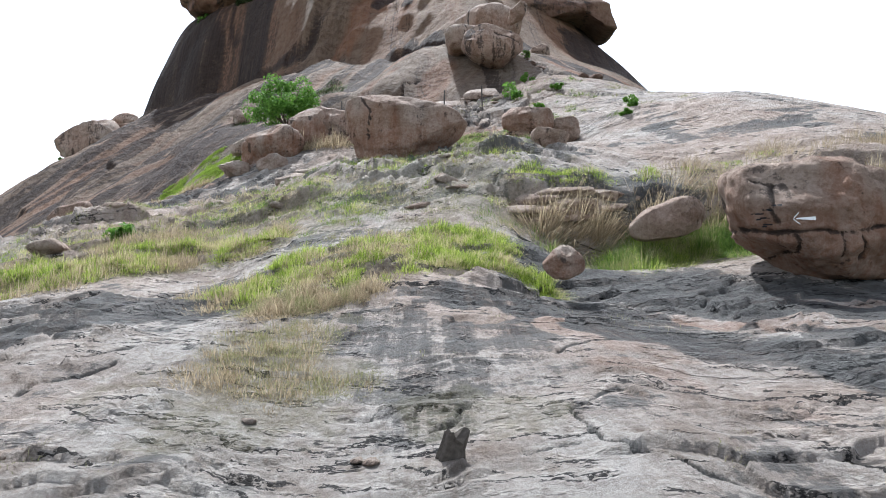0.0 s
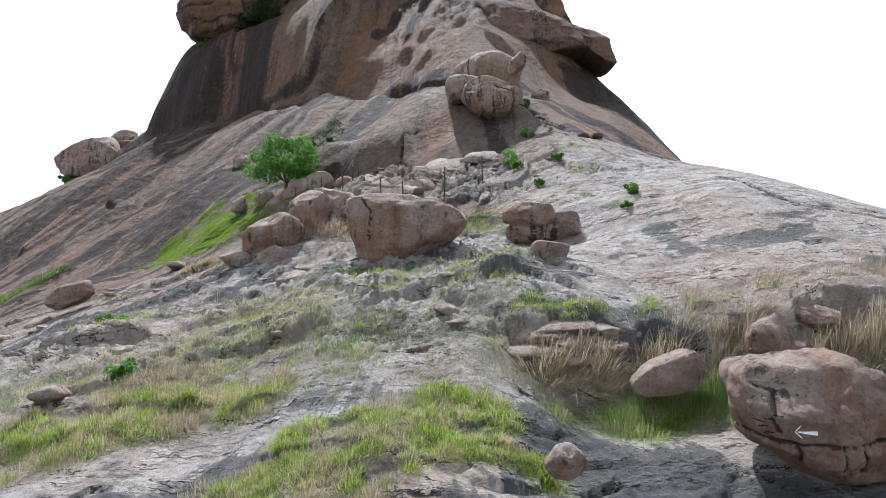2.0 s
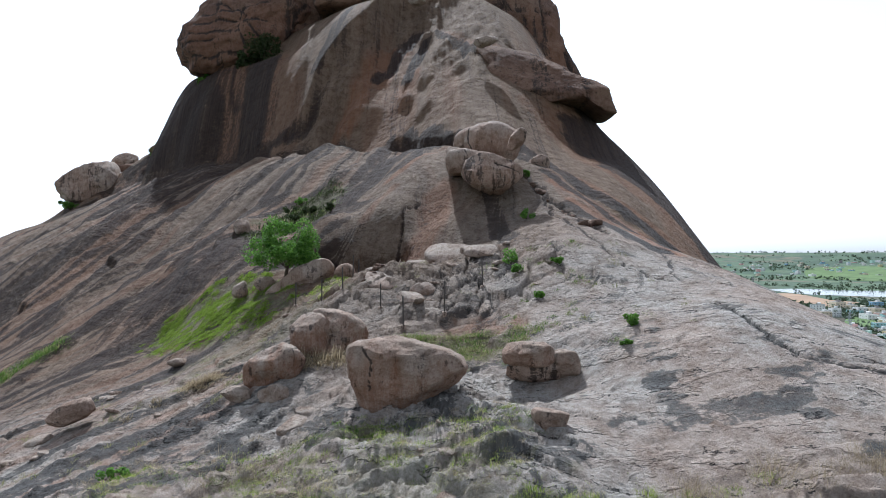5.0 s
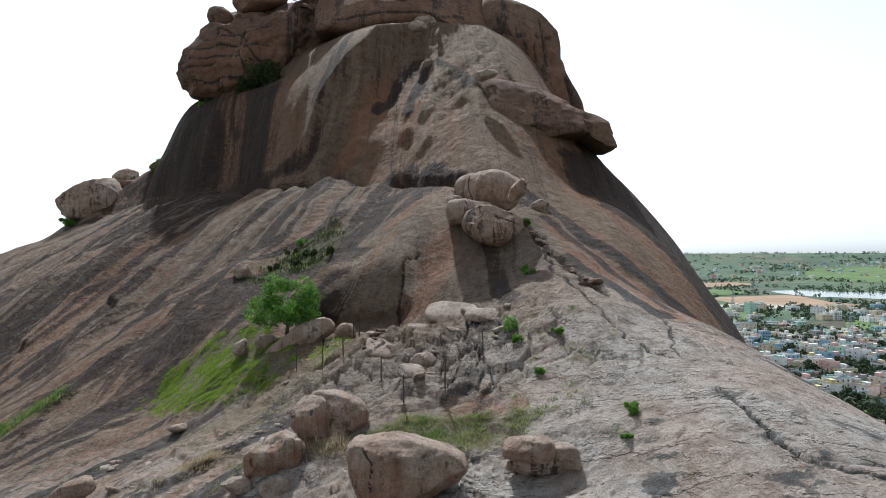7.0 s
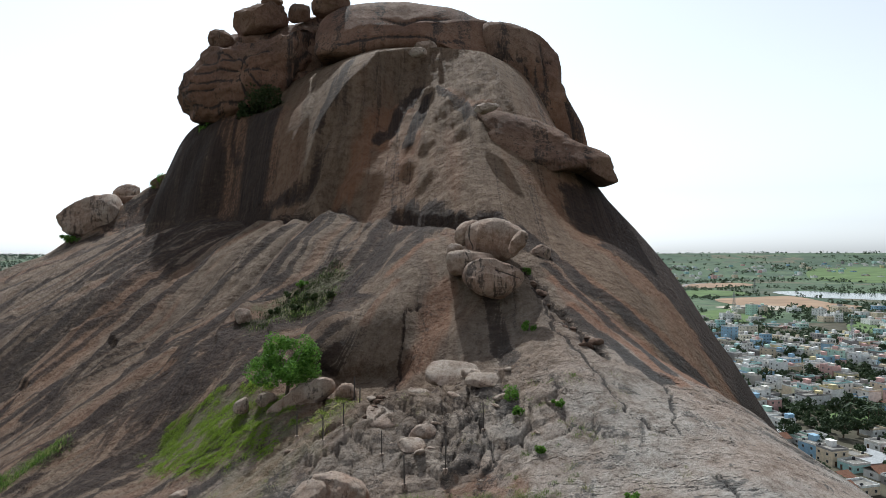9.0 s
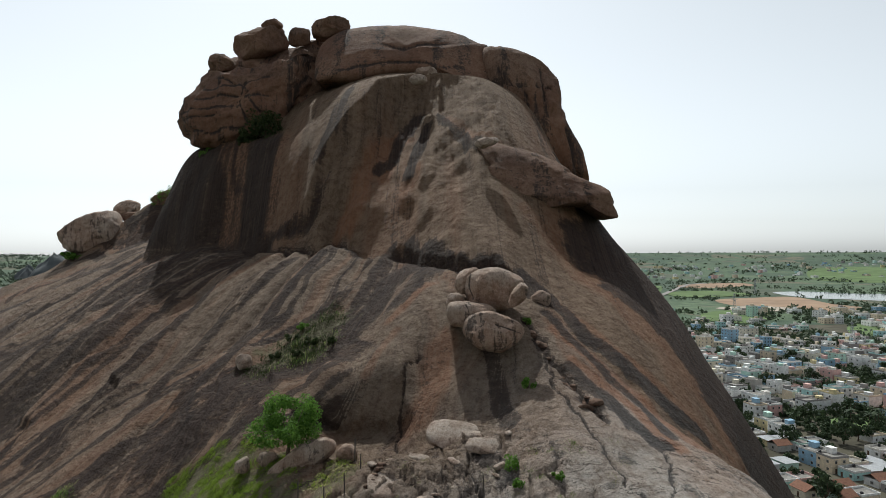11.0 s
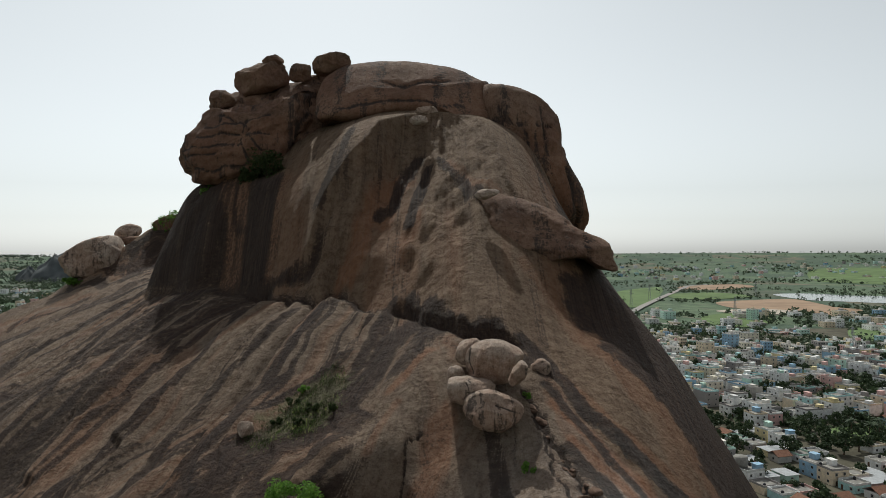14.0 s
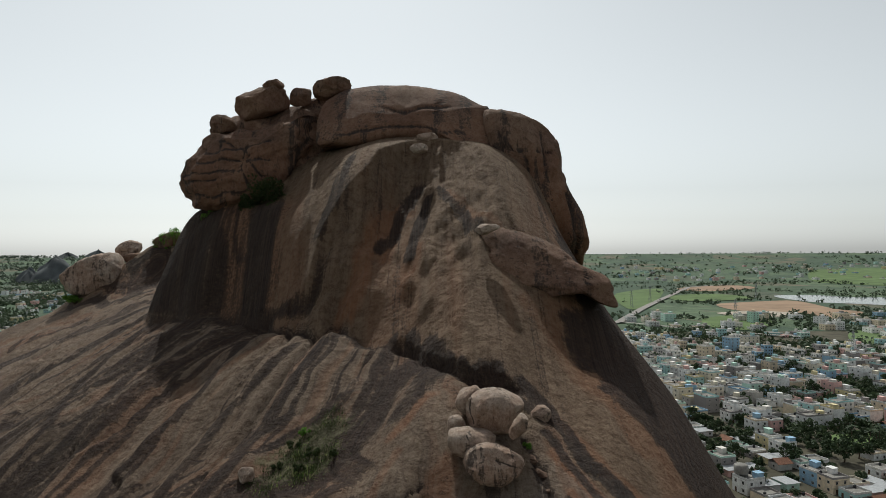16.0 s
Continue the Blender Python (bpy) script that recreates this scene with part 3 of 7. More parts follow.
# ---- the rock hill ----
def spot(x, y, cx, cy, rx, ry, turn=0.0, ragged=0.45, seed=0.0):
    """A ragged mark on the plan, 1 inside."""
    c, s = math.cos(radians(turn)), math.sin(radians(turn))
    dx, dy = x - cx, y - cy
    a, b = (dx * c + dy * s) / rx, (dy * c - dx * s) / ry
    r = np.sqrt(a * a + b * b) + ragged * fbm(x * 1.1, y * 1.1, seed + 60.0, 4, 0.6)
    return 1 - smooth(0.75, 1.1, r)


LAWNS = (   # cx, cy, rx, ry, turn
    (-7.6, 15.0, 2.9, 1.2, 22), (-1.4, 13.2, 2.3, 1.2, 20), (0.8, 12.6, 0.9, 0.45, 0), (-14.2, 42.0, 5.6, 2.6, -32), (-6.5, 38.8, 1.2, 2.2, -15),
    (-0.2, 28.8, 3.6, 1.4, 0), (-12.5, 57, 3.8, 3.0, 40), (-30.7, 47.6, 2.4, 1.2, 30), (5.2, 15.2, 2.6, 1.3, 0), (9.9, 15.3, 1.5, 0.9, 0), (-3.0, 22.3, 1.3, 0.5, 0),
)
SOIL = ((-2.1, 7.9, 1.3, 1.7, 10), (-6.0, 18.5, 6.0, 2.6, 15), (-1.0, 17.5, 3.5, 2.2, 0), (0.2, 6.6, 1.0, 0.7, 0), (-10.5, 35.5, 4.0, 2.2, 20))
DARK_LOW = (   # cx, cy, rx, ry, turn, strength
    (-5.8, 10.6, 2.9, 0.8, 12, 0.95), (3.6, 11.6, 3.6, 1.5, -28, 0.95), (6.3, 9.4, 3.0, 1.0, -30, 0.9), (-0.4, 9.4, 0.9, 1.4, 20, 0.9), (0.9, 10.6, 1.6, 0.6, -20, 0.95),
    (8.3, 10.8, 2.2, 0.8, -15, 0.8), (-0.6, 22.6, 2.6, 1.4, 0, 0.5), (2.2, 36.6, 1.6, 1.8, 10, 0.7), (1.0, 32.5, 1.3, 1.8, 0, 0.75), (0.4, 35.0, 1.0, 1.4, 0, 0.7), 
)
DARK_HIGH = (
    (4.6, 8.4, 1.6, 0.5, -35, 0.8), (-5.2, 10.9, 1.6, 0.6, 15, 0.95), (-5.7, 9.4, 0.7, 0.5, 30, 0.9), (-1.9, 9.9, 0.3, 0.6, 0, 0.8), (0.4, 8.9, 0.6, 0.8, 10, 0.9), (2.7, 9.5, 1.0, 0.3, -50, 0.95), (3.4, 8.3, 0.9, 0.4, -45, 0.95), (5.0, 10.5, 0.9, 0.5, -40, 0.95), (-1.1, 8.7, 0.5, 0.5, 0, 0.7),
    (-15, 29, 6, 0.9, 24, 0.55), (-10, 24.5, 5, 0.7, 26, 0.5),
)
CLEAN = (   # pale patches where the stain has peeled away
    (-3.2, 9.9, 1.3, 1.0, 40), (-4.0, 8.5, 1.5, 0.7, 10), (-2.2, 9.2, 0.5, 0.9, 0), (-6.7, 10.3, 0.7, 0.45, 0), (1.7, 9.2, 1.5, 0.33, -53), (4.0, 9.9, 0.9, 0.3, -60),
    (5.1, 9.35, 0.9, 0.28, -35), (6.6, 10.2, 0.8, 0.3, -35), (0.2, 9.95, 0.6, 0.3, 0), (2.4, 7.4, 1.2, 0.35, -50), (-3.6, 7.0, 1.6, 0.7, 15),
)
RUSTY = ((-10.5, 26.5, 4.5, 1.0, 26, 0.6), (2.4, 10.0, 0.7, 0.35, -20, 0.5), (5.6, 10.6, 1.4, 0.3, -35, 0.6), (4.2, 9.6, 1.6, 0.25, -40, 0.5), (3.0, 8.6, 1.2, 0.3, -40, 0.4), (7.4, 10.2, 1.0, 0.3, -35, 0.6), (6.8, 8.6, 1.0, 0.3, -25, 0.5), (1.6, 30.5, 1.6, 1.0, 0, 0.6))


FLANK_STAINS = (   # strength, half width, course of dark water streaks down the flank
    (0.8, 0.49, ((-5.7, 68.9), (-7.1, 63.1), (-8.6, 58.5))), (0.6, 0.38, ((-7.8, 69.1), (-9.4, 61.9), (-10.4, 60.4))),
    (0.95, 0.6, ((-13.1, 71.1), (-15.2, 66.4), (-16.2, 63.7), (-17.0, 62.7))), (0.7, 0.5, ((-16.8, 73.4), (-19.9, 69.1), (-22.2, 66.1), (-24.3, 62.0), (-25.9, 57.3))),
    (0.9, 0.65, ((-24.5, 80.0), (-26.1, 73.0), (-28.7, 68.7), (-31.0, 64.7), (-33.4, 61.1), (-36.8, 58.8))),
    (0.7, 0.45, ((-28.5, 81.9), (-31.7, 76.0), (-34.4, 70.6), (-38.0, 66.4), (-42.3, 62.5))), (0.9, 0.8, ((-38.1, 87.8), (-40.2, 79.9), (-42.3, 73.8), (-46.0, 70.7))),
    (0.9, 1.03, ((-45.5, 96.3), (-47.7, 93.2), (-49.8, 89.7), (-48.1, 78.1), (-51.0, 75.5))),
)
GULLY_STAINS = (   # under the crease, in the gully and beside the slab
    (1.0, 1.4, ((-2.3, 64.7), (-4.6, 62.4), (-6.4, 58.6), (-8.5, 56.0), (-10.5, 53.8))), (0.9, 2.1, ((-11.1, 56.9), (-13.4, 54.4), (-16.0, 52.2), (-18.4, 50.2), (-21.2, 49.5))),
    (0.8, 0.8, ((-16.9, 62.1), (-18.4, 60.1), (-19.2, 57.7), (-21.5, 54.7))), (0.9, 0.6, ((-3.8, 67.4), (0.7, 60.6), (4.2, 58.3), (6.8, 55.0))),
    (0.8, 1.0, ((-0.9, 62.8), (-2.3, 57.9), (-4.1, 55.6))), (0.95, 0.6, ((7.1, 57.6), (8.8, 55.6), (10.5, 50.3), (12.9, 48.1), (15.5, 46.0), (17.8, 45.8))),
    (0.8, 0.36, ((8.0, 52.2), (9.1, 49.8), (11.0, 46.8), (12.9, 43.8), (13.6, 39.4))), (0.9, 0.57, ((8.4, 45.7), (9.8, 43.5), (11.4, 40.0), (12.5, 38.1))),
    (0.7, 0.55, ((3.5, 48.6), (3.6, 45.1), (3.8, 40.7))),
)
FACE_STAINS = (
    (0.95, 0.65, ((-3.8, 89.5), (-5.9, 85.2), (-6.8, 82.5), (-7.7, 81.7))), (0.95, 0.56, ((-2.2, 86.9), (-3.5, 81.3), (-4.2, 77.8))), (0.7, 0.74, ((-13.1, 92.9), (-14.3, 85.6), (-16.1, 83.4))),
    (0.7, 0.55, ((-0.4, 87.6), (1.1, 83.5), (3.0, 78.5), (4.8, 75.9))),
)
RUST_BANDS = (
    (0.95, 0.62, ((8.5, 50.0), (11.0, 46.8), (13.5, 44.6), (15.1, 39.8))), (0.9, 0.43, ((8.9, 46.6), (11.2, 44.4), (12.8, 40.1), (13.5, 38.1))), (0.6, 0.42, ((9.1, 54.7), (12.4, 49.3), (16.7, 47.1), (19.9, 47.0))),
    (0.5, 2.39, ((-35.3, 75.3), (-36.1, 71.6), (-37.9, 68.2), (-38.8, 64.9))), (0.8, 0.5, ((-1.3, 57.2), (-3.1, 54.3), (-4.4, 53.4))), (0.7, 0.86, ((0.1, 48.5), (-0.7, 45.3), (-1.8, 44.5))),
    (0.5, 0.34, ((-3.8, 51.4), (-5.7, 48.2))), (0.4, 1.19, ((-29.1, 74.4), (-29.7, 65.7))),
)
FACE_RUST = (
    (0.85, 1.3, ((-6.3, 85.7), (-8.9, 82.8), (-10.2, 78.6), (-10.8, 75.6))), (0.7, 0.9, ((-3.7, 78.6), (-4.6, 75.3), (-5.4, 72.8))),
    (0.8, 0.7, ((-6.9, 84.5), (-7.2, 79.3))), (0.5, 0.55, ((0.4, 86.6), (3.7, 79.0), (6.3, 77.7))), (0.55, 0.74, ((8.4, 68.1), (11.5, 65.6), (14.5, 61.7), (16.0, 54.2))),
)
CLEAN_BANDS = ((0.95, 2.6, ((-0.7, 51.5), (-3.7, 48.6), (-6.0, 47.2), (-8.2, 46.6))), (0.9, 1.8, ((6.5, 43.4), (5.2, 39.6), (4.6, 37.7))), (0.8, 1.5, ((1.0, 47.0), (1.5, 43.0))))


NEAR_STAINS = (   # slate-dark lichen on the lowest slab
    (0.8, 0.8, ((-6.4, 8.6), (-5.8, 10.4), (-4.9, 11.4), (-4.2, 12.4))), (0.5, 0.4, ((1.0, 9.4), (0.5, 7.9), (0.0, 6.8))), (0.45, 0.35, ((-0.2, 9.4), (-0.5, 7.4))),
    (0.85, 0.5, ((1.3, 10.2), (2.5, 9.3), (3.5, 8.8), (4.3, 7.9), (4.8, 7.0))), (0.85, 1.1, ((2.5, 13.5), (4.3, 12.1), (5.7, 10.8), (7.2, 9.6))), (0.8, 0.6, ((0.6, 10.6), (2.8, 11.0), (4.8, 9.9), (6.4, 8.8))),
    (0.7, 0.3, ((4.9, 8.6), (6.2, 7.6))), (0.7, 0.25, ((-3.9, 7.2), (-4.6, 6.6))),
)


def banded(x, y, table):
    """Ragged bands along courses on the plan."""
    out = np.zeros(np.shape(x))
    wx, wy = x + 0.35 * vnoise(x * 0.5, y * 0.35, 121.0), y + 0.35 * vnoise(x * 0.5, y * 0.35, 123.0)
    for k, wide, line in table:
        m = around(wx, wy, line, 3 * wide)
        xm, ym = wx[m], wy[m]
        d = from_line(xm, ym, line) / (1.5 * wide) + 0.22 * fbm(xm * 0.9 / wide, ym * 0.25, wide * 7.0, 3, 0.6)
        out[m] = np.maximum(out[m], k * (1 - smooth(0.5, 1.25, d)))
    return out


def marks(x, y, z):
    """Dark water stains and painted shade, rust-brown stains, soil with turf on the rock."""
    _, d = dome(x, y)
    on = smooth(0.0, 0.6, d)
    ang, run = np.arctan2(x, 104 - y) + 0.035 * fbm(x / 7, y / 7, 52.0, 3), np.hypot(x, 104 - y)
    fine = fbm(ang * 42, run * 0.025, 1.0, 4, 0.62) + 0.6 * fbm(ang * 13, run * 0.03, 6.0, 3)
    warm = fbm(ang * 30 + 40, run * 0.03, 3.0, 4, 0.6)
    # depth inside the shaded side; its shade is painted dark, its margin rusty
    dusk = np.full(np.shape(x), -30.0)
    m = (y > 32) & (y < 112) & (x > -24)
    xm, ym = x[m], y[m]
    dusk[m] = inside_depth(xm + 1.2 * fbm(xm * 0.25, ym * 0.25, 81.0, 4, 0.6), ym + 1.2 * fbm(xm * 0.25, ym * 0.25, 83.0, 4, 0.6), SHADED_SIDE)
    lip_d = sheet_depth(x, y)
    sheet_on = smooth(-0.2, 0.4, lip_d) * smooth(36, 48, y)
    flank = smooth(38, 52, y) * (1 - on) * (1 - sheet_on)
    stain_shade = flank * smooth(0.15, 0.8, fine + 0.2 + 0.5 * fbm(x / 12, y / 12, 55.0, 3)) * (0.72 - 0.42 * smooth(-6, 2, x))
    rust = flank * smooth(0.0, 0.8, warm + 0.4 * fbm(x / 10, y / 10, 57.0, 3)) * 0.45
    seep = flank * smooth(-7, -0.5, d) * (1 - smooth(-16, -12, x)) * smooth(-45, -30, x)
    stain_shade = np.maximum(stain_shade, seep * smooth(-0.35, 0.35, fine) * 0.6)
    # upper dome: streaks run straight down its face
    dn = fbm(x * 0.9, z * 0.05, 30.0, 4, 0.62)
    wide = fbm(x * 0.28, z * 0.04, 33.0, 3)
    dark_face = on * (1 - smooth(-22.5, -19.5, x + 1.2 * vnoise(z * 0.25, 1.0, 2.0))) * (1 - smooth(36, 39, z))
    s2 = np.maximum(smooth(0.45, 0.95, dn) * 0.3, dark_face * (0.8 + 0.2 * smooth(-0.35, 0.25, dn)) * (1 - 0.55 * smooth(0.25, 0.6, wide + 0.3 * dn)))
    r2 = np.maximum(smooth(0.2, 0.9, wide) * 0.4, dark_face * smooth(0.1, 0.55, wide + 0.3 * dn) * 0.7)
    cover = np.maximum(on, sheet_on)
    stain_shade, rust = stain_shade * (1 - cover) + s2 * cover, rust * (1 - cover) + r2 * cover
    # dark line at foot and crease: seep stain plus the overhang's shade, painted
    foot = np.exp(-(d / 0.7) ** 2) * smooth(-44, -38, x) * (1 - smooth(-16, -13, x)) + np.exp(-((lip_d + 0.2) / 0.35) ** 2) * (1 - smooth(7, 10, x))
    stain_shade = np.maximum.reduce([stain_shade, 0.97 * smooth(-0.2, 1.6, dusk), 0.9 * foot])
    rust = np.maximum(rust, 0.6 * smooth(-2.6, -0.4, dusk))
    clean = banded(x, y, CLEAN_BANDS)
    stain_shade, rust = stain_shade * (1 - clean), rust * (1 - 0.6 * clean)
    stain_shade = np.maximum.reduce([stain_shade, banded(x, y, FLANK_STAINS), banded(x, y, GULLY_STAINS), banded(x, y, FACE_STAINS)])
    rust = np.maximum.reduce([rust, banded(x, y, RUST_BANDS), banded(x, y, FACE_RUST)])
    turf = np.zeros_like(x)
    low = y < 62
    xl, yl = x[low], y[low]
    sl, rl, tl = stain_shade[low], rust[low], turf[low]
    lichen = smooth(0.1, 0.7, fbm(xl * 0.5, yl * 0.8, 70.0, 5, 0.65)) * (0.34 + 0.28 * smooth(14, 18, yl) * (1 - smooth(24, 28, yl))) * (1 - smooth(36, 44, yl))
    sl = np.maximum.reduce([sl, lichen, banded(xl, yl, NEAR_STAINS)])
    slant = fbm((xl * 0.9 + yl * 0.44) * 0.07, (yl * 0.9 - xl * 0.44) * 0.8, 78.0, 4, 0.6)
    side = (1 - smooth(-9, -4, xl)) * smooth(19, 24, yl)
    sl = np.maximum(sl, side * smooth(-0.1, 0.6, slant) * 0.85)
    rl = np.maximum(rl, side * smooth(0.1, 0.7, -slant) * 0.4)
    for cx, cy, rx, ry, turn, k in DARK_LOW + DARK_HIGH:
        m = around(xl, yl, ((cx, cy),), 2.4 * max(rx, ry))
        sl[m] = np.maximum(sl[m], 0.62 * k * spot(xl[m], yl[m], cx, cy, rx, ry, turn, 0.55, cx))
    for cx, cy, rx, ry, turn in CLEAN:
        m = around(xl, yl, ((cx, cy),), 2.4 * max(rx, ry))
        sl[m] *= 1 - 0.95 * spot(xl[m], yl[m], cx, cy, rx, ry, turn, 0.6, cx + 3)
        if cx > 1:
            rl[m] = np.maximum(rl[m], 0.3 * spot(xl[m], yl[m], cx, cy, rx, ry, turn, 0.6, cx + 3))
    for cx, cy, rx, ry, turn, k in RUSTY:
        m = around(xl, yl, ((cx, cy),), 2.4 * max(rx, ry))
        rl[m] = np.maximum(rl[m], k * spot(xl[m], yl[m], cx, cy, rx, ry, turn, 0.6, cx))
    wx, wy = wander(xl, yl)
    for deep, wide, line in CRACKS:
        m = around(wx, wy, line, 5 * wide)
        sl[m] = np.maximum(sl[m], 0.85 * np.exp(-(from_line(wx[m], wy[m], line) / (wide * 1.6)) ** 2))
    for cx, cy, rx, ry, turn in LAWNS:
        m = around(xl, yl, ((cx, cy),), 2.4 * max(rx, ry))
        tl[m] = np.maximum(tl[m], spot(xl[m], yl[m], cx, cy, rx, ry, turn, 0.4, cx))
    for cx, cy, rx, ry, turn in SOIL:
        m = around(xl, yl, ((cx, cy),), 2.4 * max(rx, ry))
        tl[m] = np.maximum(tl[m], 0.5 * spot(xl[m], yl[m], cx, cy, rx, ry, turn, 0.7, cx))
    stain_shade[low], rust[low], turf[low] = sl, rl, tl
    return stain_shade, rust, turf, np.maximum(on, sheet_on), smooth(17, 47, y - 0.75 * np.clip(x, 0, 14) + 3 * vnoise(x * 0.2, y * 0.2, 88.0))


def hill_mesh():
    v = np.concatenate([-np.geomspace(60, 3, 12), np.linspace(-2, 4.0, 14), np.geomspace(5.5, 169.0, 760) - 1.2, np.linspace(172, 260, 14)])
    u = np.concatenate([-np.linspace(2.6, 0.96, 24), 0.94 * np.sign(np.linspace(-1, 1, 740)) * np.abs(np.linspace(-1, 1, 740)) ** 1.25, np.linspace(0.96, 2.6, 24)])
    yy, uu = np.meshgrid(v, u, indexing="ij")
    xx = uu * spread(yy)
    zz = ground(xx.ravel(), yy.ravel())
    verts = np.stack([xx.ravel(), yy.ravel(), zz], -1)
    worn = undercut(verts[:, 0], verts[:, 1])
    shifted = verts + np.stack([0 * worn, worn, 0 * worn], -1)
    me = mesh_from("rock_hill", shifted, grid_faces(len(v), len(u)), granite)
    x, y, z = verts.T
    stain_shade, rust, turf, pale, brown = marks(x, y, z)
    on = np.maximum(smooth(0.0, 0.6, dome(x, y)[1]), pale)
    bend = 0.035 * fbm(x / 7, y / 7, 52.0, 3)
    down = smooth(16, 30, y)
    near_a, far_a = 9 * np.arctan2(x + 0.5, 24 - y), 45 * (np.arctan2(x, 104 - y) + bend)
    across = (near_a * (1 - down) + far_a * down) * (1 - on) + x * on
    along = (np.hypot(x + 0.5, 24 - y) * (1 - down) + np.hypot(x, 104 - y) * down) * (1 - on) + z * on
    flow = me.attributes.new("flow", "FLOAT_VECTOR", "POINT")
    flow.data.foreach_set("vector", np.stack([across, along, np.zeros_like(x)], -1).astype(np.float32).ravel())
    for name, value in (("stain_shade", stain_shade), ("rust", rust), ("turf", turf), ("pale", pale), ("brown", brown)):
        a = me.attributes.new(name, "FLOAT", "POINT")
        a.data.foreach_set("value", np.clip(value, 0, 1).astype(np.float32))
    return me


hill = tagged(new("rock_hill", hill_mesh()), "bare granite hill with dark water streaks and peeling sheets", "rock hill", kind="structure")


# ---- rocks from outlines ----
def rock_mesh(name, outline, front, back, material, boxy=2.6, lean=0.0, rough=0.06, seed=0.0, rings=14, across=72, grooves=(), streaked=0.0, ruddy=0.3, facets=15, trim=0.68, deep=0.026):
    """A rounded block: its outline in x and z, how far it bulges to the front and back."""
    pts = np.array(smoothed(outline, 6))
    seg = np.linalg.norm(np.roll(pts, -1, 0) - pts, axis=1)
    along = np.concatenate([[0], np.cumsum(seg)])
    want = np.linspace(0, along[-1], across, endpoint=False)
    loop = np.vstack([pts, pts[:1]])
    edge = np.stack([np.interp(want, along, loop[:, k]) for k in (0, 1)], -1)
    mid = edge.mean(0)
    size = np.ptp(edge, axis=0).max()
    ss = np.sin(np.linspace(0.06, 1, rings) * math.pi / 2)
    verts = []
    for side, depth, order in ((-1, front, ss), (1, back, ss[::-1][1:])):
        for s in order:
            ring = mid + (edge - mid) * s
            bulge = (1 - s**boxy) ** (1 / boxy)
            y = side * depth * bulge + lean * (ring[:, 1] - mid[1])
            verts.append(np.stack([ring[:, 0], y, ring[:, 1]], -1))
    nr = len(verts)
    verts = np.concatenate(verts)
    q = verts / size
    off = fbm(q[:, 0] * 3 + seed, q[:, 1] * 3 + 0.7 * seed, q[:, 2] * 4, 4, 0.55)
    rng = np.random.default_rng(int(abs(seed) * 100) + 5)
    heart = np.array([mid[0], 0, mid[1]])
    for k in range(facets):
        way = rng.normal(size=3) * (0.8, 1.0, 0.8)
        way[1] = -abs(way[1]) - 0.45 if k < facets * 0.7 else abs(way[1]) + 0.45
        way /= np.linalg.norm(way)
        reach = (verts - heart) @ way
        limit = reach.max() * rng.uniform(trim, 0.93)
        verts = verts - np.clip(reach - limit, 0, None)[:, None] * way * 0.97
    out = verts - heart
    out = out / (np.linalg.norm(out, axis=1, keepdims=True) + 1e-9)
    knobs = fbm(q[:, 0] * 11 + seed, q[:, 1] * 11, q[:, 2] * 15 + seed, 4, 0.6)
    verts = verts + out * ((off * 0.6 + knobs * 0.16) * rough * size)[:, None]
    cut = np.zeros(len(verts))
    for line in grooves:
        gx = verts[:, 0] + 0.02 * size * vnoise(q[:, 0] * 9, q[:, 2] * 9, 3.0)
        gz = verts[:, 2] + 0.02 * size * vnoise(q[:, 0] * 9, q[:, 2] * 9, 7.0)
        for (ax, az), (bx, bz) in zip(line, line[1:]):
            ex, ez = bx - ax, bz - az
            s = np.clip(((gx - ax) * ex + (gz - az) * ez) / (ex * ex + ez * ez), 0, 1)
            cut = np.maximum(cut, np.exp(-((gx - ax - s * ex) ** 2 + (gz - az - s * ez) ** 2) / (0.010 * size) ** 2))
    verts = verts - out * (cut * deep * size)[:, None]
    x, z = verts[:, 0], verts[:, 2]
    high = (z - z.min()) / np.ptp(z)
    n = fbm(x / size * 14 + seed, z / size * 1.5, 2.0 + seed, 4, 0.6)
    n2 = fbm(x / size * 5 + seed, z / size * 2.5, 5.0 + seed, 4, 0.6)
    stain_shade = np.maximum(streaked * smooth(-0.1, 0.7, n), 0.85 * cut)
    stain_shade = np.maximum(stain_shade, 0.28 * smooth(0.35, 0.9, n2))
    rust = np.maximum(ruddy * (1 - smooth(0.4, 1.0, high + 0.3 * n2)), 0.5 * streaked * smooth(0, 0.8, n2))
    faces = grid_faces(nr, across, True)
    first, last = len(verts), len(verts) + 1
    verts = np.vstack([verts, verts[:across].mean(0), verts[-across:].mean(0)])
    faces += [[first, (k + 1) % across, k] for k in range(across)]
    base = (nr - 1) * across
    faces += [[last, base + k, base + (k + 1) % across] for k in range(across)]
    me = mesh_from(name, verts, faces, material)
    for key, value in (("stain_shade", stain_shade), ("rust", rust)):
        a = me.attributes.new(key, "FLOAT", "POINT")
        a.data.foreach_set("value", np.append(value, (value[:across].mean(), value[-across:].mean())).astype(np.float32))
    return me


def rock(name, label, y, outline, front, back, category="boulder", material=None, group="", kind="", **kw):
    me = rock_mesh(name, outline, front, back, material or boulder_rock, seed=y * 1.7 + outline[0][0], **kw)
    ob = new(name, me)
    ob.location = (0, y, 0)
    return tagged(ob, label, category, group, kind)


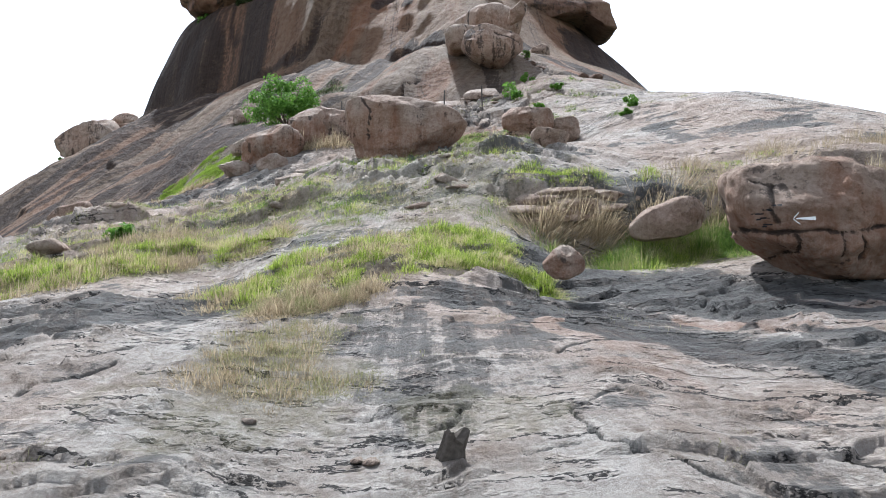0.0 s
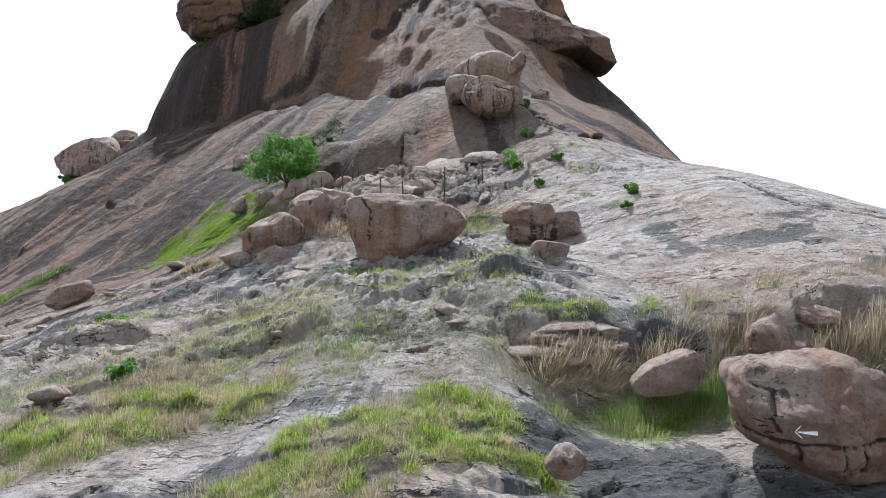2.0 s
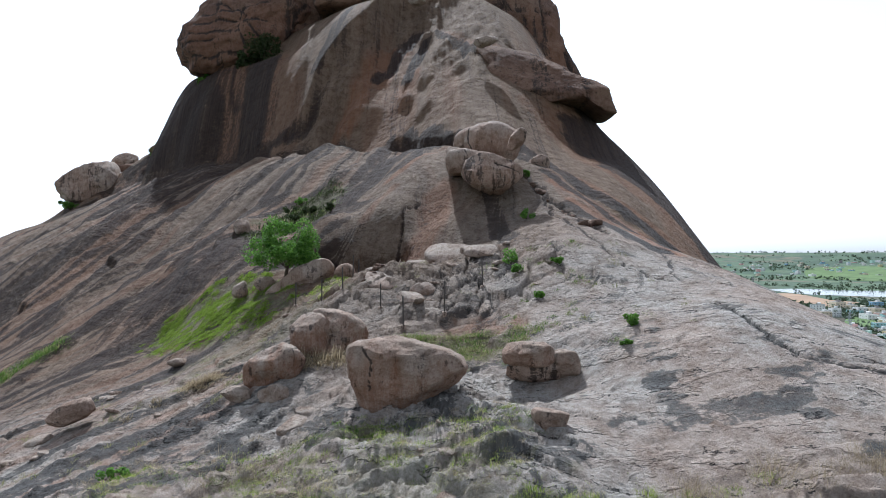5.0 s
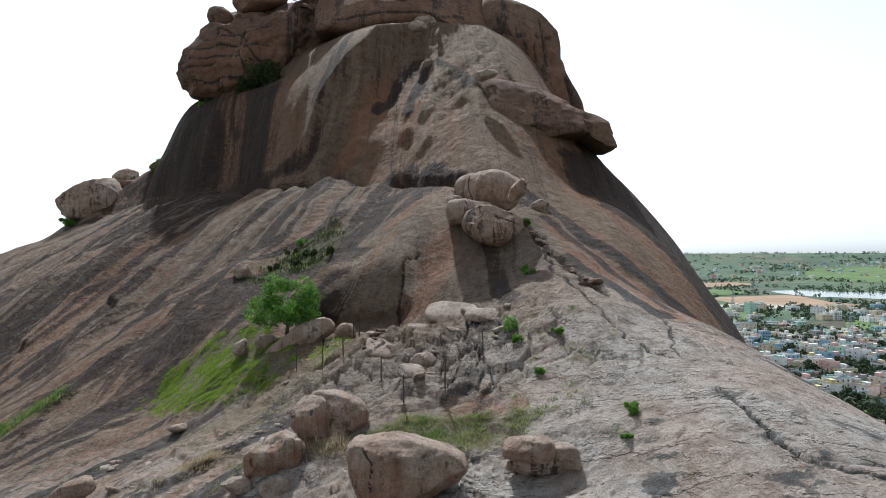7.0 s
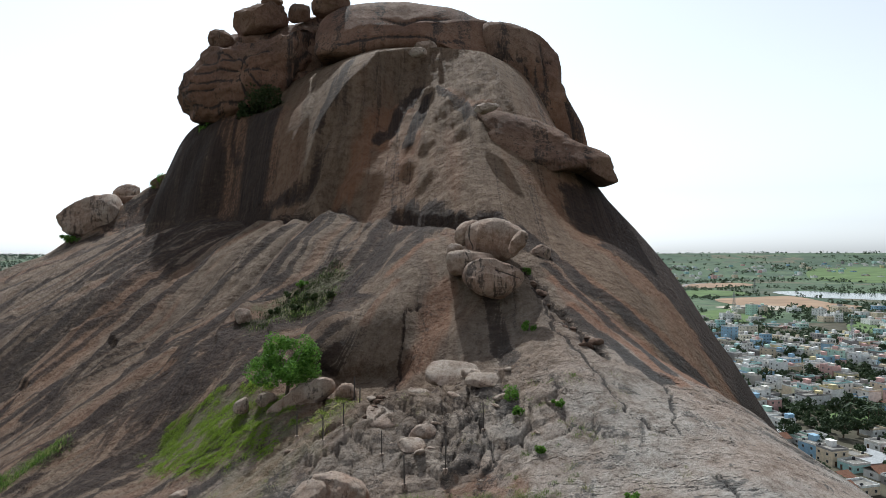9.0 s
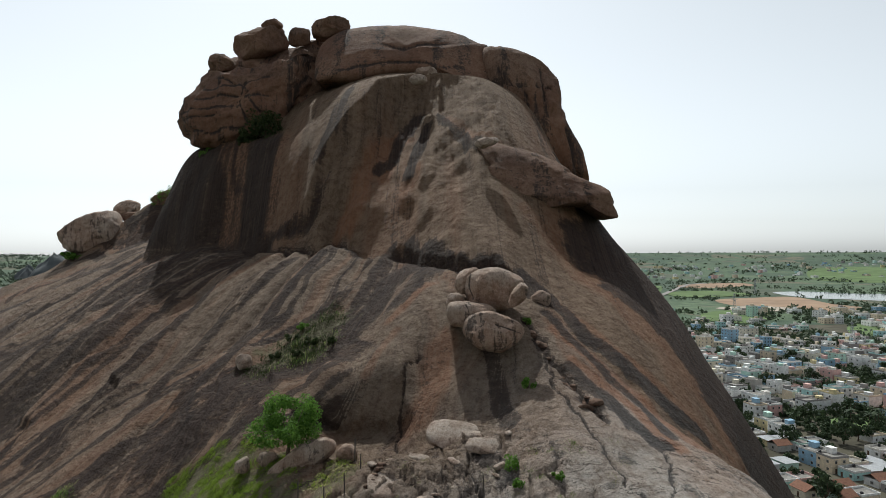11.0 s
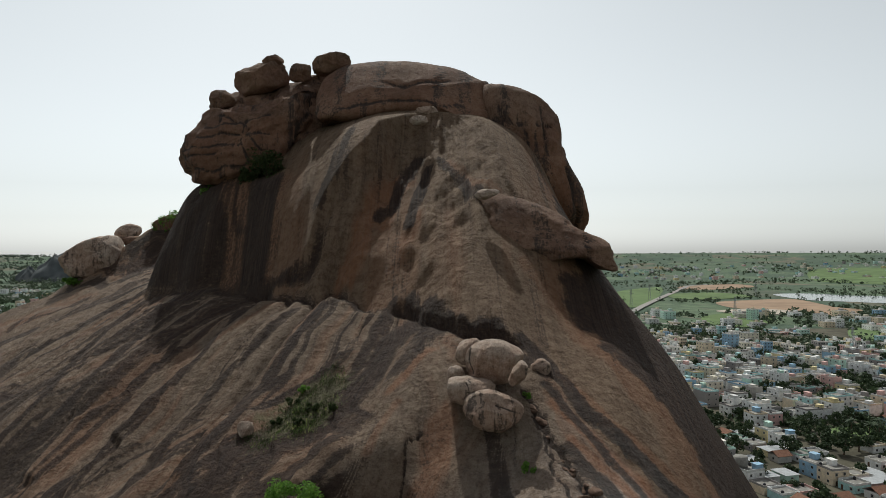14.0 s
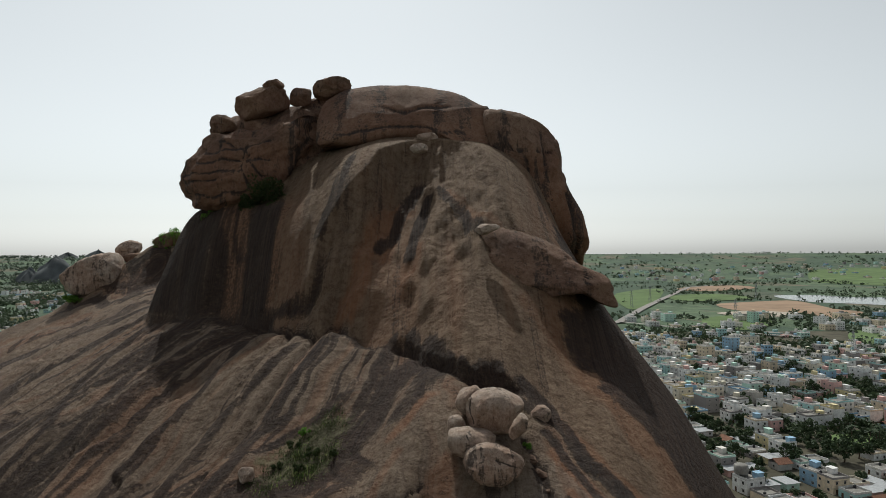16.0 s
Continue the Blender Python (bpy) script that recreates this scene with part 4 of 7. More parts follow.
# ---- crags and boulders ----
rock("rock_outcrop", "overhanging brown granite crag shaped by weathered ledges", 103,
     [(-39.98, 44.53), (-38.56, 46.73), (-35.98, 48.39), (-29.70, 48.44), (-23.50, 50.61), (-19.96, 51.92), (-19.80, 49.26), (-21.32, 45.30), (-23.55, 40.89), (-26.22, 37.64), (-30.64, 35.90), (-34.71, 35.83), (-38.95, 36.83), (-40.6, 38.35), (-40.8, 40.11), (-40.4, 42.76)],
     4.5, 14, "rock outcrop", material=crag_rock, kind="structure", boxy=3.0, lean=0.15, facets=9, rough=0.08, rings=30, across=170, grooves=(((-39.86, 41.79), (-35.73, 42.20), (-30.58, 41.74)), ((-39.87, 40.42), (-37.46, 40.58), (-34.45, 40.73)), ((-34.43, 47.00), (-29.71, 44.82), (-27.15, 41.38)), ((-20.68, 49.06), (-22.85, 43.07), (-24.59, 37.93)), ((-36.58, 45.29), (-31.43, 45.26), (-26.27, 46.95)), ((-38.74, 43.33), (-34.87, 44.00), (-30.58, 43.28), (-26.28, 43.94)), ((-37.90, 38.69), (-34.03, 38.41), (-29.74, 39.25)), ((-29.71, 46.11), (-30.58, 42.94), (-29.30, 39.67)),), streaked=0.6, ruddy=0.45, deep=0.011)
rock("rock_outcrop", "broad rounded granite cap on the summit", 103,
     [(-19.78, 52.9), (-16.41, 55.9), (-12.87, 56.7), (-7.57, 57.1), (-2.28, 56.6), (2.13, 55.2), (6.09, 52.9), (7.06, 51.9), (6.66, 43.54), (4.72, 44.61), (1.20, 45.87), (-3.65, 46.78), (-8.50, 46.81), (-12.04, 45.95), (-16.46, 45.97), (-19.55, 46.61)],
     3.5, 26, "rock outcrop", material=crag_rock, kind="structure", boxy=2.6, lean=0.75, facets=0, rough=0.02, rings=22, across=140, grooves=(((-8.14, 51.31), (-3.90, 51.71), (1.20, 52.10)), ((-1.37, 48.72), (-0.50, 52.96)), ((-16.14, 47.71), (-11.56, 47.68), (-7.31, 48.33), (-2.22, 48.22), (3.04, 47.42)),), streaked=0.5, ruddy=0.4, deep=0.012)
rock("rock_outcrop", "tall rounded granite block on the summit with streaked face", 102,
     [(6.47, 51.51), (9.96, 51.23), (14.32, 50.15), (16.49, 48.65), (17.35, 47.07), (17.77, 43.14), (18.62, 39.64), (21.20, 34.38), (22.04, 29.14), (21.60, 27.40), (16.82, 30.92), (11.60, 33.56), (8.14, 38.83), (5.99, 44.08), (5.75, 48.45)],
     5, 20, "rock outcrop", material=crag_rock, kind="structure", boxy=3.2, lean=0.1, facets=4, rough=0.03, rings=22, across=140, grooves=(((6.19, 45.09), (11.22, 45.48), (16.25, 45.03)), ((14.60, 48.40), (14.98, 42.52)), ((17.89, 38.31), (18.70, 33.27), (20.35, 29.06)), ((8.30, 47.60), (8.69, 42.56), (9.92, 37.51)), ((12.05, 43.38), (12.85, 37.50), (14.92, 32.45)),), streaked=0.6, ruddy=0.6)
rock("rock_outcrop", "broken granite crest under the summit boulders", 108,
     [(-38.75, 48.87), (-37.16, 51.27), (-34.38, 52.55), (-29.27, 53.45), (-25.56, 54.54), (-20.92, 55.99), (-18.13, 56.81), (-16.13, 50.77), (-18.19, 45.23), (-24.69, 41.56), (-32.11, 41.60), (-37.19, 44.41)],
     5, 14, "rock outcrop", material=crag_rock, kind="structure", boxy=2.6, lean=0.6, facets=8, rough=0.08, rings=22, across=120, streaked=0.4)
rock("rock_ledge", "thick jutting granite slab peeling off the dome", 74,
     [(3.70, 32.77), (5.92, 33.07), (8.46, 32.11), (12.25, 30.50), (15.41, 28.26), (17.30, 27.30), (18.75, 25.71), (18.74, 24.31), (17.60, 23.94), (15.39, 25.09), (12.85, 24.91), (9.05, 24.93), (6.52, 27.04), (4.63, 29.27)],
     2.6, 9, "rock ledge", material=crag_rock, kind="structure", boxy=4.5, lean=0.8, facets=8, trim=0.86, rough=0.05, rings=26, across=150, grooves=(((15.30, 27.92), (15.28, 25.14)), ((3.91, 31.69), (5.13, 29.83)),), streaked=0.4, ruddy=0.2)
arrow_boulder = rock("boulder", "large cracked boulder with a white painted arrow", 12.2,
     [(5.34, 1.35), (5.65, 1.59), (6.27, 1.66), (7.21, 1.73), (7.73, 1.50), (8.12, 1.09), (8.45, 0.57), (8.39, 0.05), (8.03, -0.37), (7.40, -0.54), (6.68, -0.49), (6.16, -0.21), (5.64, 0.15), (5.39, 0.67)],
     1.25, 1.5, "boulder", boxy=2.3, lean=0.12, trim=0.84, rings=34, across=160, grooves=(((4.85, 0.69), (5.33, 0.45), (5.91, 0.30), (6.58, 0.33), (7.53, 0.40), (7.93, 0.45)), ((5.70, 1.22), (5.64, 0.98), (5.57, 0.74), (5.72, 0.50)), ((5.91, 0.26), (6.10, -0.08), (6.15, -0.27)), ((6.58, 0.30), (6.63, -0.08)), ((7.02, 0.30), (7.04, -0.08)), ((5.34, 1.31), (5.70, 1.22)),), ruddy=0.8, facets=5)
rock("boulder", "big flat-faced tan boulder balanced on the slope", 24.6,
     [(-3.62, 5.62), (-2.82, 5.79), (-1.77, 5.79), (-0.31, 5.51), (0.53, 5.20), (0.80, 4.67), (0.32, 4.04), (-0.52, 3.52), (-1.78, 3.25), (-2.51, 2.94), (-2.93, 3.04), (-3.41, 4.05), (-3.62, 4.89)],
     0.9, 1.6, "boulder", boxy=3.4, trim=0.8, rings=34, across=160, rough=0.04, grooves=(((-2.92, 5.58), (-2.62, 5.07), (-2.72, 4.07)),), ruddy=0.8, facets=5, deep=0.006)
rock("boulder", "smooth tan boulder split beside its twin", 29.2,
     [(-6.74, 5.50), (-6.49, 6.12), (-5.87, 6.37), (-5.24, 6.17), (-5.12, 5.12), (-5.37, 4.38), (-6.37, 4.38)],
     0.8, 0.9, "boulder", trim=0.78, rings=20, across=96, ruddy=0.8)
rock("boulder", "smooth rounded tan boulder above grass tufts", 29.8,
     [(-6.04, 6.22), (-5.35, 6.52), (-4.21, 6.21), (-3.50, 5.57), (-3.58, 4.69), (-4.47, 4.23), (-5.36, 4.31)],
     1, 1.2, "boulder", trim=0.78, rings=20, across=96, ruddy=0.8)
rock("boulder", "dark reddish boulder leaning over a small stone", 27.4,
     [(-8.39, 4.01), (-7.93, 4.71), (-7.11, 5.17), (-6.41, 5.24), (-5.87, 4.82), (-5.83, 4.35), (-6.29, 3.77), (-7.11, 3.42), (-8.04, 3.42)],
     0.9, 1, "boulder", trim=0.78, rings=20, across=96, ruddy=0.95, streaked=0.4)
rock("boulder", "small rounded stone under a leaning boulder", 26.0,
     [(-7.28, 3.59), (-6.75, 3.88), (-6.13, 3.70), (-6.13, 3.32), (-6.75, 3.17), (-7.23, 3.26)],
     0.4, 0.4, "boulder")
rock("boulder", "low grey stone beside a leaning boulder", 26.6,
     [(-8.99, 3.43), (-8.49, 3.68), (-7.81, 3.57), (-7.85, 3.07), (-8.71, 2.96)],
     0.4, 0.4, "boulder")
rock("boulder", "squarish pale boulder resting on a dark base stone", 25.5,
     [(2.24, 5.22), (2.61, 5.50), (3.59, 5.54), (4.14, 5.43), (4.24, 4.89), (3.81, 4.67), (2.40, 4.68)],
     0.8, 0.9, "boulder", boxy=4, ruddy=0.6)
rock("boulder", "dark undercut base stone of a boulder group", 25.8,
     [(2.53, 4.77), (4.18, 4.90), (5.13, 4.54), (5.17, 4.02), (3.85, 3.95), (2.60, 4.00)],
     0.6, 0.8, "boulder", boxy=4, streaked=0.9)
rock("boulder", "upright block beside a squarish boulder", 25.6,
     [(4.26, 5.11), (4.70, 5.22), (5.18, 5.07), (5.17, 4.35), (4.48, 4.19), (4.30, 4.57)],
     0.6, 0.7, "boulder", boxy=4)
rock("boulder", "small blocky brown boulder on bare slab", 21.3,
     [(2.85, 3.83), (3.17, 4.01), (3.99, 3.83), (4.04, 3.56), (3.44, 3.12), (2.99, 3.14)],
     0.45, 0.45, "boulder", boxy=3.4)
rock("boulder", "pale flat boulder lying on the lower slope", 30.7,
     [(-18.41, 1.43), (-17.11, 2.26), (-16.32, 2.34), (-16.12, 1.87), (-16.85, 1.35), (-17.89, 1.04)],
     0.8, 0.8, "boulder", trim=0.78, rings=20, across=96)
rock("boulder", "pale wedge-shaped boulder among green grass", 15.4,
     [(4.37, 0.61), (4.77, 1.00), (5.55, 1.30), (5.95, 1.19), (6.10, 0.74), (5.42, 0.38), (4.63, 0.28)],
     0.5, 0.6, "boulder", trim=0.74, facets=9, boxy=3.4, rings=24, across=110, ruddy=0.1, rough=0.045)
rock("boulder", "grey boulder half hidden in dry grass", 16.4,
     [(7.52, 1.53), (7.80, 1.95), (8.36, 2.06), (8.57, 1.67), (8.50, 1.04), (7.87, 0.91), (7.52, 1.05)],
     0.5, 0.5, "boulder")
rock("boulder", "small pointed grey stone in grass", 16.3,
     [(8.12, 1.00), (8.65, 1.44), (9.00, 1.13), (8.93, 0.88)],
     0.3, 0.3, "boulder")
rock("boulder", "weathered grey boulder in dry grass", 17.2,
     [(9.06, 2.09), (9.58, 2.26), (10.24, 2.09), (10.26, 1.68), (9.43, 1.65)],
     0.5, 0.5, "boulder")
rock("boulder", "small tan boulder lying on bare rock", 12.0,
     [(1.82, -0.26), (2.03, 0.05), (2.33, 0.10), (2.57, -0.16), (2.48, -0.39), (2.02, -0.48)],
     0.3, 0.35, "boulder", ruddy=0.7)
rock("boulder", "large round boulder on top of a stack", 51.5,
     [(1.70, 17.4), (1.85, 18.3), (2.5, 18.85), (3.9, 19.05), (5.1, 18.75), (6.1, 18.2), (6.05, 17.4), (5.5, 16.2), (3.9, 15.8), (2.2, 15.9)],
     1.9, 2.2, "boulder", rings=26, across=120, boxy=3.4, facets=7, trim=0.82, rough=0.045, grooves=(((2.1, 18.8), (1.9, 17.9), (2.2, 16.6)),), ruddy=0.5, deep=0.008)
rock("boulder", "boulder at the back of a stack", 52.8,
     [(0.85, 17.6), (1.1, 18.5), (1.9, 19.0), (2.8, 18.9), (2.7, 17.2), (1.3, 17.0)],
     1.2, 1.4, "boulder", facets=6, trim=0.8)
rock("boulder", "rough cracked boulder at the foot of a stack", 47.0,
     [(1.40, 14.9), (1.75, 15.7), (2.9, 16.1), (4.3, 15.8), (5.2, 15.3), (5.75, 14.7), (5.3, 14.1), (4.0, 13.2), (2.5, 13.5), (1.6, 14.2)],
     1.5, 1.7, "boulder", rings=30, across=140, rough=0.035, boxy=3.0, facets=8, trim=0.82, grooves=(((3.6, 15.3), (4.5, 15.0), (5.5, 14.6)),), ruddy=0.5, streaked=0.5, deep=0.012)
rock("boulder", "flat slab wedged in a boulder stack", 49.0,
     [(0.25, 16.2), (0.9, 16.6), (2.0, 16.6), (3.6, 16.3), (3.7, 15.5), (2.2, 14.9), (0.5, 14.9)],
     1.3, 1.6, "boulder", boxy=4, facets=8, trim=0.8, grooves=(((1.6, 16.6), (1.9, 15.2)),))
rock("boulder", "small block wedged in a boulder stack", 51.0,
     [(0.3, 17.0), (1.2, 17.1), (1.6, 16.5), (1.4, 15.9), (0.3, 15.9)],
     0.7, 0.8, "boulder", boxy=4, facets=6, trim=0.82)
rock("boulder", "broken slab beside a boulder stack", 54.5,
     [(6.9, 15.9), (7.3, 16.7), (8.0, 17.1), (8.7, 16.7), (8.6, 15.9), (7.6, 15.2)],
     0.8, 1.0, "boulder", boxy=4, facets=10, trim=0.76, grooves=(((7.3, 16.4), (8.5, 16.2)), ((8.1, 17.0), (8.1, 15.6)),), ruddy=0.1)
rock("boulder", "large dark boulder on the summit edge", 106,
     [(-33.74, 52.27), (-32.82, 54.99), (-29.62, 56.61), (-25.98, 56.77), (-24.81, 54.94), (-25.54, 53.12), (-28.74, 51.78), (-32.38, 50.98)],
     3.5, 3.5, "boulder", material=crag_rock)
rock("boulder", "flat stone on top of a summit boulder", 106,
     [(-29.17, 57.24), (-26.89, 57.77), (-25.71, 56.95), (-26.44, 56.22), (-28.72, 56.24)],
     1.2, 1.2, "boulder", material=crag_rock)
rock("boulder", "rounded boulder on the summit", 106,
     [(-24.90, 53.85), (-24.17, 56.03), (-21.89, 56.56), (-21.44, 54.92), (-21.90, 53.56)],
     1.5, 1.5, "boulder", material=crag_rock)
rock("boulder", "cluster boulder on the summit cap", 107,
     [(-21.19, 55.18), (-20.53, 57.47), (-17.04, 58.27), (-14.75, 57.71), (-14.85, 56.05), (-17.97, 55.16), (-19.81, 54.62)],
     2.5, 2.5, "boulder", material=crag_rock)
rock("boulder", "jutting pointed boulder on the crag edge", 105,
     [(-37.58, 50.43), (-36.13, 51.87), (-33.87, 51.58), (-33.43, 49.78), (-35.24, 48.98), (-36.59, 48.62)],
     1.8, 2, "boulder", material=crag_rock)
rock("boulder", "huge rounded boulder on the far shoulder", 149,
     [(-86.81, 24.36), (-82.71, 28.17), (-77.58, 29.80), (-74.39, 29.40), (-72.87, 24.28), (-76.33, 21.50), (-84.01, 20.90)],
     5, 6, "boulder", streaked=0.5)
rock("boulder", "rounded boulder on the far shoulder", 156,
     [(-77.87, 31.51), (-74.51, 33.23), (-71.84, 32.15), (-73.19, 29.75), (-77.21, 29.24)],
     2, 2, "boulder", streaked=0.5)
rock("boulder", "dark boulder on the far shoulder", 154,
     [(-75.56, 29.21), (-70.27, 30.10), (-68.29, 28.11), (-72.27, 26.15)],
     2, 2, "boulder", material=crag_rock)
rock("boulder", "rounded rock beside bushes on the far shoulder", 150,
     [(-66.51, 32.58), (-62.64, 34.74), (-59.42, 34.21), (-61.37, 30.63), (-65.23, 30.00)],
     2, 2, "boulder", material=crag_rock)
rock("boulder", "lone round boulder on the steep flank", 55.3,
     [(-17.62, 11.01), (-17.24, 11.81), (-16.53, 11.95), (-16.16, 11.00), (-16.77, 10.30)],
     0.7, 0.8, "boulder")
rock("boulder", "pale sunlit boulder on bare rock", 34.6,
     [(-1.79, 7.07), (-1.34, 7.46), (-0.60, 7.45), (-0.43, 7.01), (-0.75, 6.57), (-1.64, 6.51)],
     0.5, 0.5, "boulder")
rock("boulder", "grey stone standing in short turf", 42.3,
     [(-13.59, 6.21), (-13.37, 6.96), (-12.76, 7.25), (-12.54, 6.56), (-12.83, 6.17)],
     0.4, 0.5, "boulder")
rock("boulder", "small grey stone on turf by a tree", 42.4,
     [(-12.14, 6.72), (-11.85, 7.45), (-11.05, 7.55), (-10.80, 7.08), (-11.23, 6.61)],
     0.4, 0.5, "boulder")
rock("boulder", "brown block beside a rock hollow", 41.0,
     [(-6.70, 7.56), (-6.56, 8.23), (-5.79, 8.36), (-5.51, 7.91), (-5.72, 7.38)],
     0.5, 0.6, "boulder", boxy=4)
rock("boulder", "pale flat stone lying high on the dome", 96.8,
     [(-4.58, 46.27), (-3.50, 47.18), (-1.34, 47.41), (-1.01, 46.41), (-2.59, 45.84), (-4.00, 45.85)],
     1.0, 1.2, "boulder", boxy=4, ruddy=0.1)
rock("boulder", "pale rounded stone perched high on the dome", 92.5,
     [(-4.86, 44.47), (-3.82, 45.18), (-2.32, 44.85), (-2.48, 44.06), (-4.07, 43.75)],
     1.0, 1.0, "boulder", ruddy=0.1)
rock("boulder", "small pale stone on a jutting ledge", 73.0,
     [(3.46, 32.25), (3.97, 32.88), (5.60, 32.99), (6.22, 32.61), (5.22, 32.12), (4.27, 31.75)],
     0.8, 1, "boulder", boxy=4, ruddy=0.1)
rock("boulder", "upright broken slab beside a boulder stack", 47.5,
     [(4.66, 16.64), (4.91, 17.46), (5.61, 18.10), (6.02, 17.78), (5.72, 16.84), (5.07, 16.31)],
     0.7, 0.8, "boulder", boxy=4)
rock("boulder", "long grey slab lying under a tree", 41.4,
     [(-11.32, 6.53), (-10.08, 7.41), (-7.96, 8.64), (-7.08, 8.56), (-6.97, 7.75), (-8.67, 6.70), (-10.44, 6.11)],
     0.8, 1, "boulder", boxy=3.4)


# ---- the plain ----
def plain_fields_material():
    n = Nodes("farmland")
    p = n.coords()
    cells = n.add("ShaderNodeTexVoronoi", Vector=n.scaled(p, (1.0, 0.55, 1.0)), Scale=0.0075, Randomness=0.85)
    tone = n.add("ShaderNodeSeparateColor", Color=cells.outputs["Color"]).outputs[0]
    col = n.ramp(tone, (0.0, (0.06, 0.09, 0.062)), (0.3, (0.085, 0.125, 0.08)), (0.55, (0.12, 0.165, 0.095)), (0.75, (0.075, 0.105, 0.075)), (0.9, (0.16, 0.14, 0.10)))
    rough = n.noise(p, 0.03, 8, 0.7)
    col = n.mix(n.ramp(rough, (0.42, 0.0), (0.62, 0.85)), col, (0.05, 0.075, 0.05))
    dust = n.noise(p, 0.012, 6, 0.65)
    col = n.mix(n.ramp(dust, (0.58, 0.0), (0.72, 0.5)), col, (0.20, 0.175, 0.13))
    return n.finish(col, 0.95, rough, 0.6, 3.0)


def rise_far(r):
    return np.clip((r - 2300) / 2400, 0, 1) ** 2 * 84


v = np.concatenate([[0.0], np.geomspace(30, 4750, 90)])
a = np.linspace(0, 2 * math.pi, 144, endpoint=False)
rr, aa = np.meshgrid(v, a, indexing="ij")
pv = np.stack([(rr * np.sin(aa)).ravel(), (rr * np.cos(aa)).ravel(), (PLAIN + rise_far(rr)).ravel()], -1)
tagged(new("ground", mesh_from("ground", pv, grid_faces(len(v), len(a), True), plain_fields_material())), "flat green farmland reaching the horizon", "ground", kind="structure")

water = Nodes("pond_water")
water_mat = water.finish((0.10, 0.12, 0.12), 0.12, water.noise(water.coords(), 0.3, 3), 0.1, 0.3)
water.bsdf.inputs["Specular IOR Level"].default_value = 0.5
FIELD_LOOK = {
    "water": (water_mat, "still pale pond on the plain", "pond"),
    "bare": (plain_material("bare_soil", (0.36, 0.25, 0.17), 0.95, 0.35, 0.02), "bare tan ploughed field", "field"),
    "pale": (plain_material("pale_soil", (0.46, 0.40, 0.33), 0.95, 0.3, 0.03), "strip of pale dry soil", "field"),
    "bright": (plain_material("rice_green", (0.13, 0.19, 0.075), 0.95, 0.35, 0.02), "bright green crop field", "field"),
    "road": (plain_material("road_dust", (0.30, 0.28, 0.26), 0.95, 0.2, 0.05), "dusty paved road", "road"),
}
FIELDS = (
    ("pond", "water", ((766, 1554), (867, 1574), (914, 1498), (1005, 1463), (881, 1282), (807, 1323), (749, 1382))),
    ("field", "bare", ((539, 1323), (643, 1382), (734, 1397), (706, 1207), (716, 1141), (618, 1028), (599, 1141), (521, 1184))),
    ("field", "pale", ((465, 1141), (546, 1173), (594, 1130), (554, 1072), (480, 1091))),
    ("field", "bright", ((1656, 2960), (1942, 2826), (1378, 2005), (1244, 2038), (1245, 2261))),
    ("field", "bright", ((425, 1658), (603, 1856), (417, 1337), (337, 1231))),
    ("field", "bright", ((406, 1045), (480, 1091), (496, 1011), (416, 895), (371, 935))),
    ("field", "bare", ((660, 1884), (865, 2005), (864, 1856), (657, 1727))),
    ("field", "bright", ((531, 1574), (655, 1615), (689, 1480), (555, 1397), (495, 1429))),
    ("field", "bright", ((531, 869), (619, 901), (518, 754), (466, 754))),
    ("field", "bright", ((216, 379), (253, 397), (253, 379), (232, 357), (209, 357))),
)


def sheet(name, look_key, ring, lift):
    material, label, category = FIELD_LOOK[look_key]
    pts = smoothed(ring, 5)
    z = [PLAIN + float(rise_far(math.hypot(x, y))) + lift for x, y in pts]
    mid = np.mean(pts, axis=0)
    verts = [(x, y, q) for (x, y), q in zip(pts, z)] + [(mid[0], mid[1], float(np.mean(z)))]
    faces = [[k, (k + 1) % len(pts), len(pts)] for k in range(len(pts))]
    return tagged(new(name, mesh_from(name, verts, faces, material)), label, category, kind="structure")


for k, (name, key, ring) in enumerate(FIELDS):
    sheet(name, key, ring, 0.5 + 0.12 * k)


def road(line, width, lift):
    pts = np.array(line, float)
    t = np.gradient(pts, axis=0)
    t /= np.linalg.norm(t, axis=1, keepdims=True)
    side = np.stack([-t[:, 1], t[:, 0]], -1) * width / 2
    v = [(p[0], p[1], PLAIN + lift) for pair in zip(pts - side, pts + side) for p in pair]
    f = [[2 * k, 2 * k + 1, 2 * k + 3, 2 * k + 2] for k in range(len(pts) - 1)]
    tagged(new("road", mesh_from("road", v, f, FIELD_LOOK["road"][0])), "dusty paved road crossing the plain", "road", kind="structure")


road(((180, 900), (259, 995), (360, 1219), (453, 1413), (574, 1658), (700, 1913), (894, 2072)), 13, 2.2)
road(((259, 995), (330, 900), (420, 820)), 8, 2.4)


def far_hill(x, y, high, wide, seed, label):
    """A rocky hillock far off on the plain."""
    k, rows = 40, 12
    verts = []
    for i in range(rows):
        s = i / (rows - 1)
        for j in range(k):
            q = 2 * math.pi * j / k
            r = wide * (1 - s) ** 0.75 * (1 + 0.25 * float(fbm(np.array([math.cos(q) * 2]), np.array([math.sin(q) * 2]), seed + s * 3, 3)[0]))
            verts.append((x + r * math.cos(q), y + r * math.sin(q), PLAIN - 5 + high * s * (1 + 0.12 * float(vnoise(q * 2, s * 5, seed)))))
    tagged(new("far_hill", mesh_from("far_hill", verts, grid_faces(rows, k, True) + [list(range((rows - 1) * k, rows * k))], far_rock)), label, "hill", kind="structure")


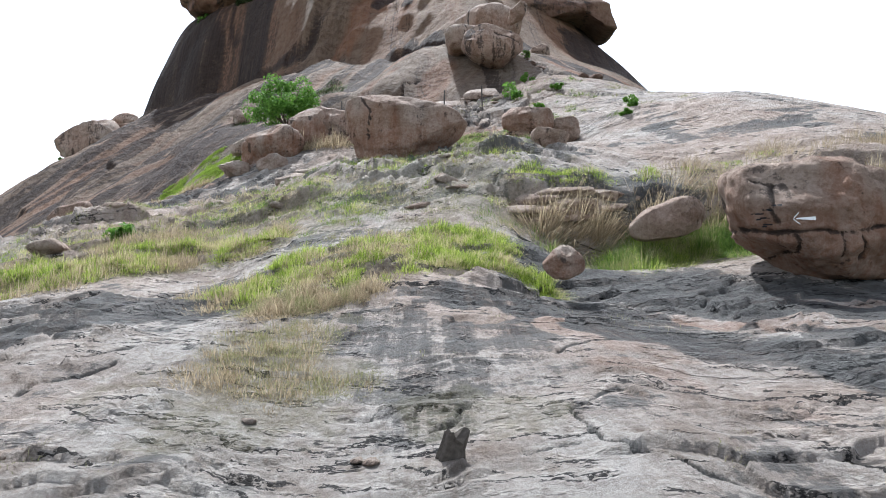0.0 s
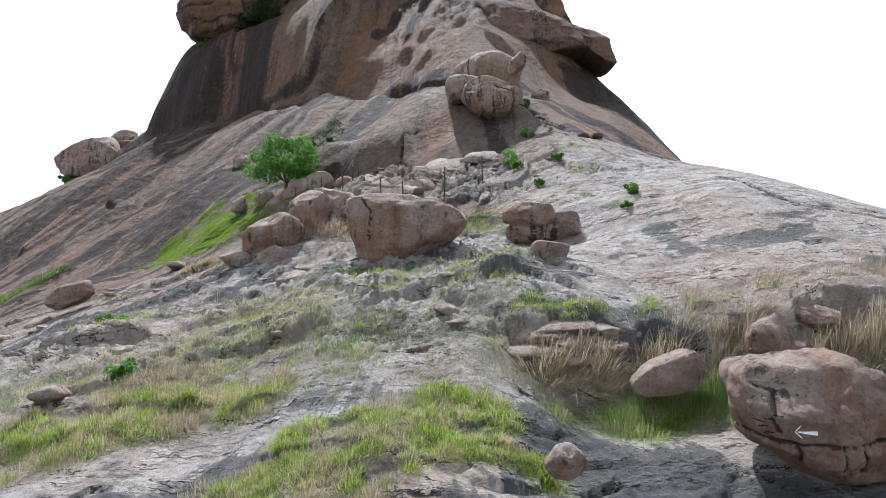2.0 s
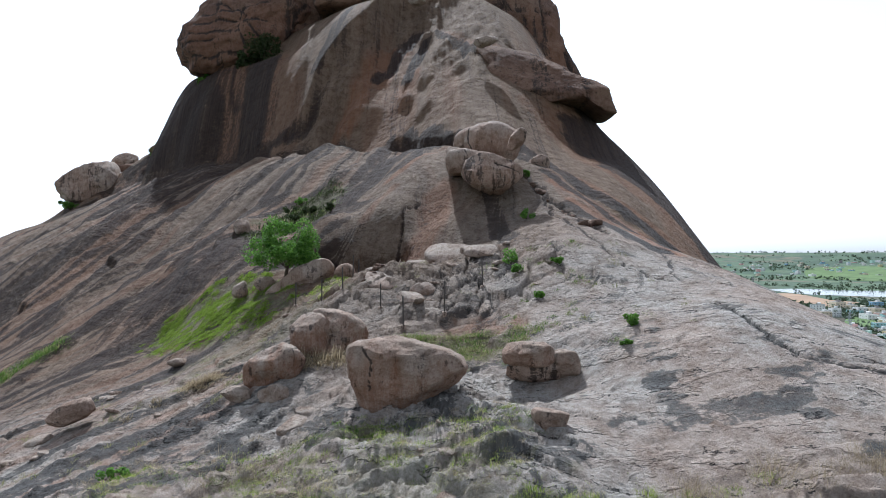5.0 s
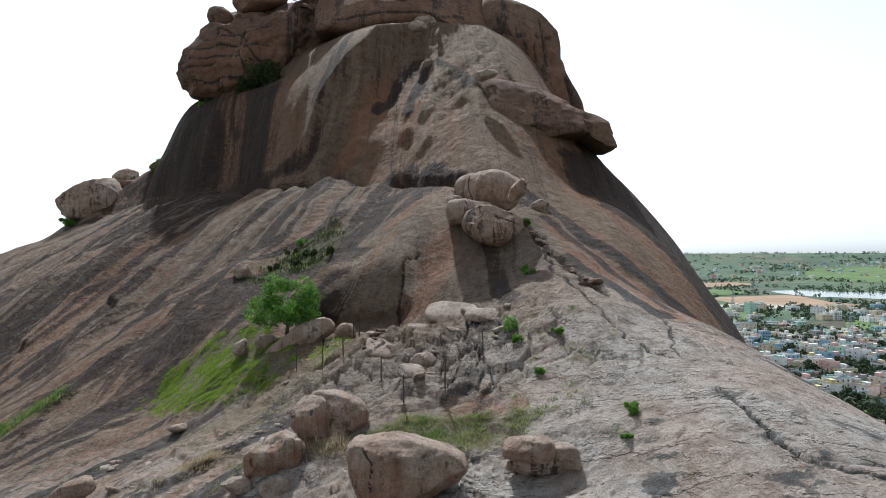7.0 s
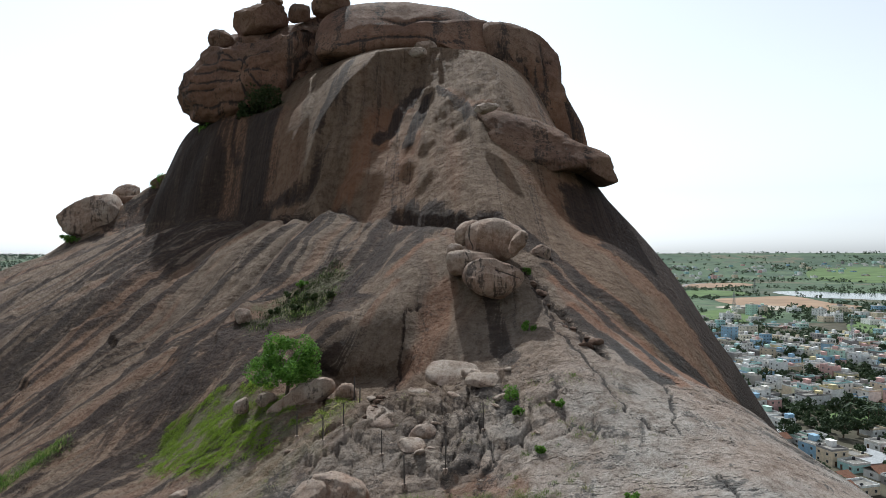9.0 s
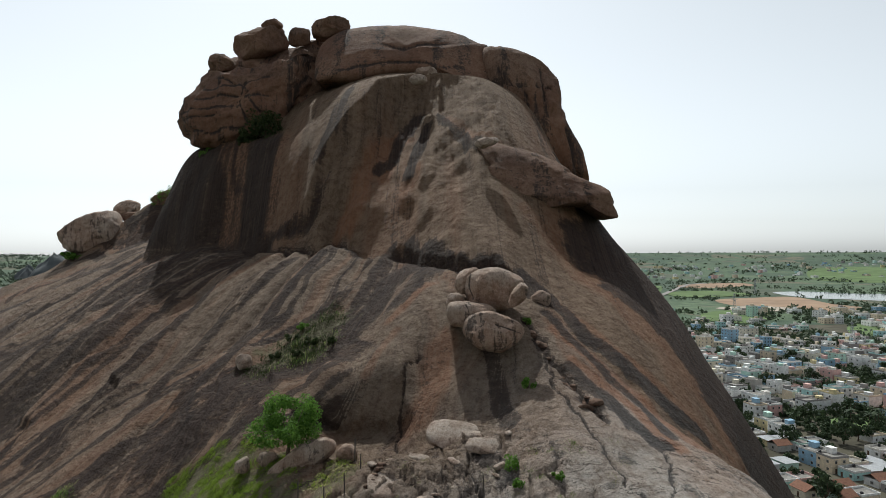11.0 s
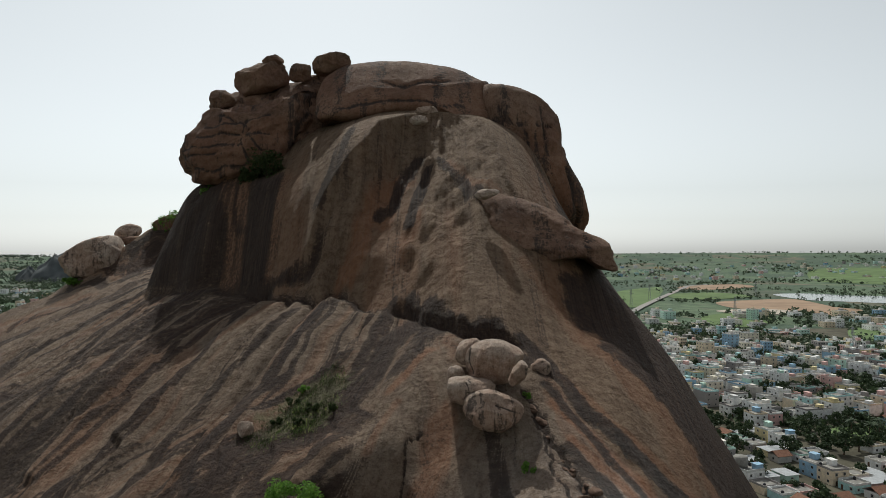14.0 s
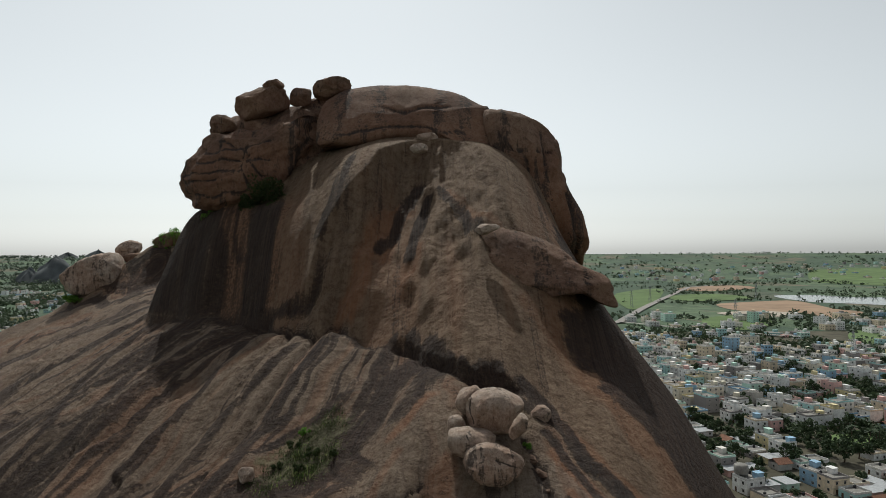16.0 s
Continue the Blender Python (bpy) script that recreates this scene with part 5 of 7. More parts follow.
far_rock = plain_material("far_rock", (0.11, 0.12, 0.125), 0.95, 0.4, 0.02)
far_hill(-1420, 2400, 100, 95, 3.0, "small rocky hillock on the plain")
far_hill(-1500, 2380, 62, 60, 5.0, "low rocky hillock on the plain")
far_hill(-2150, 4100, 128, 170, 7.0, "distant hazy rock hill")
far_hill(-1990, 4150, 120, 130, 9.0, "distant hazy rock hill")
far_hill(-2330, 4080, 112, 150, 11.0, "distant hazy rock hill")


# ---- vegetation ----
def leaf_material(name, low, high, rough=0.6, through=0.35, straw=None):
    n = Nodes(name)
    pick = n.add("ShaderNodeNewGeometry").outputs["Random Per Island"]
    col = n.mix(pick, low, high)
    col = n.mix(n.math("MULTIPLY", n.noise(n.coords(), 0.9, 3), 0.4), col, tuple(v * 0.6 for v in low))
    if straw:    # withered blades, in drifts
        drift = n.ramp(n.math("ADD", n.noise(n.coords(), 1.5, 4, 0.6), n.math("MULTIPLY", n.math("FRACT", n.math("MULTIPLY", pick, 37.0)), 0.22)), (0.60, 0.0), (0.74, 1.0))
        col = n.mix(drift, col, straw)
    n.finish(col, rough)
    thin = n.add("ShaderNodeBsdfTranslucent", Color=col)
    both = n.add("ShaderNodeMixShader", Fac=through)
    n.t.links.new(n.bsdf.outputs[0], both.inputs[1])
    n.t.links.new(thin.outputs[0], both.inputs[2])
    n.t.links.new(both.outputs[0], n.t.nodes["Material Output"].inputs["Surface"])
    return n.m


green_grass = leaf_material("green_grass", (0.10, 0.17, 0.02), (0.56, 0.66, 0.13), through=0.5, straw=(0.56, 0.48, 0.29))
turf_grass = leaf_material("turf_grass", (0.15, 0.23, 0.03), (0.36, 0.46, 0.08), through=0.5)
lush_grass = leaf_material("lush_grass", (0.06, 0.12, 0.025), (0.20, 0.30, 0.06), through=0.5, straw=(0.34, 0.33, 0.15))
dry_grass = leaf_material("dry_grass", (0.22, 0.165, 0.10), (0.64, 0.53, 0.36), through=0.5)
olive_grass = leaf_material("olive_grass", (0.20, 0.205, 0.09), (0.42, 0.39, 0.21), through=0.5)
tree_leaves = leaf_material("tree_leaves", (0.07, 0.16, 0.025), (0.20, 0.36, 0.06), through=0.5)
bush_leaves = leaf_material("bush_leaves", (0.03, 0.045, 0.016), (0.075, 0.095, 0.032))
town_leaves = leaf_material("town_leaves", (0.032, 0.052, 0.028), (0.085, 0.12, 0.055), through=0.25)
bark = plain_material("bark", (0.12, 0.09, 0.065), 0.9, 0.4, 9.0)


def blades(xs, ys, height, width, lean, rng, droop=0.35, away=None):
    """Grass blades rooted at places on the rock, bending out of their tuft: two quads and a tip each."""
    k = len(xs)
    zs = ground(xs, ys) - 0.02
    h = height * rng.uniform(0.45, 1.3, k)
    a = rng.uniform(0, 2 * math.pi, k)
    side = np.stack([np.cos(a), np.sin(a), np.zeros(k)], -1) * (width * rng.uniform(0.6, 1.3, k) * 0.5)[:, None]
    b = rng.uniform(0, 2 * math.pi, k)
    bend = np.stack([np.cos(b), np.sin(b)], -1) * rng.uniform(0.1, 1.0, k)[:, None] + np.array(lean)
    if away is not None:
        bend = bend * 0.75 + away
    far = np.linalg.norm(bend, axis=1)
    root = np.stack([xs, ys, zs], -1)
    up = np.clip(1.0 - 0.28 * far, 0.35, 1.0)
    mid = root + np.concatenate([bend * (h * 0.30)[:, None], (h * 0.62 * up)[:, None]], 1)
    tip = root + np.concatenate([bend * (h * 0.85)[:, None], (h * up * (0.95 - droop * np.clip(far, 0, 1.5) * rng.uniform(0.2, 0.9, k)))[:, None]], 1)
    v = np.stack([root - side, root + side, mid - side * 0.8, mid + side * 0.8, tip], 1).reshape(-1, 3)
    o = np.arange(k)[:, None] * 5
    quads = (o + np.array([0, 1, 3, 2])).tolist()
    tris = (o + np.array([2, 3, 4])).tolist()
    return v, quads + tris


def tuft_places(cx, cy, rx, ry, turn, count, rng, clumps=0):
    """Roots in a ragged turned ellipse, gathered in tufts of all sizes; also each one's way out of its tuft and its growth."""
    many = clumps or max(30, count // 60)
    a, r = rng.uniform(0, 2 * math.pi, many * 3), np.sqrt(rng.uniform(0, 1.55, many * 3))
    c, s = math.cos(radians(turn)), math.sin(radians(turn))
    u, w = r * np.cos(a) * rx, r * np.sin(a) * ry
    x, y = cx + u * c - w * s, cy + u * s + w * c
    keep = (r + 0.75 * fbm(x * 0.9, y * 1.3, cx + 5.0, 4, 0.6) < 0.95)
    x, y = x[keep][:many], y[keep][:many]
    size = rng.lognormal(0, 0.4, len(x))
    spread_t = 0.55 * math.sqrt(rx * ry * 3.1 / max(len(x), 1))
    pick = rng.choice(len(x), count, p=size**1.5 / (size**1.5).sum())
    off = rng.normal(0, 1, (count, 2)) * (spread_t * np.clip(size[pick], 0.4, 1.8))[:, None]
    rim = np.linalg.norm(off, axis=1) / spread_t
    return x[pick] + off[:, 0], y[pick] + off[:, 1], off / spread_t * 0.45, np.clip(size[pick], 0.5, 1.5) * (1.25 - 0.45 * np.clip(rim, 0, 1.6))


def grass_patch(label, spot_at, count, height, width, material, lean=(0.15, -0.1), clumps=0, seed=1, droop=0.5):
    rng = np.random.default_rng(seed)
    x, y, away, size = tuft_places(*spot_at, count, rng, clumps)
    v, f = blades(x, y, height * size, width, lean, rng, droop, away)
    ob = new("grass_patch", mesh_from("grass_patch", v, f, material))
    return tagged(ob, label, "grass", kind="stuff")


grass_patch("bright green grass mat on the near slope", (-1.3, 13.2, 2.5, 1.25, 20), 44000, 0.22, 0.0095, green_grass, clumps=170, seed=2)
grass_patch("dry seed heads over the green grass mat", (-1.8, 12.9, 2.6, 1.35, 20), 9000, 0.26, 0.0075, dry_grass, clumps=150, seed=3)
grass_patch("green grass tongue beside a small boulder", (0.8, 12.6, 1.1, 0.5, 0), 12000, 0.20, 0.009, green_grass, clumps=50, seed=4)
grass_patch("green and straw grass band across the slope", (-7.6, 15.0, 3.3, 1.35, 22), 42000, 0.24, 0.011, green_grass, clumps=190, seed=5)
grass_patch("straw coloured grass along the slope band", (-7.8, 15.3, 3.9, 1.8, 22), 22000, 0.3, 0.008, dry_grass, clumps=240, seed=6)
grass_patch("straw coloured grass below the green mat", (-2.1, 10.9, 0.95, 0.5, 5), 11000, 0.24, 0.007, dry_grass, clumps=40, seed=7)
grass_patch("olive grass among the straw tufts", (-2.2, 10.8, 0.9, 0.45, 5), 9000, 0.2, 0.0075, olive_grass, clumps=36, seed=8)
grass_patch("thin withered grass on gravelly soil", (-1.95, 8.2, 0.95, 1.3, 12), 7000, 0.15, 0.0055, dry_grass, clumps=90, seed=9)
grass_patch("thin olive grass on gravelly soil", (-1.9, 8.3, 0.9, 1.2, 12), 7000, 0.13, 0.0055, olive_grass, clumps=80, seed=10)
grass_patch("lush green grass under a rock ledge", (5.3, 15.3, 2.6, 0.8, 4), 20000, 0.45, 0.008, lush_grass, clumps=26, seed=11)
grass_patch("fresh green grass under a rock ledge", (5.0, 15.3, 2.6, 0.9, 4), 9000, 0.42, 0.008, green_grass, clumps=30, seed=12)
grass_patch("tall wind-bent dry grass along a ledge", (5.6, 16.8, 3.2, 0.35, 4), 4600, 1.1, 0.014, dry_grass, lean=(0.85, 0.0), clumps=30, seed=13, droop=0.6)
grass_patch("tall dry grass beside a cracked boulder", (10.6, 16.4, 1.6, 0.5, 0), 3400, 1.0, 0.013, dry_grass, lean=(0.5, 0.0), clumps=30, seed=14, droop=0.6)
grass_patch("green grass behind a cracked boulder", (10.0, 15.2, 1.6, 0.8, 0), 3600, 0.5, 0.02, green_grass, clumps=40, seed=15)
grass_patch("green grass edging the top of a ledge", (5.5, 18.2, 4.2, 0.25, 2), 4500, 0.18, 0.01, green_grass, clumps=26, seed=17)
grass_patch("dry grass fringe on bare slab", (9.5, 18.4, 3.6, 0.4, 0), 2600, 0.5, 0.007, dry_grass, lean=(0.4, 0.0), clumps=16, seed=18)
grass_patch("short bright green turf by a tree", (-14.2, 42.0, 5.6, 2.6, -32), 75000, 0.12, 0.03, turf_grass, clumps=420, seed=19)
grass_patch("short green turf beside a slab", (-6.5, 38.8, 1.1, 2.0, -15), 5000, 0.12, 0.03, green_grass, clumps=60, seed=20)
grass_patch("green and rust-brown turf behind boulders", (-0.2, 28.8, 3.6, 1.3, 0), 10000, 0.16, 0.022, olive_grass, clumps=120, seed=21)
grass_patch("green clumps in the turf behind boulders", (0.3, 28.7, 3.4, 1.2, 0), 7000, 0.2, 0.022, lush_grass, clumps=70, seed=22)
grass_patch("dark scrub grass in a rock hollow", (-12.5, 57, 4.2, 2.6, 40), 5000, 0.3, 0.04, bush_leaves, clumps=90, seed=23)
grass_patch("green scrub grass in a rock hollow", (-12.0, 56, 3.6, 2.0, 40), 900, 0.3, 0.05, lush_grass, clumps=60, seed=24)
grass_patch("green scrub at the foot of the flank", (-30.7, 47.6, 2.6, 1.1, 30), 2000, 0.4, 0.05, lush_grass, clumps=30, seed=25)
grass_patch("small green moss turf in boulder shade", (-3.0, 22.3, 1.3, 0.45, 0), 2400, 0.1, 0.025, lush_grass, seed=26)
grass_patch("straw grass beside a flat boulder", (-13.0, 30.2, 2.4, 0.5, 25), 2400, 0.4, 0.022, dry_grass, clumps=24, seed=27)
grass_patch("hanging dry grass at the foot of boulders", (-5.6, 27.9, 1.2, 0.4, 0), 1200, 0.6, 0.02, dry_grass, clumps=12, seed=28)


def scattered_tufts(name, label, area, count, blades_each, height, width, material, seed, lean=(0.2, -0.1)):
    """Loose tufts over a stretch of slope: x0, x1, y0, y1."""
    rng = np.random.default_rng(seed)
    cx, cy = rng.uniform(area[0], area[1], count), rng.uniform(area[2], area[3], count)
    keep = fbm(cx * 0.35, cy * 0.5, seed * 1.0, 3) > -0.15
    cx, cy = cx[keep], cy[keep]
    size = np.repeat(rng.lognormal(-0.1, 0.4, len(cx)), blades_each)
    off = rng.normal(0, 1, (len(size), 2)) * (0.11 * size)[:, None]
    x, y = np.repeat(cx, blades_each) + off[:, 0] * 1.4, np.repeat(cy, blades_each) + off[:, 1]
    v, f = blades(x, y, height * np.clip(size, 0.5, 1.6), width, lean, rng, 0.5, off * 4.5)
    return tagged(new(name, mesh_from(name, v, f, material)), label, "grass", kind="stuff")


scattered_tufts("grass_tufts", "green grass tufts between broken rock", (-12, 2.5, 16.2, 23.5), 380, 60, 0.2, 0.008, green_grass, 31)
scattered_tufts("grass_tufts", "lush green tufts along broken rock edges", (-10, 3.5, 15.5, 23), 300, 70, 0.2, 0.008, lush_grass, 38)
scattered_tufts("grass_tufts", "dry straw tufts between broken rock", (-13, 2.5, 15.5, 24), 360, 44, 0.26, 0.006, dry_grass, 32)
scattered_tufts("grass_tufts", "olive grass tufts between broken rock", (-12, 2.5, 14.5, 22), 380, 50, 0.17, 0.008, olive_grass, 33)
scattered_tufts("grass_tufts", "green tufts in cracks of the upper slab", (2.5, 7.5, 26, 37), 40, 50, 0.24, 0.014, lush_grass, 34)
scattered_tufts("grass_tufts", "olive tufts in cracks of the upper slab", (-4, 11, 25, 38), 50, 40, 0.2, 0.012, olive_grass, 35)
scattered_tufts("grass_tufts", "sparse tufts on the left slope", (-20, -8, 25, 36), 90, 44, 0.26, 0.014, olive_grass, 36)
scattered_tufts("grass_tufts", "few withered tufts on the near slab", (-4, 5.5, 5.2, 11), 26, 20, 0.10, 0.005, olive_grass, 37)


def leaf_cloud(centres, radii, count, leaf, rng):
    """Small leaf blades spread through round clumps."""
    pick = rng.integers(0, len(centres), count)
    way = rng.normal(size=(count, 3))
    way /= np.linalg.norm(way, axis=1, keepdims=True)
    at_ = centres[pick] + way * (radii[pick] * rng.uniform(0.45, 1.0, count) ** 0.6)[:, None]
    n = way * 0.6 + rng.normal(size=(count, 3)) * 0.6 + (0, 0, 0.35)
    n /= np.linalg.norm(n, axis=1, keepdims=True)
    t = np.cross(n, rng.normal(size=(count, 3)))
    t /= np.linalg.norm(t, axis=1, keepdims=True)
    b = np.cross(n, t)
    s = leaf * rng.uniform(0.6, 1.3, count)[:, None]
    v = np.stack([at_ - t * s * 0.6, at_ + b * s * 0.32 + n * s * 0.1, at_ + t * s * 0.6, at_ - b * s * 0.32 + n * s * 0.1], 1).reshape(-1, 3)
    f = (np.arange(count)[:, None] * 4 + np.arange(4)).tolist()
    return v, f


def limb_mesh(name, paths, material, sides=7):
    """Tapered round limbs along bent paths: lists of (x, y, z, radius)."""
    verts, faces = [], []
    for path in paths:
        base = len(verts)
        for px, py, pz, pr in path:
            for k in range(sides):
                a = 2 * math.pi * k / sides
                verts.append((px + pr * math.cos(a), py + pr * math.sin(a), pz))
        for i in range(len(path) - 1):
            for k in range(sides):
                faces.append([base + i * sides + k, base + i * sides + (k + 1) % sides, base + (i + 1) * sides + (k + 1) % sides, base + (i + 1) * sides + k])
        faces.append([base + (len(path) - 1) * sides + k for k in range(sides)])
    return mesh_from(name, verts, faces, material)


def tree(label, place, height, spread_r, leaves, leaf, material, seed, clumps=34, bare=0.3, name="tree"):
    """A tree: a tapered trunk with limbs, and a crown of many small leaves."""
    rng = np.random.default_rng(seed)
    foot = new(name)
    foot.location = place
    tagged(foot, label, "tree")
    limbs = [[(0, 0, -0.3, height * 0.035), (0.02 * height, 0, bare * height * 0.6, height * 0.028), (0.04 * height, 0.01, bare * height * 1.3, height * 0.022)]]
    centres = []
    for k in range(7):
        a = 2 * math.pi * k / 7 + rng.uniform(-0.3, 0.3)
        r, z = spread_r * rng.uniform(0.45, 0.8), height * rng.uniform(0.5, 0.85)
        end = (r * math.cos(a), r * math.sin(a), z)
        limbs.append([(0.03 * height, 0, bare * height, height * 0.016), (end[0] * 0.5, end[1] * 0.5, bare * height + (z - bare * height) * 0.45, height * 0.011), (*end, height * 0.004)])
    for k in range(clumps):
        a, r = rng.uniform(0, 2 * math.pi), spread_r * math.sqrt(rng.uniform(0.02, 1)) * 0.86
        top = height * (1 - 0.45 * (r / spread_r) ** 2)
        low = height * (bare + 0.12 + 0.1 * (r / spread_r))
        centres.append((r * math.cos(a), r * math.sin(a), rng.uniform(low, top) - 0.08 * height))
    radii = rng.uniform(0.16, 0.3, clumps) * spread_r
    v, f = leaf_cloud(np.array(centres), radii, leaves, leaf, rng)
    part("trunk", limb_mesh("trunk", limbs, bark), foot)
    part("crown", mesh_from("crown", v, f, material), foot, "dense crown of small green leaves")
    return foot


def bush(label, place, width, height, leaves, leaf, material, seed, flat=1.0):
    rng = np.random.default_rng(seed)
    foot = new("bush")
    foot.location = place
    tagged(foot, label, "bush")
    k = 9
    c = np.stack([rng.uniform(-0.4, 0.4, k) * width, rng.uniform(-0.4, 0.4, k) * width * flat, rng.uniform(0.1, 0.7, k) * height], -1)
    v, f = leaf_cloud(c, rng.uniform(0.2, 0.34, k) * min(width, height), leaves, leaf, rng)
    part("foliage", mesh_from("foliage", v, f, material), foot)
    stems = [[(0, 0, -0.25 * height, 0.03 * width), (x * 0.5, y * 0.5, z * 0.5, 0.02 * width), (x, y, z, 0.008 * width)] for x, y, z in c[:6]]
    part("stem", limb_mesh("stem", stems, bark, 5), foot)
    return foot


tree("small leafy green tree on the turf by a slab", (-10.15, 42.4, at(-10.15, 42.4)), 4.4, 2.4, 9500, 0.15, tree_leaves, 51, clumps=52, bare=0.2)
for n, (bx, by, bz, bw, bh) in enumerate(((-35.5, 102.5, 34.5, 3.5, 3.0), (-39.0, 112, 31.5, 4.0, 3.0), (-64.5, 150.5, 31.0, 5, 4.0), (-60.8, 150.3, 31.5, 5, 4.5), (-57.5, 149, max(at(-57.5, 149), 30.5), 5, 4.0), (-82, 146, at(-82, 146), 4, 2.2))):
    bush("leafy bush growing from a rock cleft", (bx, by, bz), bw, bh, 1300, 0.35, tree_leaves, 60 + n)
for n, (bx, by, bz, bw, bh) in enumerate(((-26.5, 97.5, 38.0, 5.0, 5.5), (-24.0, 97.0, 35.5, 4.5, 3.5), (-28.5, 97.0, 36.0, 4.0, 3.0))):
    bush("dark scrub bush in a shaded cleft", (bx, by, bz), bw, bh, 1500, 0.35, bush_leaves, 70 + n)
for n, (bx, by, bw, bh) in enumerate(((-11.3, 56.5, 1.5, 0.7), (-9.4, 55.6, 1.2, 0.6), (-13.6, 58.6, 1.6, 0.7), (-12.2, 55.0, 1.2, 0.6), (-14.6, 56.6, 1.3, 0.6))):
    bush("dark green scrub in a rock hollow", (bx, by, at(bx, by)), bw, bh, 600, 0.16, bush_leaves, 80 + n)
for n, (bx, by, bw, bh) in enumerate(((7.8, 27.4, 0.7, 0.5), (3.6, 36.0, 0.8, 1.0), (3.9, 34.6, 0.6, 0.5), (5.9, 34.4, 0.6, 0.4), (7.2, 25.9, 0.5, 0.25), (4.6, 31.8, 0.5, 0.4), (-8.6, 17.6, 0.9, 0.5), (-11.6, 23.4, 1.0, 0.5), (5.6, 44.0, 0.9, 0.7), (-12.9, 59.5, 1.5, 0.8), (6.3, 50.2, 0.6, 0.8))):
    bush("small green bush in a crack of the rock", (bx, by, at(bx, by)), bw, bh, 500, 0.08 + 0.04 * bw, tree_leaves, 90 + n)


# ---- things on the slope ----
white_paint = plain_material("white_paint", (0.78, 0.78, 0.76), 0.7, 0.12, 14.0)
black_paint = plain_material("black_paint", (0.03, 0.03, 0.035), 0.8, 0.2, 14.0)
post_wood = plain_material("post_metal", (0.10, 0.085, 0.075), 0.8, 0.4, 12.0)
stump_wood = plain_material("weathered_wood", (0.10, 0.085, 0.072), 0.95, 0.55, 14.0)


def on_front(ob, x, z):
    """Where a line from the front meets a rock, in the rock's own place."""
    hit, place, _, _ = ob.ray_cast((x, -20, z), (0, 1, 0))
    return place.y - 0.006 if hit else 0.0


def painted(name, rows, ob, material, label):
    """A thin coat of paint laid over the front of a rock: strips of (x, z) pairs."""
    bm = bmesh.new()
    for strip in rows:
        last = None
        for lo, hi in strip:
            pair = [bm.verts.new((q[0], on_front(ob, *q), q[1])) for q in (lo, hi)]
            if last:
                bm.faces.new((last[0], pair[0], pair[1], last[1]))
            last = pair
    me = bpy.data.meshes.new(name)
    bm.to_mesh(me)
    bm.free()
    me.materials.append(material)
    return part(name, me, ob, label)


AX, AZ = 5.90, 0.57
bpy.context.view_layer.update()
shaft = [((AX + 0.04 + 0.027 * k, AZ - 0.010 - 0.0024 * k), (AX + 0.04 + 0.027 * k, AZ + 0.010 + 0.0024 * k)) for k in range(11)]
upper = [((AX + 0.016 * k, AZ + 0.019 * k - 0.004), (AX + 0.016 * k, AZ + 0.019 * k + 0.020)) for k in range(6)]
lower = [((AX + 0.016 * k, AZ - 0.019 * k - 0.010), (AX + 0.016 * k, AZ - 0.019 * k + 0.012)) for k in range(6)]
painted("painted_arrow", [shaft, upper, lower], arrow_boulder, white_paint, "white painted arrow")
rng = np.random.default_rng(5)
for k in range(9):
    mx, mz = 5.52 + rng.uniform(-0.12, 0.14), 0.78 - 0.06 * (k % 7) + rng.uniform(-0.02, 0.02)
    painted("painted_mark", [[((mx, mz), (mx, mz + 0.025)), ((mx + 0.06, mz), (mx + 0.06, mz + 0.025)), ((mx + 0.11, mz), (mx + 0.11, mz + 0.025))]], arrow_boulder, black_paint, "black painted mark")


def fence_post(x, y, high, tilt):
    foot = new("fence_post")
    foot.matrix_world = pose(x, y, at(x, y), tilt, tilt * 0.6, 0)
    tagged(foot, "thin dark fence post standing in bare rock", "post", "fence posts by the ledge")
    part("shaft", limb_mesh("shaft", [[(0, 0, -0.3, 0.036), (0.004, 0, high * 0.5, 0.034), (0, 0.003, high - 0.01, 0.033), (0, 0, high, 0.026)]], post_wood, 8), foot)
    part("cement_foot", limb_mesh("cement_foot", [[(0, 0, -0.2, 0.15), (0, 0, 0.03, 0.12), (0, 0, 0.06, 0.08)]], boulder_rock, 9), foot)


for x, y, high, tilt in ((-6.57, 35.7, 1.3, 1), (-5.5, 36.1, 1.2, -2), (-5.55, 40.6, 1.5, 2), (-3.19, 33.5, 1.2, 1), (-1.89, 31.0, 1.4, -1), (0.04, 31.4, 1.5, 2), (2.04, 34.4, 1.4, -2), (-8.39, 37.6, 1.3, 1), (-4.9, 38.2, 1.2, 3)):
    fence_post(x, y, high, tilt)


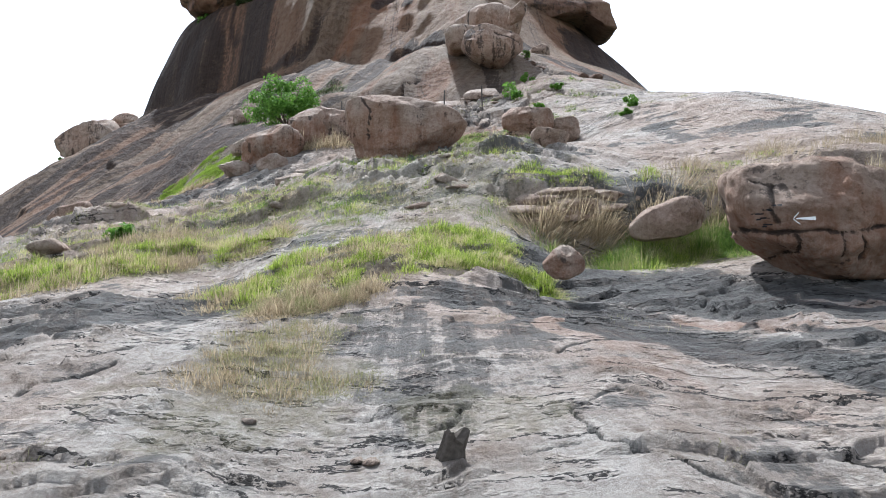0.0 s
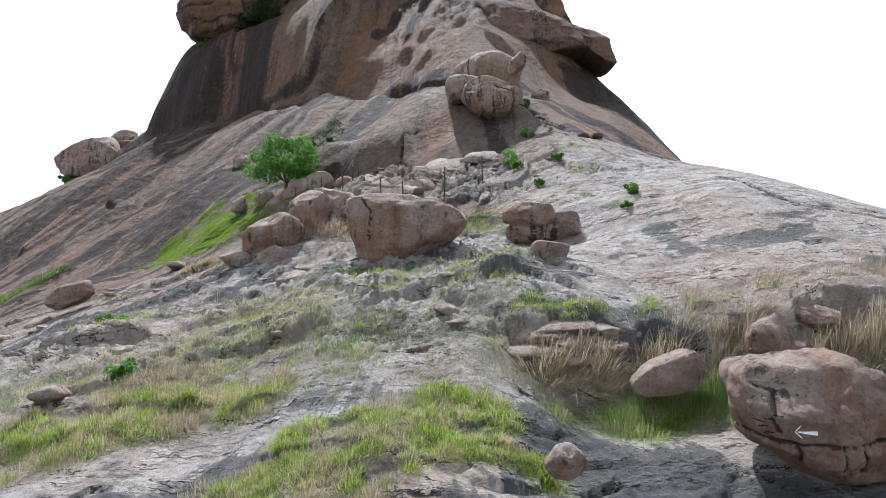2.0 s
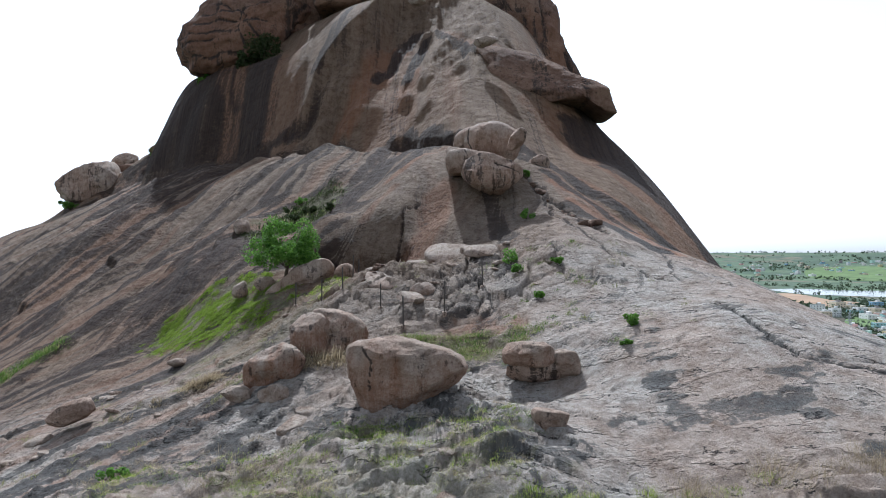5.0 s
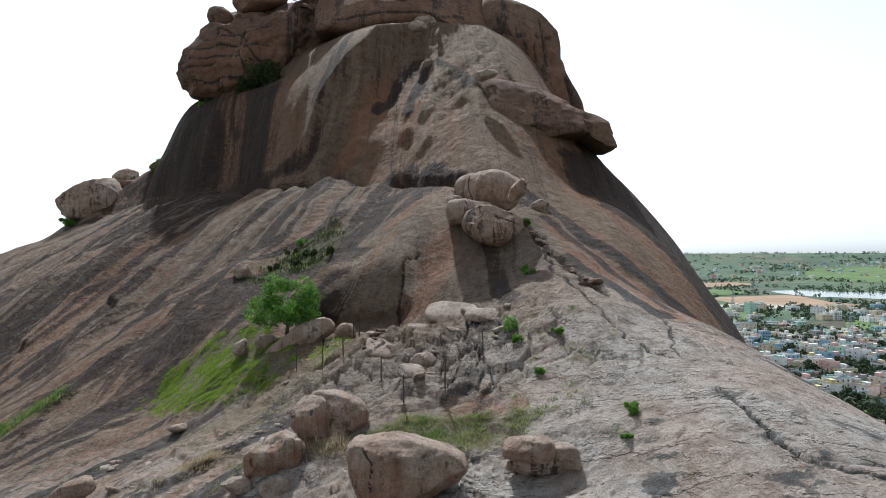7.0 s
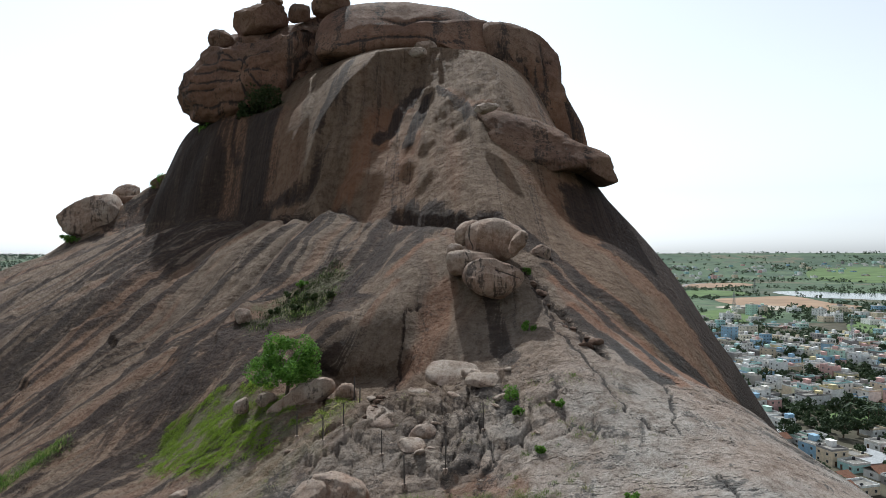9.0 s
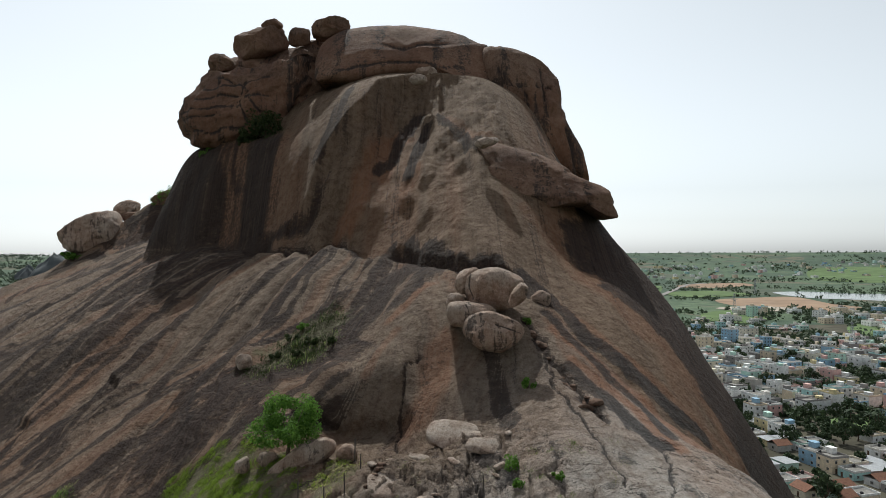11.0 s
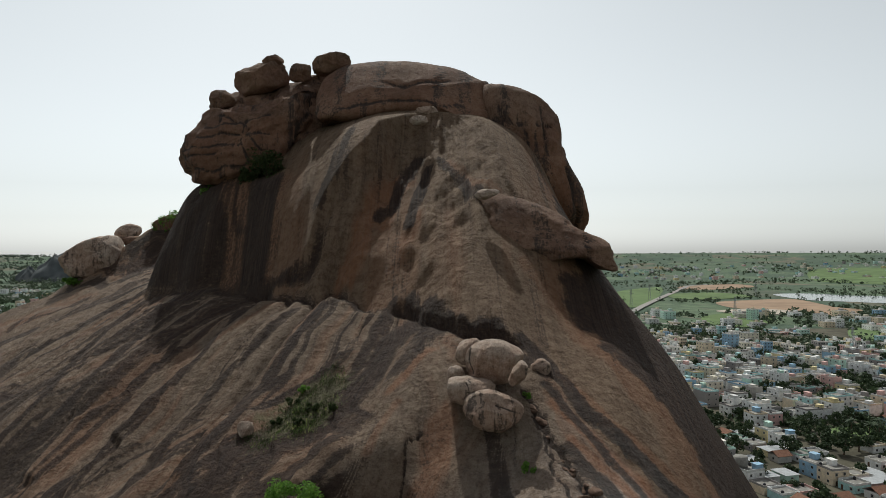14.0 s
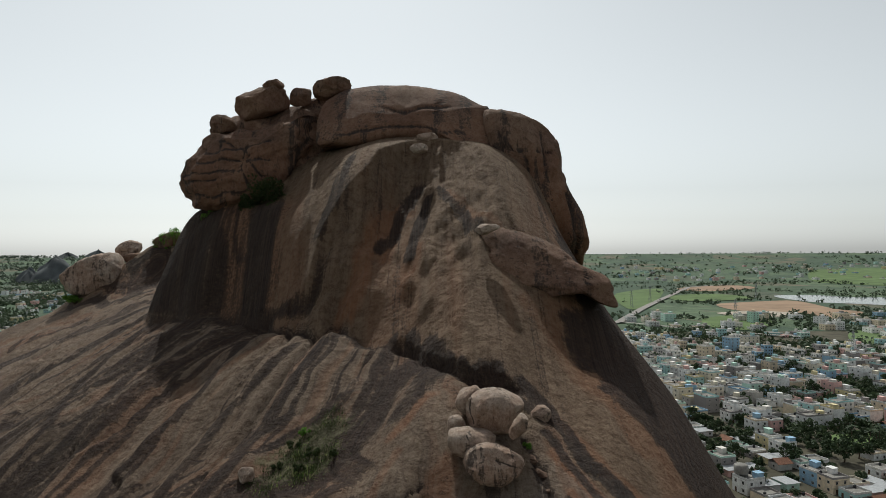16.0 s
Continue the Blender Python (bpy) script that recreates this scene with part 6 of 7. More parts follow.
def slab_mesh(name, w, d, h, material, seed):
    """A flat stone broken along straight faces."""
    rng = np.random.default_rng(seed)
    k = 26
    a = np.linspace(0, 2 * math.pi, k, endpoint=False)
    rows = 9
    v = []
    for i in range(rows):
        t = math.pi * (i + 0.5) / rows - math.pi / 2
        for q in a:
            e = [math.cos(q) * math.cos(t), math.sin(q) * math.cos(t), math.sin(t)]
            e = [math.copysign(abs(c) ** 0.55, c) for c in e]
            v.append((e[0] * w / 2, e[1] * d / 2, e[2] * h))
    v = np.array(v)
    for _ in range(12):
        way = rng.normal(size=3) / (w, d, 2 * h)
        way /= np.linalg.norm(way)
        reach = v @ way
        v = v - np.clip(reach - reach.max() * rng.uniform(0.62, 0.9), 0, None)[:, None] * way
    v = v + 0.012 * w * fbm(v[:, 0] * 9 / w, v[:, 1] * 9 / w, v[:, 2] * 9 / w + seed, 3)[:, None]
    f = grid_faces(rows, k, True) + [list(range(k))[::-1], list(range((rows - 1) * k, rows * k))]
    return mesh_from(name, v, f, material)


for k, (x, y) in enumerate(((-4.25, 36.2), (-4.1, 36.5), (-3.9, 36.8), (-3.72, 37.1), (-3.55, 37.4))):
    ob = new("stone_step", slab_mesh("stone_step", 0.62, 0.34, 0.13, crag_rock, 100 + k))
    ob.matrix_world = pose(x, y, at(x, y) + 0.03, 0, 3 * k - 6, -25 + 11 * k)
    tagged(ob, "rough stone step laid on bare rock", "step", "steps up the bare rock")

for x, y, w, d, h, turn, tilt in ((0.4, 41.2, 3.4, 2.6, 0.42, -18, 30), (1.7, 40.2, 1.5, 1.3, 0.3, 30, 22), (-3.0, 36.4, 2.6, 2.0, 0.3, 12, 24), (2.2, 38.2, 2.0, 1.5, 0.3, -25, 26), (-1.6, 33.4, 1.6, 1.2, 0.25, 40, 20)):
    ob = new("rock_slab", slab_mesh("rock_slab", w, d, h, boulder_rock, int(170 + 10 * abs(x))))
    ob.matrix_world = pose(x, y, at(x, y) + 0.12, tilt, 4, turn)
    tagged(ob, "flat pale broken slab lying on bare rock", "rock slab", "broken slabs by the hollow")

# thin plates of the broken ledge over the grass
for k, (x, y, z, w, d) in enumerate(((2.0, 17.0, 0.85, 1.9, 1.2), (3.4, 17.05, 0.9, 1.7, 1.1), (2.6, 17.2, 1.12, 2.2, 1.2), (1.6, 17.3, 1.2, 1.3, 1.0), (3.5, 17.35, 1.3, 1.9, 1.1), (2.4, 17.5, 1.42, 1.8, 1.1), (4.2, 17.3, 1.15, 1.2, 0.9), (3.1, 17.7, 1.6, 1.9, 1.1), (4.6, 17.6, 1.5, 1.3, 0.9))):
    ob = new("rock_plate", slab_mesh("rock_plate", w, d, 0.11 + 0.02 * (k % 3), boulder_rock, 150 + k))
    ob.matrix_world = pose(x, y, z, 8 + 3 * (k % 3), 4 * math.sin(5 * k), 9 * math.sin(7 * k))
    tagged(ob, "thin pale plate of a broken layered ledge", "rock plate", "plates of the ledge")

# loose broken stones on the slope
rng = np.random.default_rng(77)
stone_shapes = [slab_mesh("stone", 0.5 + 0.3 * k, 0.4 + 0.15 * k, 0.10 + 0.035 * k, boulder_rock, 200 + k) for k in range(6)]
dark_shapes = [slab_mesh("stone", 0.5 + 0.3 * k, 0.4 + 0.15 * k, 0.12 + 0.04 * k, crag_rock, 240 + k) for k in range(6)]
TRAIL = ((6.2, 51.5), (7.2, 48.0), (8.0, 45.0), (8.9, 42.0), (9.6, 39.5))
for k in range(80):
    if k < 20:
        x, y, size = rng.uniform(-11, 2), rng.uniform(16.5, 25), rng.uniform(0.35, 1.0)
    elif k < 44:
        x, y, size = rng.uniform(-9, 6), rng.uniform(30, 40), rng.uniform(0.25, 0.75)
    elif k < 60:
        x, y, size = rng.uniform(-20, -8), rng.uniform(28, 38), rng.uniform(0.4, 1.0)
    else:
        i = rng.integers(0, 4)
        f = rng.uniform()
        x, y = (TRAIL[i][c] + (TRAIL[i + 1][c] - TRAIL[i][c]) * f + rng.normal(0, 0.22) for c in (0, 1))
        size = rng.uniform(0.4, 1.1)
    ob = new("stone", (dark_shapes if 60 <= k < 80 else stone_shapes)[k % 6])
    ob.matrix_world = pose(x, y, at(x, y) - 0.08 * size, rng.uniform(-22, 5), rng.uniform(-14, 14), rng.uniform(0, 360)) @ Matrix.Scale(size, 4)
    tagged(ob, "loose grey stone broken off the slope", "stone", "loose stones")


def stump():
    """A split, weathered wooden stump."""
    rng = np.random.default_rng(9)
    k, rows = 18, ((-0.25, 0.17), (0.0, 0.15), (0.09, 0.13), (0.17, 0.125), (0.25, 0.13))
    v = []
    for z, r in rows:
        for i in range(k):
            a = 2 * math.pi * i / k
            rr = r * (1 + 0.14 * math.sin(5 * a + 1) + rng.uniform(-0.07, 0.07))
            top = 0.06 * math.sin(2 * a + 0.6) + rng.uniform(-0.03, 0.03) if z > 0.2 else 0
            v.append((rr * math.cos(a) * 1.0, rr * math.sin(a) * 0.7, z + top))
    v.append((0, 0, 0.19))
    f = grid_faces(len(rows), k, True) + [[4 * k + i, 4 * k + (i + 1) % k, len(v) - 1] for i in range(k)]
    ob = new("stump", mesh_from("stump", v, f, stump_wood, False))
    ob.matrix_world = pose(0.07, 5.55, at(0.07, 5.55), 8, 10, 20) @ Matrix.Scale(0.8, 4)
    return tagged(ob, "short split weathered wooden stump standing on rock", "stump")


stump()
for x, y, s in ((-0.62, 5.75, 0.35), (-0.75, 5.8, 0.28), (-3.6, 5.55, 0.4), (-1.9, 6.5, 0.3)):
    ob = new("stone", stone_shapes[0])
    ob.matrix_world = pose(x, y, at(x, y) + 0.02, 8, -6, x * 90) @ Matrix.Scale(s, 4)
    tagged(ob, "small dark stone on the near slab", "stone", "loose stones")


# ---- the town on the plain ----
def box_mesh(name, boxes, material, extra=None):
    """Boxes (x0, y0, z0, x1, y1, z1) in one mesh; a seventh value picks the second material."""
    v, f, m = [], [], []
    for b in boxes:
        x0, y0, z0, x1, y1, z1 = b[:6]
        o = len(v)
        v += [(x0, y0, z0), (x1, y0, z0), (x1, y1, z0), (x0, y1, z0), (x0, y0, z1), (x1, y0, z1), (x1, y1, z1), (x0, y1, z1)]
        f += [[o, o + 3, o + 2, o + 1], [o + 4, o + 5, o + 6, o + 7], [o, o + 1, o + 5, o + 4], [o + 1, o + 2, o + 6, o + 5], [o + 2, o + 3, o + 7, o + 6], [o + 3, o, o + 4, o + 7]]
        m += [b[6] if len(b) > 6 else 0] * 6
    me = mesh_from(name, v, f, material, False)
    if extra:
        me.materials.append(extra)
        me.polygons.foreach_set("material_index", m)
    return me


def house_paint(name, source):
    n = Nodes(name)
    pick = n.add("ShaderNodeObjectInfo").outputs["Random"] if source == "object" else n.add("ShaderNodeNewGeometry").outputs["Random Per Island"]
    ramp = n.add("ShaderNodeValToRGB", Fac=pick)
    ramp.color_ramp.interpolation = "CONSTANT"
    tones = ((0.80, 0.80, 0.78), (0.74, 0.68, 0.55), (0.82, 0.82, 0.80), (0.38, 0.60, 0.59), (0.72, 0.60, 0.44), (0.62, 0.62, 0.60), (0.80, 0.80, 0.79), (0.70, 0.44, 0.40),
             (0.80, 0.80, 0.78), (0.70, 0.60, 0.34), (0.52, 0.72, 0.62), (0.84, 0.83, 0.80), (0.30, 0.47, 0.62), (0.50, 0.47, 0.43), (0.28, 0.26, 0.25), (0.78, 0.74, 0.68))
    e = ramp.color_ramp.elements
    while len(e) < len(tones):
        e.new(0.5)
    for k, (el, c) in enumerate(zip(e, tones)):
        el.position, el.color = k / len(tones), (*c, 1)
    dirt = n.noise(n.coords(), 0.5, 6, 0.7)
    col = n.mix(n.ramp(dirt, (0.42, 0.0), (0.72, 0.5)), ramp.outputs["Color"], (0.2, 0.19, 0.18))
    return n.finish(col, 0.9, dirt, 0.2)


wall_paint = house_paint("painted_wall", "object")
wall_paint_far = house_paint("painted_wall_far", "island")
terrace = plain_material("terrace_concrete", (0.31, 0.295, 0.27), 0.95, 0.5, 0.5)
glass_dark = plain_material("window_dark", (0.035, 0.04, 0.045), 0.3, 0.3, 2.0)
frame_paint = plain_material("window_frame", (0.45, 0.43, 0.40), 0.7, 0.2, 4.0)
door_paint = plain_material("door_brown", (0.12, 0.07, 0.045), 0.6, 0.3, 3.0)
clay_tile = plain_material("clay_tile", (0.24, 0.125, 0.085), 0.9, 0.4, 1.2)
tin = plain_material("tin_sheet", (0.42, 0.43, 0.44), 0.5, 0.35, 1.0)
tank_black = plain_material("tank_black", (0.03, 0.03, 0.033), 0.5, 0.2, 2.0)

window_me = box_mesh("window", [(-0.65, -0.05, 0, 0.65, 0.05, 1.3, 0), (-0.52, -0.08, 0.13, -0.04, 0.0, 1.17, 1), (0.04, -0.08, 0.13, 0.52, 0.0, 1.17, 1)], frame_paint, glass_dark)
sill_me = box_mesh("sunshade", [(-0.85, -0.55, 0, 0.85, 0.02, 0.09)], terrace)
door_me = box_mesh("door", [(-0.55, -0.06, 0, 0.55, 0.04, 2.15)], door_paint)
tank_me = limb_mesh("water_tank", [[(0, 0, 0, 0.62), (0, 0, 0.2, 0.66), (0, 0, 1.15, 0.66), (0, 0, 1.35, 0.45)]], tank_black, 12)
lid_me = limb_mesh("lid", [[(0, 0, 1.33, 0.34), (0, 0, 1.43, 0.34), (0, 0, 1.47, 0.22)]], tank_black, 12)


def house_design(w, d, storeys, stair, tank, kind, seed):
    """A house with its walls, roof, door, windows, sunshades and what stands on the terrace."""
    rng = np.random.default_rng(seed)
    foot = new("house")
    h = 3.3 * storeys
    x, y = w / 2, d / 2
    walls = [(-x, -y, -1.0, x, y, h)]
    if storeys > 1 and kind != "gable":
        walls += [(-x - 0.06, -y - 0.06, 3.3 * k - 0.14, x + 0.06, y + 0.06, 3.3 * k) for k in range(1, storeys)]
    part("wall", box_mesh("wall", walls, wall_paint), foot)
    if kind == "gable":
        v = [(-x - 0.5, -y - 0.5, h - 0.2), (x + 0.5, -y - 0.5, h - 0.2), (x + 0.5, y + 0.5, h - 0.2), (-x - 0.5, y + 0.5, h - 0.2), (-x - 0.5, 0, h + 1.9), (x + 0.5, 0, h + 1.9)]
        v += [(a_, b_, c_ + 0.16) for a_, b_, c_ in v]
        f = [[6, 7, 11, 10], [8, 9, 10, 11], [0, 4, 5, 1], [2, 5, 4, 3], [0, 1, 7, 6], [2, 3, 9, 8], [0, 6, 10, 4], [3, 4, 10, 9], [1, 5, 11, 7], [2, 8, 11, 5]]
        part("roof", mesh_from("roof", v, f, clay_tile, False), foot, "brown clay tile gable roof")
    elif kind == "tin":
        part("roof", box_mesh("roof", [(-x - 0.5, -y - 0.5, h, x + 0.5, y + 0.5, h + 0.08)], tin), foot, "corrugated tin roof")
    else:
        part("roof", box_mesh("roof", [(-x, -y, h, x, y, h + 0.06)], terrace), foot, "stained concrete roof terrace")
        part("parapet", box_mesh("parapet", [(-x, -y, h + 0.06, x, -y + 0.2, h + 0.95), (-x, y - 0.2, h + 0.06, x, y, h + 0.95), (-x, -y + 0.2, h + 0.06, -x + 0.2, y - 0.2, h + 0.95), (x - 0.2, -y + 0.2, h + 0.06, x, y - 0.2, h + 0.95)], wall_paint), foot)
        if stair:
            sx, sy = x - 1.9, y - 2.2
            part("stair_room", box_mesh("stair_room", [(sx - 1.5, sy - 1.8, h + 0.06, sx + 1.5, sy + 1.8, h + 2.6), (sx - 1.75, sy - 2.05, h + 2.6, sx + 1.75, sy + 2.05, h + 2.75)], wall_paint), foot)
        if tank:
            o = part("water_tank", tank_me, foot, "black plastic water tank")
            o.location = (-x + 1.6, y - 1.6, h + 0.06)
            part("lid", lid_me, o)
    for k in range(storeys):
        for face in range(3):      # front and both sides
            span = w if face == 0 else d
            count = max(1, int(span / 4.2))
            for i in range(count):
                along = -span / 2 + (i + 0.5) * span / count + rng.uniform(-0.3, 0.3)
                if face == 0:
                    m = pose(along, -y, 3.3 * k + 1.0)
                else:
                    s = 1 if face == 1 else -1
                    m = pose(s * x, along, 3.3 * k + 1.0, 0, 0, 90 * s)
                if face == 0 and k == 0 and i == 0:
                    o = part("door", door_me, foot)
                    o.matrix_local = pose(along, -y, 0.0)
                    continue
                o = part("window", window_me, foot)
                o.matrix_local = m
                if face == 0:
                    o = part("sunshade", sill_me, foot)
                    o.matrix_local = m @ pose(0, 0, 1.5)
    return foot


LABELS = {"flat": "flat-roofed painted concrete house in a dense town", "gable": "low house with a brown tiled gable roof", "tin": "low shed with a corrugated tin roof", "block": "tall white concrete apartment block"}
designs = [(house_design(*q), q[5]) for q in (
    (8.5, 9, 1, False, True, "flat", 1), (9, 10, 2, True, True, "flat", 2), (10, 12, 2, True, False, "flat", 3), (8, 11, 3, True, True, "flat", 4), (12, 9, 2, False, True, "flat", 5),
    (14, 10, 3, True, True, "flat", 6), (8, 7, 1, False, False, "gable", 7), (9, 7, 1, False, False, "tin", 8), (11, 13, 5, True, True, "block", 9), (16, 11, 4, True, True, "block", 10))]
for n, (ob, kind) in enumerate(designs):
    tagged(ob, LABELS[kind], "house", "houses of the town")

rng = np.random.default_rng(11)
TURN = radians(16)


def town_spots(y0, y1, step_x, step_y, keep):
    """Plots of a turned street grid inside the town's wedge."""
    out = []
    for i in range(-90, 91):
        for j in range(-90, 91):
            if i % 4 == 0 or j % 6 == 0 or rng.uniform() > keep:
                continue
            gx, gy = i * step_x + rng.uniform(-1.2, 1.2), j * step_y + rng.uniform(-1.2, 1.2)
            x = 330 + gx * math.cos(TURN) - gy * math.sin(TURN)
            y = 560 + gx * math.sin(TURN) + gy * math.cos(TURN)
            if y0 < y < y1 and 0.17 * y + 12 < x < 0.74 * y:
                out.append((x, y))
    return out


front = [q for q in town_spots(222, 425, 9.6, 10.4, 0.92) if q[0] > 0.35 * q[1]]      # low sheds and yards under the hill
near = front + [q for q in town_spots(425, 640, 11.8, 12.6, 0.92) if q[0] > 0.27 * q[1]]
green = [(x, y) for x, y in near if fbm(np.array([x / 40]), np.array([y / 40]), 90.0, 3)[0] > 0.5 or (y < 420 and rng.uniform() < 0.14) or (205 < x < 255 and 350 < y < 400)]
plots = [p for p in near if p not in green]
plots.sort(key=lambda q: q[1])
used = [False] * len(designs)
for k, (x, y) in enumerate(plots[:285]):
    if y < 400:
        pick = int(rng.choice([0, 6, 7, 7, 0, 6, 1]))
    else:
        pick = int(rng.choice([0, 1, 1, 2, 2, 3, 4, 5, 0, 3]))
    turn = 16 + float(rng.choice([0, 90, 180, 270, 0])) + rng.uniform(-3, 3)
    m = pose(x, y, PLAIN + 0.2, 0, 0, turn)
    ob, kind = designs[pick]
    if not used[pick]:
        used[pick] = True
        ob.matrix_basis = m
    else:
        copy_thing(ob, m)
for pick, (x, y) in ((8, (300, 700)), (9, (336, 735)), (8, (455, 985)), (9, (480, 1010)), (9, (530, 940)), (8, (250, 640))):
    m = pose(x, y, PLAIN, 0, 0, 14)
    ob, kind = designs[pick]
    if not used[pick]:
        used[pick] = True
        ob.matrix_basis = m
    else:
        copy_thing(ob, m)
for (ob, kind), was in zip(designs, used):
    if not was:
        ob.matrix_basis = pose(420, 700, PLAIN, 0, 0, 20)


def joined_houses(spots, big):
    """Houses too far off to tell apart singly, as one mesh."""
    boxes, panes, tops = [], [], []
    for x, y in spots:
        w, d, h = rng.uniform(7, 12) * big, rng.uniform(7, 13) * big, 3.3 * float(rng.choice([1, 1, 2, 2, 2, 3])) * (0.8 + 0.25 * big)
        z = PLAIN + float(rise_far(math.hypot(x, y)))
        boxes.append((x - w / 2, y - d / 2, z - 1, x + w / 2, y + d / 2, z + h))
        tops.append((x - w / 2 + 0.3, y - d / 2 + 0.3, z + h, x + w / 2 - 0.3, y + d / 2 - 0.3, z + h + 0.08))
        boxes.append((x + w * 0.1, y + d * 0.1, z + h + 0.08, x + w * 0.4, y + d * 0.4, z + h + 2.6))
        for s in range(int(h / 3.2)):
            for q in (-0.3, 0.05, 0.33):
                panes.append((x + q * w - 0.6, y - d / 2 - 0.06, z + 1 + 3.3 * s, x + q * w + 0.6, y - d / 2 + 0.1, z + 2.3 + 3.3 * s))
                panes.append((x - w / 2 - 0.06, y + q * d - 0.6, z + 1 + 3.3 * s, x - w / 2 + 0.1, y + q * d + 0.6, z + 2.3 + 3.3 * s))
    ob = new("town_houses", box_mesh("town_houses", boxes, wall_paint_far))
    tagged(ob, "crowded painted houses of the town farther off", "houses", kind="stuff")
    part("roofs", box_mesh("roofs", tops, terrace), ob)
    part("windows", box_mesh("windows", panes, glass_dark), ob)


far_plots = plots[285:] + [q for q in town_spots(640, 840, 12.5, 13.5, 0.8) if fbm(np.array([q[0] / 70]), np.array([q[1] / 70]), 95.0, 3)[0] < 0.35]
joined_houses(far_plots, 1.0)
joined_houses([(rng.uniform(0.2, 0.72) * y, y) for y in rng.uniform(840, 1080, 46)], 1.5)
joined_houses([(rng.uniform(0.25, 0.75) * y, y) for y in rng.uniform(2300, 3300, 120)], 1.5)
joined_houses([(rng.uniform(-0.75, -0.5) * y, y) for y in rng.uniform(700, 1900, 170)], 1.3)


# ---- trees of the town and plain ----
tagged(new("town_earth", mesh_from("town_earth", [(30, 215, PLAIN + 0.25), (330, 215, PLAIN + 0.25), (660, 800, PLAIN + 0.25), (560, 880, PLAIN + 0.25), (120, 880, PLAIN + 0.25)], [[0, 1, 2, 3, 4]],
                                   plain_material("town_earth", (0.115, 0.105, 0.075), 0.95, 0.55, 0.06))), "dusty trodden earth of the streets and yards", "ground", kind="structure")
tree_designs = []
for k, (hh, ss) in enumerate(((9, 5.0), (7, 4.2), (11, 5.5), (8, 3.4), (6, 4.0))):
    t_ob = tree("dark green town tree among the houses", (0, 0, 0), hh, ss, 520, 1.25, town_leaves, 300 + k, clumps=22, bare=0.22)
    tagged(t_ob, "", "", "trees of the town")
    tree_designs.append(t_ob)
spots = list(green) + [(x + rng.uniform(6, 8), y + rng.uniform(5, 8)) for x, y in plots if rng.uniform() < 0.4]
for k, (x, y) in enumerate(spots[:295]):
    m = pose(x, y, PLAIN, 0, 0, rng.uniform(0, 360)) @ Matrix.Scale(rng.uniform(0.7, 1.25), 4)
    if k < len(tree_designs):
        tree_designs[k].matrix_basis = m
    else:
        copy_thing(tree_designs[k % len(tree_designs)], m).scale = m.to_scale()


def palm(x, y, high, seed):
    rng_ = np.random.default_rng(seed)
    foot = new("palm_tree")
    foot.location = (x, y, PLAIN)
    tagged(foot, "tall coconut palm beside town houses", "palm tree", "palms of the town")
    lean = rng_.uniform(-1, 1, 2)
    part("trunk", limb_mesh("trunk", [[(0, 0, -0.5, 0.3), (lean[0] * 0.4, lean[1] * 0.4, high * 0.5, 0.22), (lean[0], lean[1], high, 0.16)]], bark, 7), foot)
    v, f = [], []
    for k in range(16):
        a_ = 2 * math.pi * k / 16 + rng_.uniform(-0.2, 0.2)
        up = rng_.uniform(-0.1, 0.8)
        o = len(v)
        for s in range(6):
            r = 3.6 * s / 5
            z = high + up * r - 0.16 * r * r
            wide = 0.5 * math.sin(math.pi * (0.12 + 0.85 * s / 5))
            cx_, cy_ = lean[0] + r * math.cos(a_), lean[1] + r * math.sin(a_)
            v += [(cx_ - wide * math.sin(a_), cy_ + wide * math.cos(a_), z - 0.25 * wide), (cx_, cy_, z + 0.1), (cx_ + wide * math.sin(a_), cy_ - wide * math.cos(a_), z - 0.25 * wide)]
        for s in range(5):
            for q in (0, 1):
                f.append([o + 3 * s + q, o + 3 * s + q + 1, o + 3 * s + q + 4, o + 3 * s + q + 3])
    part("fronds", mesh_from("fronds", v, f, town_leaves), foot, "arching dark green fronds")


for k in range(22):
    if k < 12:
        palm(rng.uniform(225, 262), rng.uniform(330, 372), rng.uniform(9, 14), 400 + k)
    else:
        y = rng.uniform(420, 1000)
        palm(rng.uniform(0.3, 0.68) * y, y, rng.uniform(9, 13), 400 + k)


# distance haze put into the leaf colour: paler and bluer than the town trees
far_leaves_hazed = leaf_material("far_leaves_hazed", (0.085, 0.115, 0.085), (0.14, 0.17, 0.12), through=0.2)


# in-between leaf tone for the plain, with less of the haze painted in
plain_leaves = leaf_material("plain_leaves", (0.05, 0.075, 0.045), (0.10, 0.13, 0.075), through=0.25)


def far_woods(label, xs, ys, size, seed):
    """Trees and hedges far off on the plain: leaf clumps in one mesh."""
    rng_ = np.random.default_rng(seed)
    z = PLAIN + rise_far(np.hypot(xs, ys))
    s = size * rng_.uniform(0.5, 1.3, len(xs))
    c = np.stack([xs, ys, z + s * 0.5], -1)
    v, f = leaf_cloud(c, s * 0.75, len(xs) * 9, size * 0.75, rng_)
    tagged(new("far_woods", mesh_from("far_woods", v, f, far_leaves_hazed if ys.max() > 2000 and size > 10 else plain_leaves if ys.max() > 1000 else town_leaves)), label, "trees", kind="stuff")


